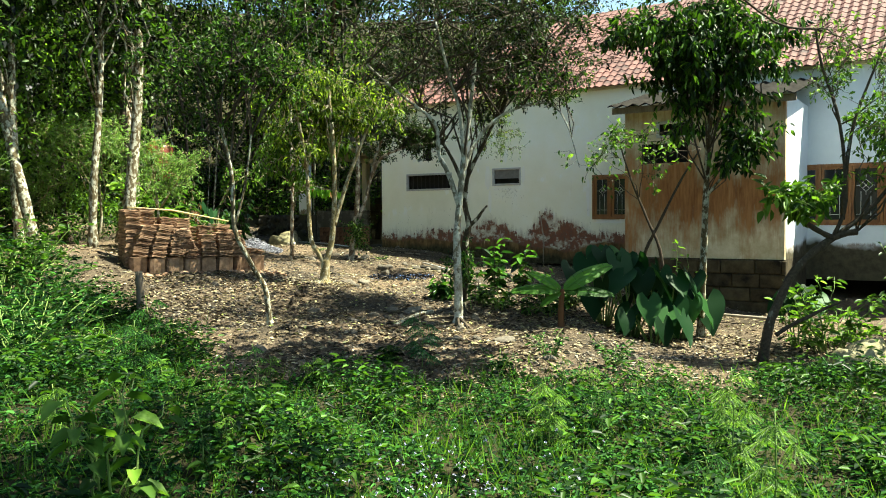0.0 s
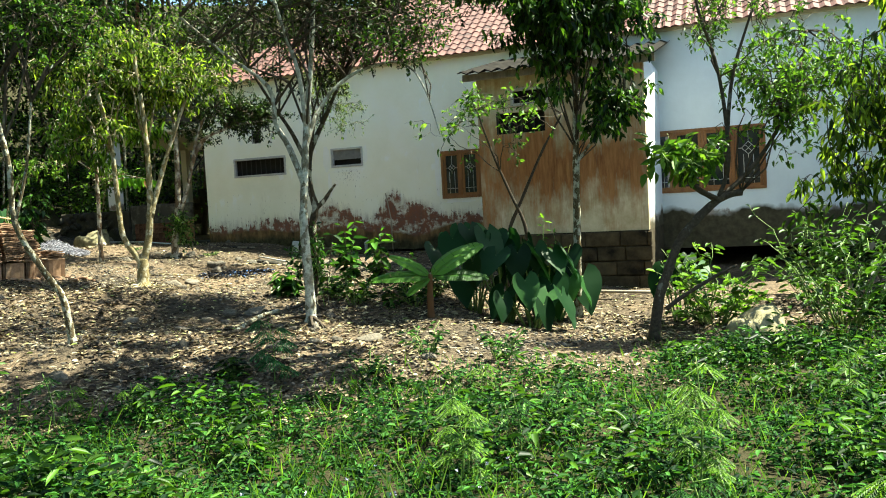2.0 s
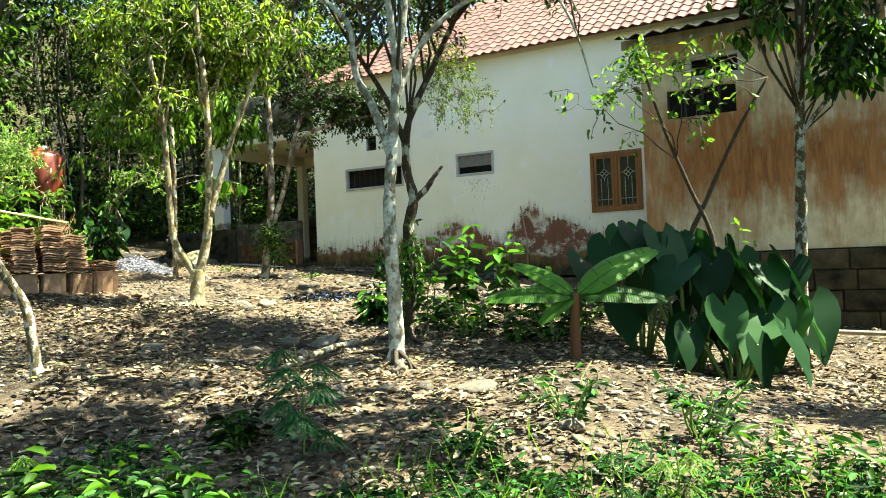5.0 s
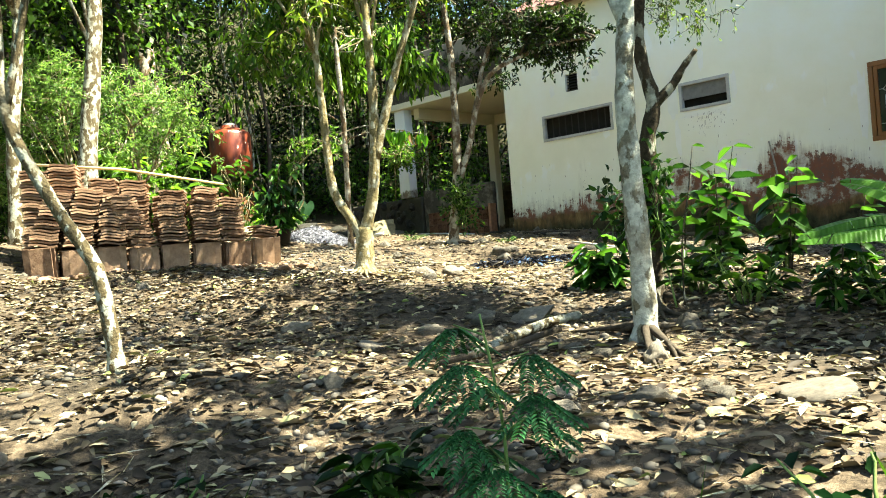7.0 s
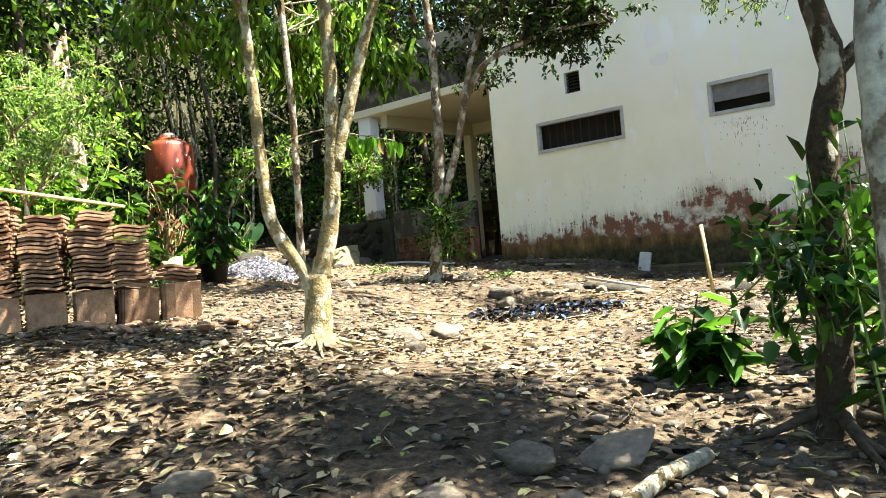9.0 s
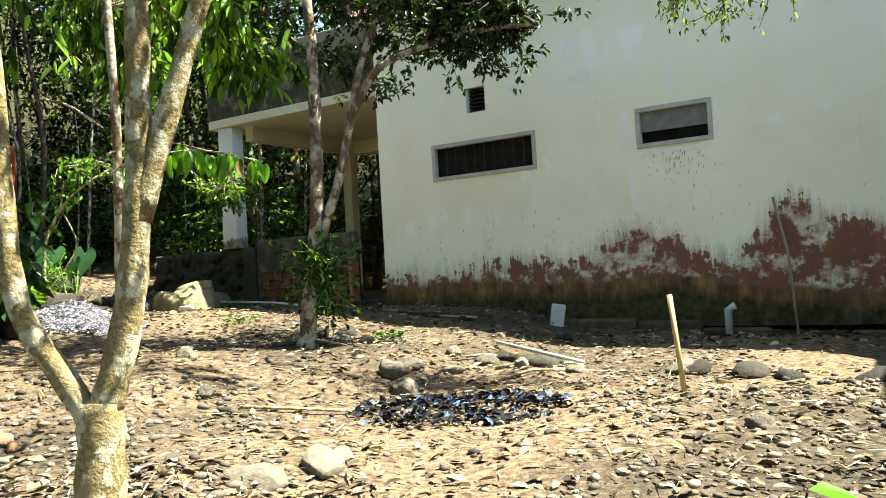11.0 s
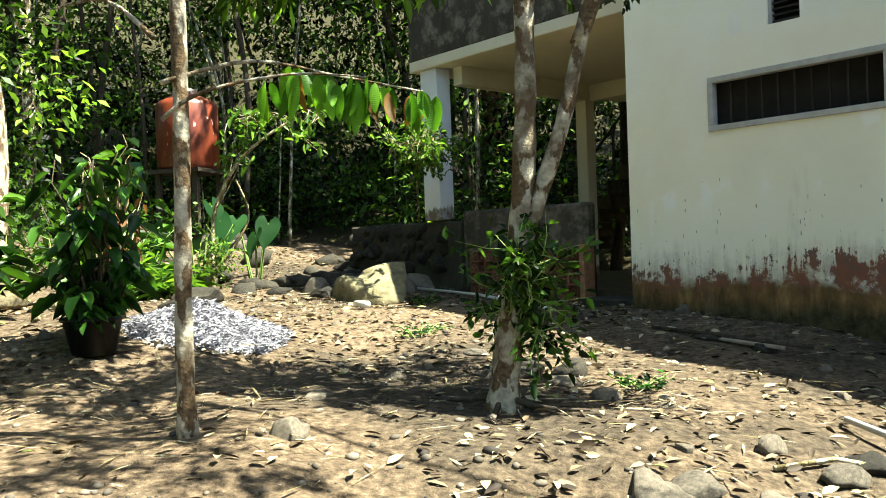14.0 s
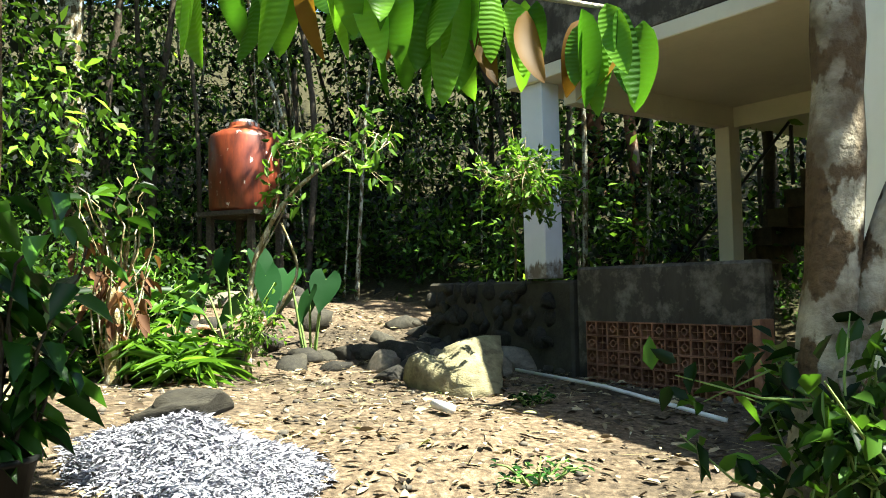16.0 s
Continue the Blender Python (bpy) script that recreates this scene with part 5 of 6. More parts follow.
crown("crown", tq, [sq[0][2]], (-7.0, 25.6, 1.5), (0.25, 0.25, 0.35), 4, 3, 3, 6, (0.08, 0.45), LEAF_LIGHT, STEM_GREEN, 0.2, 0.006)
tx = tree("slender branch of bright leaves before the pillar", [stem([(-5.6, 29.5, 1.2), (-5.2, 28.4, 2.2), (-4.8, 27.0, 2.75), (-4.5, 26.0, 2.8)], 0.025, 0.01)], BARK_TAN)
crown("crown", tx, [(-4.8, 27.0, 2.75), (-4.5, 26.0, 2.8)], (-4.5, 26.3, 2.7), (0.65, 0.7, 0.35), 9, 4, 4, 7, (0.09, 0.45), LEAF_LIGHT, BARK_TAN, 0.2, 0.01)


# ---- large-leaved plants ----
def heart_leaf(name, length, width, mat, dip=0.16):
    """An arrow-shaped leaf with a raised rim, lying along +x from its stalk."""
    prof = [(-0.28, 0.22), (-0.2, 0.40), (-0.02, 0.5), (0.18, 0.5), (0.4, 0.42), (0.62, 0.28), (0.82, 0.13), (1.0, 0.0)]
    V = [(0, 0, 0)]
    for x, wd in prof:
        V.append((x * length, wd * width, 0.06 * width - dip * length * max(x, 0) ** 2 + 0.03 * width * math.sin(x * 17)))
    for x, wd in prof[:-1]:
        V.append((x * length, -wd * width, 0.06 * width - dip * length * max(x, 0) ** 2 - 0.03 * width * math.sin(x * 15)))
    mid = len(V)
    for x, _ in prof[3:-1]:
        V.append((x * length, 0, -dip * length * x * x))
    F = [(0, 2, 1), (0, 3, 2), (0, 4, 3), (0, mid, 4)]
    for i in range(4):
        m1 = mid + i + 1 if i < 3 else 8
        F.append((mid + i, m1, 5 + i, 4 + i) if i < 3 else (mid + 3, 8, 7))
    o = 8
    F += [(0, o + 1, o + 2), (0, o + 2, o + 3), (0, o + 3, o + 4), (0, o + 4, mid)]
    for i in range(4):
        F.append((mid + i, o + 4 + i, o + 5 + i, mid + i + 1) if i < 3 else (mid + 3, o + 7, 8))
    return smooth(as_mesh(name, V, F, mat))


taro_leaf = [heart_leaf("leaf", 0.60, 0.52, LEAF_TARO, 0.16), heart_leaf("leaf", 0.48, 0.42, LEAF_TARO, 0.28)]


def taro(base, n, spread, hmin, hmax, scale=1.0, label="dark green taro plant with huge arrow-shaped leaves"):
    b = Vector((base[0], base[1], gz(*base[:2])))
    t = thing("taro_plant", Matrix(), label, "plant")
    for k in range(n):
        a = 2 * math.pi * (k + rnd(-0.3, 0.3)) / n * 1.0
        r = spread * rnd(0.35, 1.0)
        hh = hmax - (hmax - hmin) * (r / spread) ** 1.5 * rnd(0.6, 1.0)
        foot = b + Vector((math.cos(a) * 0.08, math.sin(a) * 0.08, -0.03))
        top = b + Vector((math.cos(a) * r, math.sin(a) * r, hh))
        face = math.degrees(a) + 0.6 * ((270 - math.degrees(a) + 180) % 360 - 180)
        mid = foot.lerp(top, 0.6) + Vector((0, 0, hh * 0.14))
        child("stalk", tube_mesh("stalk", [stem([foot, mid, top], 0.022 * scale, 0.010 * scale)], STEM_GREEN, 6), t)
        m_ = Matrix.Translation(top) @ pose(0, 0, 0, rnd(-30, 30), rnd(36, 82), face + rnd(-55, 55)) @ Matrix.Diagonal((scale * rnd(0.8, 1.15),) * 3).to_4x4()
        child("leaf", taro_leaf[k % 2], t, m=m_)
    return t


random.seed(21)
for x, y, n, sp, h0, h1, sc in ((3.3, 14.1, 12, 0.75, 0.6, 1.55, 1.0), (3.85, 14.0, 11, 0.7, 0.5, 1.4, 1.0), (2.9, 14.5, 10, 0.6, 0.8, 1.5, 0.95), (4.2, 14.3, 9, 0.65, 0.4, 1.25, 1.0), (3.55, 13.6, 9, 0.6, 0.3, 0.85, 0.95)):
    taro((x, y), n, sp, h0, h1, sc)
for x, y, n, sp, h0, h1, sc in ((-8.3, 27.2, 6, 0.6, 0.6, 1.5, 0.85), (-7.6, 27.7, 5, 0.5, 0.5, 1.2, 0.85), (3.6, 4.9, 6, 0.35, 0.4, 0.75, 0.62), (5.9, 13.4, 6, 0.4, 0.5, 1.2, 0.7)):
    taro((x, y), n, sp, h0, h1, sc, label="taro plant with pale-veined arrow-shaped leaves")

def torn_leaf(name, length, width, mat, n=16):
    """A banana leaf along -z: strips either side of a thick midrib, some torn apart and drooping."""
    V, F = [], []
    pick = random.Random(6)
    for side in (-1, 1):
        droop = 0.0
        for i in range(n):
            t0, t1 = i / n, (i + 1) / n
            if pick.random() < 0.3:
                droop = pick.uniform(-0.10, 0.10)
            gap = 0.10 / n if pick.random() < 0.3 else 0.0
            row = []
            for t in (t0, t1 - gap):
                y = -0.32 * length * t * t
                wd = width * 0.5 * (0.12 + math.sin(math.pi * min(1.0, t ** 0.8)) ** 0.6 * 0.88) * (1.0 if t < 0.97 else 0.3)
                row.append(((0, y, -length * t), (side * wd * 0.5, y + wd * 0.10, -length * (t + 0.02)), (side * wd, y - wd * (0.12 + droop), -length * min(1.0, t + 0.05))))
            o = len(V)
            V += [*row[0], *row[1]]
            for k in range(2):
                f = (o + k, o + k + 1, o + k + 4, o + k + 3)
                F.append(f if side > 0 else f[::-1])
    o = len(V)
    for i in range(n + 1):
        t = i / n
        y, r = -0.32 * length * t * t, 0.016 * (1.05 - t)
        V += [(-r, y + r, -length * t), (r, y + r, -length * t), (0, y - r, -length * t)]
    for i in range(n):
        for k in range(3):
            a, b = o + 3 * i + k, o + 3 * i + (k + 1) % 3
            F.append((a, b, b + 3, a + 3))
    return as_mesh(name, V, F, mat)


banana_leaf = torn_leaf("leaf", 0.95, 0.34, LEAF_BANANA)
bp = Vector((1.95, 13.33, gz(1.95, 13.33)))
banana = thing("banana_plant", Matrix(), "young banana plant with broad torn leaves and a brown stem", "plant")
child("stalk", tube_mesh("stalk", [stem([bp + Vector((0, 0, -0.05)), bp + Vector((0, 0, 0.3)), bp + Vector((0.02, 0, 0.62))], 0.06, 0.035)], LEAF_DRY, 9), banana)
for a, tilt, sc in ((183, -104, 0.85), (14, -128, 1.05), (-14, -100, 0.85), (160, -132, 0.7), (205, -72, 0.45)):
    child("leaf", banana_leaf, banana, m=Matrix.Translation(bp + Vector((0.02, 0, 0.58))) @ pose(0, 0, 0, 0, 0, a - 90) @ pose(0, 0, 0, -tilt, 0, 0) @ pose(0, 0, 0, 0, 0, 32 if abs(a - 180) < 60 else -32) @ Matrix.Diagonal((sc, sc, sc, 1)))


def feather_plant(base, hgt, fronds, size, mat, label, parts=9):
    """A seedling with leaves split like fingers into narrow leaflets."""
    b = Vector((base[0], base[1], gz(*base[:2]) - 0.02))
    t = thing("seedling", Matrix(), label, "plant")
    top = b + Vector((rnd(-0.06, 0.06), rnd(-0.05, 0.05), hgt))
    st = stem([b, b.lerp(top, 0.5) + Vector((0.03, 0, 0)), top], 0.009, 0.004)
    child("stem", tube_mesh("stem", [st], STEM_GREEN, 5), t)
    for k in range(fronds):
        q = st[0][max(2, int((0.35 + 0.65 * k / fronds) * (len(st[0]) - 1)))]
        a = k * 2.4 + rnd(-0.3, 0.3)
        d = Vector((math.cos(a), math.sin(a), 0.25))
        hub = q + d * size * 0.7
        P, A = [], []
        for j in range(parts):
            g = a + (j / (parts - 1) - 0.5) * 3.9
            ray = Vector((math.cos(g), math.sin(g), -0.75)).normalized()
            for i in range(12):
                for sgn in (-1, 1):
                    P.append(tuple(hub + ray * size * (0.12 + 0.08 * i)))
                    A.append(tuple(ray * 0.8 + Vector((-math.sin(g), math.cos(g), 0)) * sgn))
        P, A = np.array(P), np.array(A)
        fr = tagged(child("frond", leaf_mesh("frond", P, A, np.tile([0, 0, 1.0], (len(P), 1)), np.full(len(P), size * 0.17), np.full(len(P), size * 0.075), mat, 0.1), t), kind="stuff")
        child("stalk", tube_mesh("stalk", [([q, hub], [0.004, 0.003])], STEM_GREEN, 4), fr)


random.seed(4)
feather_plant((-0.3, 11.08), 0.76, 10, 0.18, LEAF_BLUE, "feathery fingered seedling standing in leaf litter")
feather_plant((0.95, 7.3), 0.75, 8, 0.14, LEAF_LIGHT, "bright feathery seedling among the weeds")
feather_plant((2.35, 6.6), 0.95, 9, 0.15, LEAF_LIGHT, "bright feathery seedling among the weeds")
feather_plant((1.65, 4.1), 0.85, 8, 0.12, LEAF_LIGHT, "bright feathery seedling among the weeds")
feather_plant((-3.9, 10.6), 0.9, 9, 0.18, LEAF_HERB, "feathery seedling at the edge of the yard")
feather_plant((-3.2, 8.2), 0.7, 8, 0.16, LEAF_HERB, "feathery seedling among the weeds")
for k in range(22):
    fx = rnd(-5, 6)
    feather_plant((fx + (1.6 if abs(fx - 0.2) < 0.8 else 0.0), rnd(5.5, 10.3)), rnd(0.25, 0.6), 6, rnd(0.08, 0.13), LEAF_HERB if k % 2 else LEAF_LIGHT, "small feathery seedling among the weeds", 7)

# ---- weeds, grass, litter, pebbles ----
def scatter(n, x0, x1, y0, y1):
    return rng.uniform(x0, x1, n), rng.uniform(y0, y1, n)


def weed_edge(x):
    return 10.55 + 0.55 * np.sin(x * 1.3 + 1) + 0.35 * np.sin(x * 3.1) - 0.9 * np.exp(-((x - 0.2) / 0.8) ** 2) + np.where(x < -3.2, (-3.2 - x) * 1.3, 0) + np.where(x > 5.5, (x - 5.5) * 0.6, 0)


x, y = scatter(15000, -8.5, 9, 0.8, 16)
keep = (y < weed_edge(x) + rng.normal(0, 0.25, len(x))) & ~((np.abs(x) < 0.5) & (y < 1.2))
x, y = x[keep], y[keep]
z = height(x, y)
patch = 0.5 + 0.5 * np.sin(x * 1.7 + 0.6 * y) * np.sin(y * 1.1 - 0.5 * x)
tall = (0.06 + 0.40 * patch ** 1.5 * rng.uniform(0.3, 1.2, len(x)))
trod = np.exp(-((x - np.where(y > 7.5, 0.25 - 0.16 * (y - 7.5), 0.25)) / 0.45) ** 2)
lawn = np.exp(-((x - 1.6) / 1.5) ** 2 - ((y - 3.4) / 1.6) ** 2)
tall = tall * (1 - 0.6 * trod) * (1 - 0.6 * lawn)
k = 13
ang = rng.uniform(0, 6.283, (len(x), k))
lev = rng.uniform(0.15, 1.0, (len(x), k))
off = 0.05 * rng.uniform(0.2, 1.6, (len(x), k))
P = np.stack([x[:, None] + np.cos(ang) * off, y[:, None] + np.sin(ang) * off, z[:, None] + tall[:, None] * lev], -1).reshape(-1, 3)
A = np.stack([np.cos(ang), np.sin(ang), rng.uniform(-0.2, 0.7, ang.shape)], -1).reshape(-1, 3)
Ln = rng.uniform(0.035, 0.085, len(P))
wd = new("weeds", leaf_mesh("weeds", P, A, rng.normal(size=P.shape) * 0.35 + np.array([0, 0, 1.0]), Ln, Ln * rng.uniform(0.3, 0.55, len(P)), LEAF_HERB, 0.2))
tagged(wd, "dense low green weeds covering the slope", "weeds", kind="stuff")
pick = np.flatnonzero((patch > 0.55) & (trod < 0.4) & (rng.uniform(size=len(x)) < 0.32))
k = 11
ang = rng.uniform(0, 6.283, (len(pick), k))
lev = rng.uniform(0.3, 1.25, (len(pick), k))
off = 0.09 * rng.uniform(0.2, 1.6, (len(pick), k))
P = np.stack([x[pick][:, None] + np.cos(ang) * off, y[pick][:, None] + np.sin(ang) * off, z[pick][:, None] + tall[pick][:, None] * lev], -1).reshape(-1, 3)
A = np.stack([np.cos(ang), np.sin(ang), rng.uniform(-0.3, 0.5, ang.shape)], -1).reshape(-1, 3)
Ln = rng.uniform(0.06, 0.14, len(P))
wd = new("weeds", leaf_mesh("weeds", P, A, rng.normal(size=P.shape) * 0.35 + np.array([0, 0, 1.0]), Ln, Ln * rng.uniform(0.25, 0.5, len(P)), LEAF_MID, 0.25))
tagged(wd, "taller light green weeds in loose patches", "weeds", kind="stuff")
# Pale yellowish blades, their colour standing for a pool of sun on the weeds.
n = 9000
x, y = rng.normal(1.6, 1.1, n), rng.normal(3.4, 1.1, n)
keep = y > 1.0
x, y = x[keep], y[keep]
P = np.stack([x, y, height(x, y) - 0.01], -1)
ang = rng.uniform(0, 6.283, len(x))
A = np.stack([np.cos(ang) * 0.8, np.sin(ang) * 0.8, rng.uniform(0.3, 1.1, len(x))], -1)
gr = new("grass", flat_leaves("grass", P, A, rng.normal(size=P.shape), rng.uniform(0.07, 0.22, len(x)), np.full(len(x), 0.010), LEAF_SUN_GRASS))
tagged(gr, "short grass coloured yellowish for sunlight beside the trodden line", "grass", kind="stuff")
n = 150
x, y = rng.normal(-0.1, 0.5, n), rng.uniform(3.4, 6.5, n)
P = np.repeat(np.stack([x, y, height(x, y) + rng.uniform(0.12, 0.42, n)], -1), 7, 0)
A = rng.normal(size=P.shape) + np.array([0, 0, 0.8])
fl = new("wild_flowers", flat_leaves("wild_flowers", P, A, rng.normal(size=P.shape), np.full(len(P), 0.016), np.full(len(P), 0.008), plain("lilac_petals", (0.42, 0.40, 0.55), (0.62, 0.60, 0.70), 20, 0.8)))
tagged(fl, "tiny pale lilac flower heads among the weeds", "flowers", kind="stuff")
x, y = scatter(26000, -8, 8.5, 0.8, 13)
keep = y < weed_edge(x) + rng.normal(0, 0.4, len(x))
x, y = x[keep], y[keep]
P = np.stack([x, y, height(x, y) - 0.01], -1)
ang = rng.uniform(0, 6.283, len(x))
A = np.stack([np.cos(ang) * 0.5, np.sin(ang) * 0.5, rng.uniform(0.5, 1.2, len(x))], -1)
gr = new("grass", flat_leaves("grass", P, A, rng.normal(size=P.shape), rng.uniform(0.12, 0.34, len(x)), np.full(len(x), 0.011), LEAF_LIGHT))
tagged(gr, "thin grass blades growing between the weeds", "grass", kind="stuff")

x, y = scatter(115000, -9, 8, 9.5, 30)
keep = (rng.uniform(size=len(x)) < 0.35 + 0.65 * (np.sin(x * 0.9 + 2) * np.sin(y * 0.7) > -0.25)) & (rng.uniform(size=len(x)) < np.where(y > 17.5, 0.24, 1.0))
x, y = x[keep], y[keep]
P = np.stack([x, y, height(x, y) + rng.uniform(0.004, 0.03, len(x))], -1)
ang = rng.uniform(0, 6.283, len(x))
A = np.stack([np.cos(ang), np.sin(ang), rng.normal(0, 0.16, len(x))], -1)
Ln = rng.uniform(0.04, 0.115, len(x))
lt = new("leaf_litter", leaf_mesh("leaf_litter", P, A, rng.normal(size=P.shape) * 0.35 + np.array([0, 0, 1.0]), Ln, Ln * rng.uniform(0.3, 0.5, len(x)), LITTER, 0.1, 0.16))
tagged(lt, "dry brown fallen leaves strewn over the yard", "leaf litter", kind="stuff")


x, y = scatter(5200, -8, 7, 10, 29)
P = np.stack([x, y, height(x, y) + 0.02], -1)
ang = rng.uniform(0, 6.283, len(x))
A = np.stack([np.cos(ang), np.sin(ang), rng.normal(0, 0.06, len(x))], -1)
tw = new("twigs", flat_leaves("twigs", P, A, rng.normal(size=P.shape) * 0.3 + np.array([0, 0, 1.0]), rng.uniform(0.08, 0.4, len(x)), rng.uniform(0.006, 0.016, len(x)), BARK_TAN))
tagged(tw, "thin dry twigs lying among the fallen leaves", "twigs", kind="stuff")


def rock_mesh(name, mat, seed, sub=2, rough=0.25):
    bm = bmesh.new()
    bmesh.ops.create_icosphere(bm, subdivisions=sub, radius=1.0)
    pick = random.Random(seed * 31 + 5)
    cuts = [(Vector((pick.gauss(0, 1), pick.gauss(0, 1), pick.gauss(0, 0.8))).normalized(), pick.uniform(0.5, 0.85)) for _ in range(9)]
    for v in bm.verts:
        n1 = noise.noise(v.co * 1.1 + Vector((seed * 7.3, 0, 0)))
        n2 = noise.noise(v.co * 2.7 + Vector((0, seed * 3.1, 0)))
        v.co *= 1 + rough * n1 * 1.6 + rough * 0.5 * n2
    for n_, d_ in cuts:
        for v in bm.verts:
            over = v.co.dot(n_) - d_
            if over > 0:
                v.co -= n_ * over * 0.9
    for v in bm.verts:
        v.co.z = max(v.co.z, -0.55)
    me = bpy.data.meshes.new(name)
    bm.to_mesh(me)
    bm.free()
    me.materials.append(mat)
    return smooth(me)


ico = bmesh.new()
bmesh.ops.create_icosphere(ico, subdivisions=1, radius=1.0)
IV = np.array([tuple(v.co) for v in ico.verts])
IF = [tuple(v.index for v in f.verts) for f in ico.faces]
ico.free()
x, y = scatter(17000, -5.5, 4.5, 10.2, 19.5)
x2, y2 = scatter(6000, -9, 8, 17, 29)
x, y = np.concatenate([x, x2]), np.concatenate([y, y2])
keep = rng.uniform(size=len(x)) < 0.25 + 0.75 * (np.sin(x * 1.3 + 0.5 * y) * np.sin(y * 0.9 - 0.4 * x) > -0.1)
x, y = x[keep], y[keep]
n = len(x)
r = 0.009 + 0.03 * rng.uniform(size=n) ** 3
turn = rng.uniform(0, 6.283, n)
SX, SY = r * rng.uniform(0.8, 1.5, n), r * rng.uniform(0.6, 1.0, n)
lx, ly = IV[None, :, 0] * SX[:, None], IV[None, :, 1] * SY[:, None]
pv = np.stack([x[:, None] + lx * np.cos(turn)[:, None] - ly * np.sin(turn)[:, None], y[:, None] + lx * np.sin(turn)[:, None] + ly * np.cos(turn)[:, None],
               (height(x, y) + r * 0.2)[:, None] + IV[None, :, 2] * (r * 0.6)[:, None]], -1).reshape(-1, 3)
pf = (np.arange(n)[:, None, None] * len(IV) + np.array(IF)[None]).reshape(-1, 3).tolist()
tagged(new("gravel", smooth(as_mesh("gravel", pv.tolist(), pf, PEBBLE))), "small loose pebbles scattered in the soil", "gravel", kind="stuff")

random.seed(8)
rocks = [rock_mesh("stone", STONE, k, 3, 0.3) for k in range(6)]


def stone(x, y, r, flat=0.65, me=None, label="grey field stone half sunk in the soil", group="yard stones", sx=1.0, rz=None):
    ob = new("stone", me or random.choice(rocks))
    ob.matrix_basis = Matrix.Translation((x, y, gz(x, y) + r * flat * 0.12)) @ pose(0, 0, 0, rnd(-8, 8), rnd(-8, 8), rnd(0, 360) if rz is None else rz) @ Matrix.Diagonal((r * sx, r * rnd(0.75, 1.0), r * flat, 1))
    return tagged(ob, label, "stone", group)


for k in range(150):
    x, y = rnd(-7, 5.5), rnd(10.8, 27.5)
    if abs(x + 0.9) < 0.5 and y < 20:
        x += 1.1
    stone(x, y, 0.04 + 0.08 * random.random() ** 2)
for x, y, r, f, sx in ((-0.2, 12.45, 0.2, 0.4, 1.6), (-0.75, 14.3, 0.17, 0.7, 1.2), (-0.2, 13.7, 0.17, 0.7, 1.2), (-0.95, 14.1, 0.2, 0.6, 1.0), (-1.35, 19.0, 0.22, 0.6, 1.2), (-1.7, 17.9, 0.2, 0.5, 1.2), (-2.0, 17.4, 0.16, 0.6, 1.3), (-1.6, 17.2, 0.13, 0.6, 1.2),
                       (0.2, 12.2, 0.2, 0.6, 1.2), (0.5, 12.6, 0.14, 0.6, 1.3), (-0.7, 20.9, 0.24, 0.7, 1.2), (-1.0, 21.1, 0.2, 0.9, 1.0), (-0.4, 20.8, 0.2, 0.8, 1.2), (0.95, 20.4, 0.24, 0.55, 1.4), (1.3, 20.1, 0.17, 0.6, 1.2), (-2.7, 22.4, 0.3, 0.5, 1.4), (-3.4, 22.2, 0.2, 0.5, 1.2), (-2.2, 22.3, 0.22, 0.7, 1.2), (-3.6, 21.3, 0.22, 0.4, 1.5), (-3.0, 23.0, 0.2, 0.5, 1.0)):
    stone(x, y, r * 0.5, f * 0.9, sx=sx)
for x, y, r, f, sx in ((-1.25, 14.2, 0.15, 0.6, 1.3), (-2.3, 14.3, 0.15, 0.5, 1.4), (-0.95, 14.7, 0.2, 0.45, 1.5), (-0.55, 14.8, 0.24, 0.5, 1.4), (-1.55, 13.65, 0.15, 0.5, 1.5), (-2.05, 17.45, 0.2, 0.5, 1.4), (-1.75, 17.75, 0.2, 0.5, 1.5), (-1.55, 20.3, 0.26, 0.5, 1.5),
                       (-1.43, 19.9, 0.2, 0.6, 1.3), (-1.4, 20.4, 0.15, 0.55, 1.3), (-1.05, 20.45, 0.16, 0.5, 1.4), (0.85, 20.25, 0.16, 0.6, 1.2), (0.3, 13.3, 0.13, 0.8, 1.1), (0.0, 13.5, 0.1, 0.7, 1.3), (0.95, 12.4, 0.22, 0.5, 1.5), (-1.9, 13.2, 0.1, 0.6, 1.2)):
    stone(x, y, r * 0.8, f, sx=sx)
boulder = rock_mesh("boulder", STONE_MOSS, 3, 3, 0.42)
for x, y, z, r, lab in ((-5.2, 26.3, 1.02, (0.56, 0.42, 0.42), "large pale boulder with yellow lichen"), (-7.7, 22.9, 1.25, (0.42, 0.3, 0.22), "long pale boulder beside the pot"), (-6.7, 22.7, 1.2, (0.2, 0.17, 0.17), "round pale stone beside the pot"), (5.95, 11.5, -0.35, (0.5, 0.3, 0.34), "pale weathered boulder at the edge of the weeds")):
    ob = new("boulder", boulder)
    ob.matrix_basis = pose(x, y, z, 0, 0, rnd(0, 40)) @ Matrix.Diagonal((*r, 1))
    tagged(ob, lab, "boulder")
heap_rocks = [rock_mesh("stone", CLAY if k else STONE_MOSS, 60 + k, 2, 0.45) for k in range(3)]
dark_rocks = [rock_mesh("stone", STONE_DARK, 11 + k, 2, 0.3) for k in range(3)]
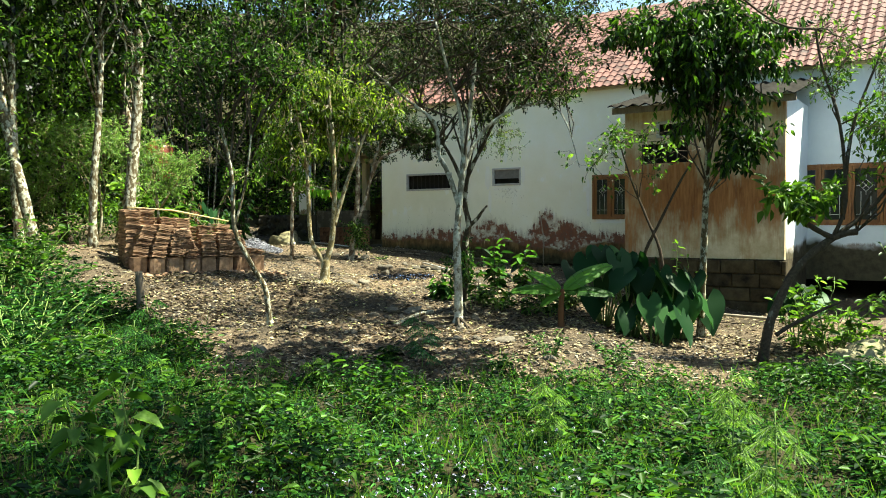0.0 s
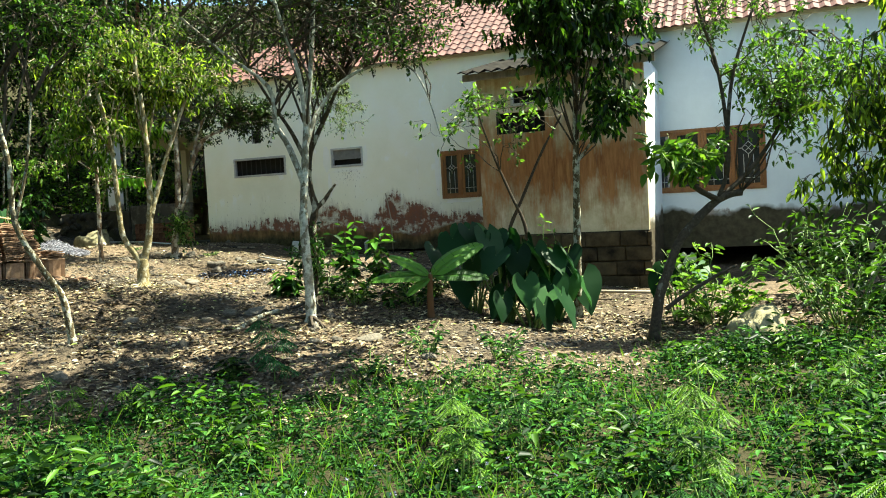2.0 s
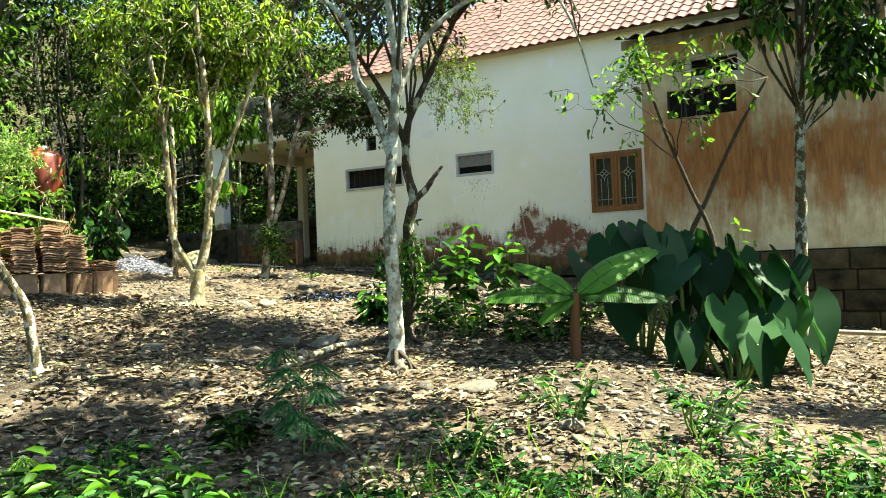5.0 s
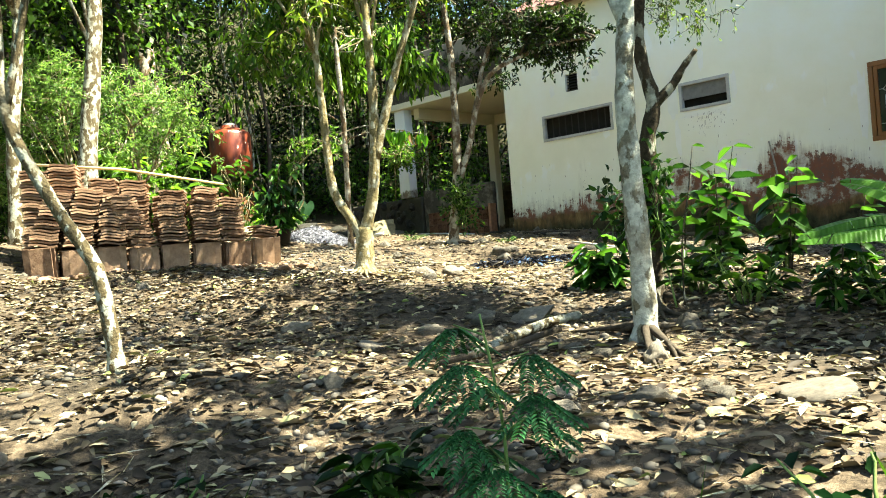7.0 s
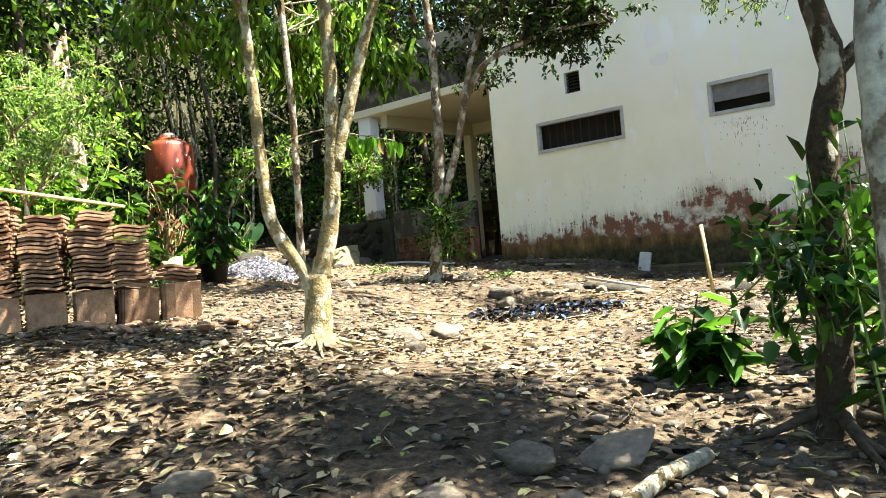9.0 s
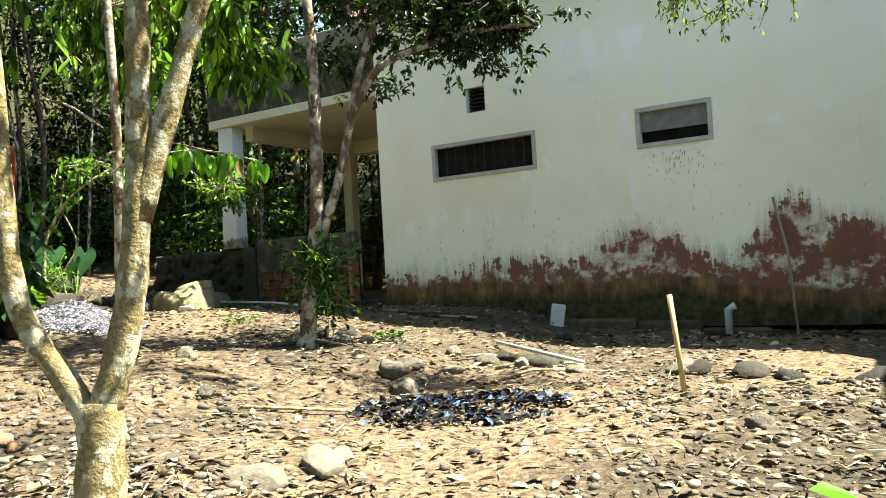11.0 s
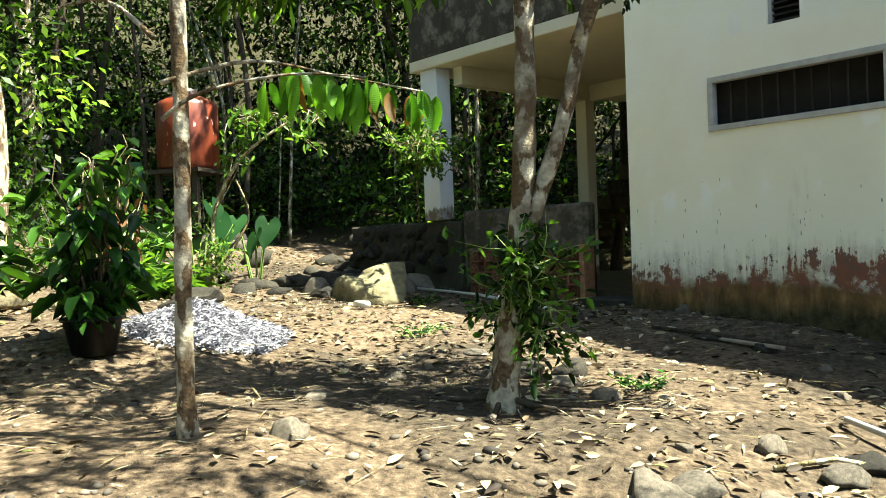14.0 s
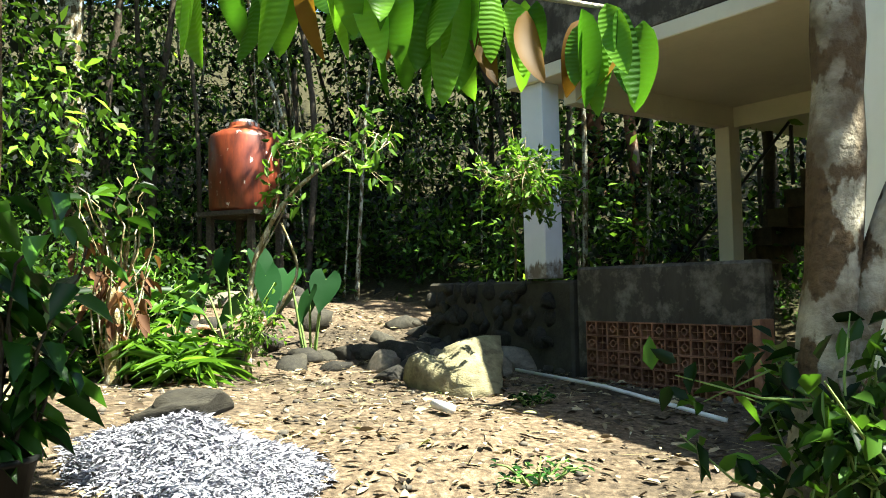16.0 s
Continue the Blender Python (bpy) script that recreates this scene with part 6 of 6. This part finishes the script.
for k in range(64):
    child("stone", dark_rocks[k % 3], terrace, m=pose(rnd(-5.85, -3.25), 0.44, rnd(0.85, 1.84), rnd(0, 360), rnd(0, 360), rnd(0, 360)) @ Matrix.Diagonal((rnd(0.09, 0.17), rnd(0.09, 0.15), rnd(0.08, 0.14), 1)))
for k in range(60):
    a = random.random()
    stone(-9.6 + 4.6 * a + rnd(-0.6, 0.6), 28.6 + rnd(-1.6, 1.5) - 0.5 * a, rnd(0.12, 0.42), rnd(0.45, 0.8), random.choice(dark_rocks if k % 3 else rocks), "rough stone in the rubble at the forest edge", "forest edge rubble")
for k in range(26):
    stone(-9.5 + rnd(-0.9, 0.9), 27.9 + rnd(-0.6, 0.6), rnd(0.12, 0.26), rnd(0.25, 0.6), heap_rocks[k % 3], "broken tile slab in a pale heap below the tank", "rubble heap")

# ---- forest ----
def forest(name, label, boxes, per_clump, size, mat):
    Ps, As = [], []
    for (x0, x1, y0, y1, z0, z1, n) in boxes:
        cx, cy = rng.uniform(x0, x1, n), rng.uniform(y0, y1, n)
        cz = height(cx, cy) + z0 + (z1 - z0) * rng.uniform(0, 1, n)
        clear = (cx > -12.8) & (cx < -7.2) & (cy > 25.5) & (cy < 32.0) & (cz > 2.1) & (cz < 8.0)
        cx, cy, cz = cx[~clear], cy[~clear], cz[~clear]
        n = len(cx)
        rad = rng.uniform(0.45, 1.25, n)
        d = rng.normal(size=(n, per_clump, 3))
        d = d / np.linalg.norm(d, axis=-1, keepdims=True) * rng.uniform(0.3, 1, (n, per_clump, 1)) ** 0.5
        P = np.stack([cx, cy, cz], -1)[:, None, :] + d * rad[:, None, None] * np.array([1, 1, 0.65])
        A = d + rng.normal(size=d.shape) * 0.7 + np.array([0, 0, -0.35])
        Ps.append(P.reshape(-1, 3))
        As.append(A.reshape(-1, 3))
    P, A = np.concatenate(Ps), np.concatenate(As)
    L = rng.uniform(size * 0.6, size * 1.4, len(P))
    ob = new(name, flat_leaves(name, P, A, rng.normal(size=P.shape) * 0.6 + np.array([0, 0, 1.0]), L, L * 0.45, mat))
    tagged(ob, label, "forest", kind="stuff")


# Shade and sun in the forest are put into the two leaf colours.
forest("forest", "dense tropical forest rising behind the yard, leaves darkened for shade", [(-26, 6, 34, 41, 0.3, 11, 560), (3, 18, 41, 48, 2, 15, 140), (-16, -4, 31.5, 34, 0.2, 9, 120), (-20, -11, 6, 31, 0.3, 9, 620), (-26, -19, 4, 34, 0, 12, 280), (-26, 8, 41, 50, 0, 11, 360), (-11, -8.5, 14, 26, 3.5, 9, 90)], 125, 0.19, LEAF_FOREST_SHADE)
forest("forest_sprays", "forest sprays coloured lighter to stand for sunlit leaves", [(-18, 2, 31.5, 38, 3.5, 9, 120), (-13, -9, 10, 30, 1.2, 7, 250), (-8, -1, 30.5, 34, 3.5, 8, 40), (-14, -2, 30.5, 34, 0.3, 3.5, 26)], 60, 0.16, LEAF_SPRAY_SUN)
# Leaf layer above the view, added only to darken the forest beneath.
forest("shade_canopy", "unseen high canopy added to shade the forest below", [(-24, 4, 30.5, 44, 9.5, 14, 620), (-24, -11, 8, 30.5, 9.5, 13, 380)], 60, 0.34, LEAF_FOREST_SHADE)
forest("undergrowth", "tangled leafy undergrowth below the forest", [(-22, 2, 31, 36, 0, 2.2, 250), (-12.2, -9.4, 29.4, 31.2, 0.2, 1.1, 26), (-16, -10.5, 8, 31, 0, 2.0, 260), (-12.5, -9.3, 26, 31, 0, 1.6, 40)], 110, 0.13, LEAF_MID)
# The last two boxes are never in view, added for their effect on light.
forest("far_trees", "trees behind the carport, with unseen ones added beside the start", [(14, 34, 16, 34, 0, 8, 300), (9, 16, 4, 13, -0.3, 1.3, 130), (12, 24, -6, 8, 0, 6, 160), (-20, -9, -8, 6, 0, 6, 200)], 85, 0.24, LEAF_FOREST_SHADE)
random.seed(31)
for k in range(84):
    x, y = (rnd(-18, 2), rnd(30.3, 38)) if k % 3 else (rnd(-19, -11), rnd(8, 31))
    z = gz(x, y)
    r = rnd(0.018, 0.05) if k % 2 else rnd(0.05, 0.12)
    t = thing("tree", Matrix(), "slender forest tree with a pale trunk", "tree", "forest trees")
    child("trunk", tube_mesh("trunk", [stem([(x, y, z - 0.2), (x + rnd(-0.3, 0.3), y, z + 3), (x + rnd(-0.6, 0.6), y, z + 6), (x + rnd(-0.9, 0.9), y, z + 10)], r, r * 0.5, r * 0.3)], BARK_PALE if k % 2 else BARK_DARK, 7), t)

# unseen overhanging tree behind the path's start, added to shade the weeds
sO = stem([(4.2, -2.5, 0.3), (4.1, -2.3, 2.5), (3.4, -0.5, 5.0), (2.2, 3.0, 7.0)], 0.16, 0.06)
tO = tree("unseen spreading tree added to shade the start of the path", [sO], BARK_DARK)
crown("crown", tO, [sO[0][-1], sO[0][-3]], (0.9, 5.6, 7.3), (3.4, 3.3, 1.0), 30, 6, 6, 10, (0.16, 0.45), LEAF_MID, BARK_DARK, 0.3, 0.05)

# ---- tile stacks ----
STACK = Matrix.Translation((-3.96, 18.05, 0)) @ pose(0, 0, 0, 0, 0, 216.3)
SV, SF = tile_outline(0.30, 0.34, 0.022, 0.012)
stack_tile = [as_mesh("tile", SV, SF, CLAY)]
random.seed(17)


def tile_column(i, j, z0, n, lean=0.0):
    """A pile of flat-lying tiles, i along the front and j back."""
    p = STACK @ Vector((0.18 + i * 0.365 + rnd(-0.03, 0.03), (-(0.2 + j * 0.42)) + rnd(-0.09, 0.06), 0))
    t = thing("tile_pile", Matrix.Translation((p.x, p.y, z0)) @ pose(0, 0, 0, 0, 0, 36.3 + rnd(-11, 11)), "weathered clay roof tiles piled in a column", "roof tiles", "stacked roof tiles")
    for k in range(n):
        child("tile", stack_tile[0], t, m=pose(rnd(-0.014, 0.014) + lean * k * 0.003 + 0.005 * math.sin(k * 0.9 + i), rnd(-0.02, 0.02), 0.03 + k * 0.034, rnd(-1.5, 1.5) + 2 * math.sin(i * 2.0), rnd(-2, 2) + lean, rnd(-4, 4)))
    return z0 + 0.03 + n * 0.034


heights = [6, 17, 21, 20, 25, 24, 29, 25]
for i in range(8):
    p = STACK @ Vector((0.18 + i * 0.365, -0.2, 0))
    zg = gz(p.x, p.y)
    row = thing("tile_row", Matrix.Translation((p.x, p.y, zg)) @ pose(0, 0, 0, 0, 0, 36.3 + rnd(-14, 14)), "clay roof tiles set upright as a footing", "roof tiles", "stacked roof tiles")
    for k in range(6):
        child("tile", stack_tile[0], row, m=pose(rnd(-0.02, 0.02), -0.12 + 0.045 * k, 0.155, 90 + rnd(4, 12), 0, rnd(-2, 2)))
    tile_column(i, 0, zg + 0.345, int(heights[i] * 0.72), rnd(-5, 5))
for i in range(1, 8):
    p = STACK @ Vector((0.18 + i * 0.365, -0.62, 0))
    tile_column(i, 1, gz(p.x, p.y), heights[i] + 10, rnd(-1, 1))
for i in range(3, 8):
    p = STACK @ Vector((0.18 + i * 0.365, -1.04, 0))
    tile_column(i, 2, gz(p.x, p.y), heights[i] + 9, rnd(-1, 1))
pole = new("bamboo_pole", tube_mesh("bamboo_pole", [([(-6.6, 16.9, 2.02), (-5.9, 17.7, 1.96), (-4.9, 18.45, 1.72)], [0.022, 0.024, 0.022])], BAMBOO, 8))
tagged(pole, "pale bamboo pole lying across the piled tiles", "pole")
shard = [rock_mesh("tile_fragment", CLAY, 40 + k, 2, 0.4) for k in range(3)]
for k in range(44):
    p = STACK @ Vector((rnd(-0.3, 2.9), rnd(0.02, 0.5), 0))
    ob = new("tile_fragment", shard[k % 3])
    ob.matrix_basis = pose(p.x, p.y, gz(p.x, p.y) + 0.03, rnd(0, 30), rnd(0, 30), rnd(0, 360)) @ Matrix.Diagonal((rnd(0.05, 0.13), rnd(0.04, 0.09), 0.035, 1))
    tagged(ob, "broken piece of clay tile on the ground", "tile fragment", "tile fragments")

# ---- water tank ----
tank = thing("water_tank", Matrix.Translation((-10.9, 31.0, 0)), "rust-red steel water tank on a hidden stand", "water tank")
bm = bmesh.new()
prof = [(0.0, 3.25), (0.56, 3.25), (0.61, 3.32), (0.615, 4.0), (0.61, 4.52), (0.57, 4.60), (0.30, 4.74), (0.26, 4.76), (0.26, 4.82), (0.0, 4.84)]
rings = []
for r, z in prof:
    rings.append([bm.verts.new((r * math.cos(2 * math.pi * k / 28), r * math.sin(2 * math.pi * k / 28), z)) for k in range(28)] if r else [bm.verts.new((0, 0, z))])
for a, b in zip(rings, rings[1:]):
    for k in range(28):
        if len(a) == 1:
            bm.faces.new((a[0], b[(k + 1) % 28], b[k]))
        elif len(b) == 1:
            bm.faces.new((a[k], a[(k + 1) % 28], b[0]))
        else:
            bm.faces.new((a[k], a[(k + 1) % 28], b[(k + 1) % 28], b[k]))
body = part("body", bm, TANK, tank)
smooth(body.data)
V, F = tube_data([([(0, 0, 4.83), (0, 0, 4.88)], [0.2, 0.19])], 20)
child("lid", as_mesh("lid", V, F, FRAME_GREY), tank, "grey lid")
for sx in (-0.42, 0.42):
    for sy in (-0.42, 0.42):
        part("leg", box((sx - 0.05, sy - 0.05, 1.5), (sx + 0.05, sy + 0.05, 3.18)), BARK_DARK, tank)
part("platform", box((-0.6, -0.6, 3.17), (0.6, 0.6, 3.245)), BARK_DARK, tank)

# ---- small things ----
pz = gz(-5.55, 21.7)
pot = thing("plant_pot", Matrix.Translation((-5.55, 21.7, pz)), "black plastic pot with a leafy plant in it", "plant pot")
bm = bmesh.new()
rings = []
for r, z in ((0.15, 0.0), (0.205, 0.25), (0.225, 0.25), (0.225, 0.275), (0.198, 0.275), (0.19, 0.2)):
    rings.append([bm.verts.new((r * math.cos(2 * math.pi * k / 24), r * math.sin(2 * math.pi * k / 24), z)) for k in range(24)])
for a, b in zip(rings, rings[1:]):
    for k in range(24):
        bm.faces.new((a[k], a[(k + 1) % 24], b[(k + 1) % 24], b[k]))
bm.faces.new(rings[0][::-1])
bm.faces.new(rings[-1])
smooth(part("body", bm, BLACK_PLASTIC, pot).data)
bush("potted_plant", "tall dark leafy plant growing in the black pot", "plant", (-5.55, 21.75, pz + 0.2), (0.40, 0.36, 0.62), 22, 9, (0.23, 0.45), LEAF_COFFEE, 0.55, 0.2, BARK_DARK)
bush("dry_shrub", "shrub with curled dry brown leaves on a stump", "shrub", (-7.75, 24.75), (0.35, 0.35, 0.85), 10, 8, (0.19, 0.4), LEAF_DRY, 0.9, 0.5, BARK_TAN)
bush("shrub", "green top shoots above the dry shrub", "shrub", (-7.75, 24.8, gz(-7.75, 24.8) + 1.0), (0.4, 0.35, 0.5), 9, 6, (0.22, 0.5), LEAF_MID, 0.3, 0.6, BARK_TAN)
ob = new("stump", tube_mesh("stump", [stem([(-7.78, 24.7, gz(-7.78, 24.7) - 0.05), (-7.77, 24.7, gz(-7.78, 24.7) + 0.4), (-7.75, 24.7, gz(-7.78, 24.7) + 0.85)], 0.07, 0.06)], BARK_TAN, 9))
tagged(ob, "pale cut tree stump", "stump")
ob = new("post", tube_mesh("post", [stem([(-5.0, 13.3, gz(-5, 13.3) - 0.05), (-5.0, 13.3, gz(-5, 13.3) + 0.35), (-5.02, 13.3, gz(-5, 13.3) + 0.75)], 0.075, 0.06)], WOOD_GREY, 9))
tagged(ob, "weathered grey wooden post", "post")

# heap of burnt husks
hx, hy = -5.25, 22.7
nh = 8500
a, q = rng.uniform(0, 6.283, nh), np.sqrt(rng.uniform(0, 1, nh))
x, y = hx + np.cos(a) * q * 0.72, hy + np.sin(a) * q * 0.62
z = height(x, y) + 0.24 * (1 - q) ** 1.1 + rng.uniform(0, 0.02, nh)
ang = rng.uniform(0, 6.283, nh)
A = np.stack([np.cos(ang), np.sin(ang), rng.normal(0, 0.35, nh)], -1)
L = rng.uniform(0.03, 0.075, nh)
ob = new("ash_heap", leaf_mesh("ash_heap", np.stack([x, y, z], -1), A, rng.normal(size=(nh, 3)) * 0.5 + np.array([0, 0, 1.0]), L, L * 0.22, ASH, 0.1))
tagged(ob, "heap of pale grey burnt husk flakes", "ash heap", kind="stuff")
bm = bmesh.new()
r = bmesh.ops.create_uvsphere(bm, u_segments=24, v_segments=10, radius=1.0)
for v in bm.verts:
    rr = min(1.0, math.hypot(v.co.x, v.co.y))
    v.co = Vector((hx + v.co.x * 0.70, hy + v.co.y * 0.60, gz(hx + v.co.x * 0.7, hy + v.co.y * 0.6) + (0.22 * (1 - rr) ** 1.1 if v.co.z > 0 else -0.05)))
me = bpy.data.meshes.new("ash_core")
bm.to_mesh(me)
bm.free()
me.materials.append(plain("ash_dust", (0.13, 0.13, 0.145), (0.28, 0.28, 0.31), 30, 0.95))
tagged(new("ash_core", me), "grey ash beneath the husk flakes", "ash", kind="stuff")
ob = new("stone_slab", rock_mesh("stone_slab", STONE_DARK, 5, 3, 0.45))
ob.matrix_basis = pose(-5.6, 23.0, gz(-5.6, 23.0) + 0.16, 8, -8, 25) @ Matrix.Diagonal((0.36, 0.17, 0.11, 1))
tagged(ob, "dark flat stone slab lying on the ash heap", "stone slab")
# dark scraps with blue plastic
nh = 900
a, q = rng.uniform(0, 6.283, nh), np.sqrt(rng.uniform(0, 1, nh))
x, y = -1.0 + np.cos(a) * q * 0.75, 19.2 + np.sin(a) * q * 0.5
A = np.stack([np.cos(a * 3), np.sin(a * 3), rng.normal(0, 0.4, nh)], -1)
L = rng.uniform(0.03, 0.09, nh)
P = np.stack([x, y, height(x, y) + 0.10 * (1 - q) + rng.uniform(0, 0.03, nh)], -1)
for nm, mt, sel, lab in (("plastic_scraps", BLUE_CLOTH, slice(0, 150), "shredded blue plastic scraps on the ground"), ("charcoal", CHAR, slice(150, 900), "dark charred scraps in a low heap")):
    tagged(new(nm, leaf_mesh(nm, P[sel], A[sel], rng.normal(size=(nh, 3))[sel] + np.array([0, 0, 1.0]), L[sel], L[sel] * 0.5, mt, 0.1)), lab, "debris", kind="stuff")


def rod(name, pts, r, mat, label, category, sides=10):
    ob = new(name, tube_mesh(name, [([Vector(p) for p in pts], [r] * len(pts))], mat, sides))
    return tagged(ob, label, category)


rod("pipe", [(-4.85, 27.15, gz(-4.85, 27.15) + 0.1), (-3.8, 26.3, gz(-3.8, 26.3) + 0.06), (-2.75, 25.35, gz(-2.75, 25.35) + 0.05)], 0.021, PVC, "long grey plastic pipe lying on the ground", "pipe")
rod("pipe", [(-4.75, 24.75, gz(-4.75, 24.75) + 0.05), (-4.5, 24.45, gz(-4.5, 24.45) + 0.05)], 0.036, PVC, "short piece of white plastic pipe", "pipe")
rod("pipe", [(-0.55, 21.75, gz(-0.55, 21.75) + 0.06), (0.15, 20.7, gz(0.15, 20.7) + 0.06)], 0.021, PVC, "white pipe half buried in the soil", "pipe")
rod("stake", [(0.6, 19.15, gz(0.6, 19.15) - 0.05), (0.53, 19.15, gz(0.53, 19.15) + 0.72)], 0.022, BAMBOO, "yellow bamboo stake in the ground", "stake")
rod("pole", [(4.7, 16.4, gz(4.7, 16.4) + 0.1), (6.9, 15.0, gz(6.9, 15.0) + 0.08)], 0.03, WOOD_GREY, "pale pole lying before the stone base", "pole")
rod("stick", [tuple(hw(5.75, 0.25, 0.40)), tuple(hw(5.68, 0.12, 1.3)), tuple(hw(5.55, 0.08, 1.95))], 0.017, WOOD_GREY, "crooked bare stick leaning on the wall", "stick")
rod("plank", [tuple(hw(0.4, 0.8, 0.80)), tuple(hw(2.2, 1.1, 0.74))], 0.022, WOOD_GREY, "thin old plank lying by the wall", "plank", 4)
rod("plank", [tuple(hw(0.9, 0.95, 0.81)), tuple(hw(2.4, 1.05, 0.76))], 0.025, BARK_DARK, "dark stick lying by the wall", "stick")
rod("root", [(-0.81, 13.42, gz(-0.81, 13.42) + 0.03), (-0.56, 14.2, gz(-0.56, 14.2) + 0.05), (-0.4, 14.45, gz(-0.4, 14.45) + 0.04), (-0.2, 14.7, gz(-0.2, 14.7) + 0.03)], 0.035, BARK_PALE, "thick bare root crossing the leaf litter", "root")
rod("branch", [(-0.95, 13.15, gz(-0.95, 13.15) + 0.06), (-0.6, 13.4, gz(-0.6, 13.4) + 0.08), (-0.3, 14.0, gz(-0.3, 14.0) + 0.08)], 0.025, BARK_DARK, "fallen branch lying in the litter", "branch")
p = hw(2.9, 0.3, 0.0)
bm = box((-0.09, -0.025, -0.1), (0.09, 0.025, 0.28), 0.012)
me = bpy.data.meshes.new("stone_slab")
bm.to_mesh(me)
bm.free()
me.materials.append(FRAME_GREY)
ob = new("leaning_slab", me)
ob.matrix_basis = Matrix.Translation((p.x, p.y, gz(p.x, p.y) + 0.0)) @ pose(0, 0, 0, -12, 8, -20)
tagged(ob, "pale rectangular slab standing near the wall", "slab")
p = hw(5.05, 0.35, 0.0)
rod("pipe", [(p.x, p.y, gz(p.x, p.y) - 0.05), (p.x, p.y, gz(p.x, p.y) + 0.3), (p.x + 0.06, p.y - 0.05, gz(p.x, p.y) + 0.34)], 0.045, PVC, "white drain pipe sticking out of the ground", "pipe")
for k in range(5):
    x, y = rnd(-3.6, -0.5), rnd(17.5, 21.2)
    rod("root", [(x, y, gz(x, y) + 0.02), (x + 0.3, y + 0.2, gz(x + 0.3, y + 0.2) + 0.035), (x + 0.75, y + 0.25, gz(x + 0.75, y + 0.25) + 0.02)], 0.016, BARK_TAN, "bare surface root crossing the soil", "root", 6)

# small green tufts and seedlings in the yard
random.seed(77)
for x, y, h0, r0, lf in ((0.75, 10.9, 0.16, 0.28, 0.09), (1.5, 11.3, 0.2, 0.34, 0.09), (2.3, 11.0, 0.2, 0.34, 0.09), (-1.5, 11.0, 0.12, 0.3, 0.07), (-0.75, 11.3, 0.14, 0.14, 0.12), (1.0, 14.6, 0.2, 0.3, 0.13), (1.9, 14.3, 0.2, 0.3, 0.12), (2.4, 15.2, 0.22, 0.35, 0.14), (0.7, 15.1, 0.16, 0.3, 0.13), (-1.7, 22.2, 0.05, 0.2, 0.05), (-3.6, 23.4, 0.05, 0.25, 0.05), (-4.2, 25.4, 0.07, 0.2, 0.06), (-5.7, 20.6, 0.14, 0.2, 0.09)):
    bush("tuft", "small green tuft sprouting from the soil", "plant", (x, y), (r0, r0, h0), 12, 7, (lf, 0.45), LEAF_HERB if lf < 0.1 else LEAF_MID, 0.15)
# mossy stones and earth clods along the wall's shade line
for x, y, r in ((-0.35, 21.0, 0.2), (-0.15, 20.85, 0.16), (-0.55, 21.1, 0.15), (1.05, 20.25, 0.17), (1.35, 20.0, 0.2), (1.55, 19.7, 0.14), (2.1, 19.4, 0.2), (-2.55, 22.5, 0.24), (-2.2, 22.65, 0.2), (-0.8, 23.6, 0.14), (-1.2, 23.9, 0.12), (0.3, 22.6, 0.13)):
    stone(x, y, r, 0.55, dark_rocks[int(r * 100) % 3], "mossy dark stone at the edge of the shade", "mossy stones")
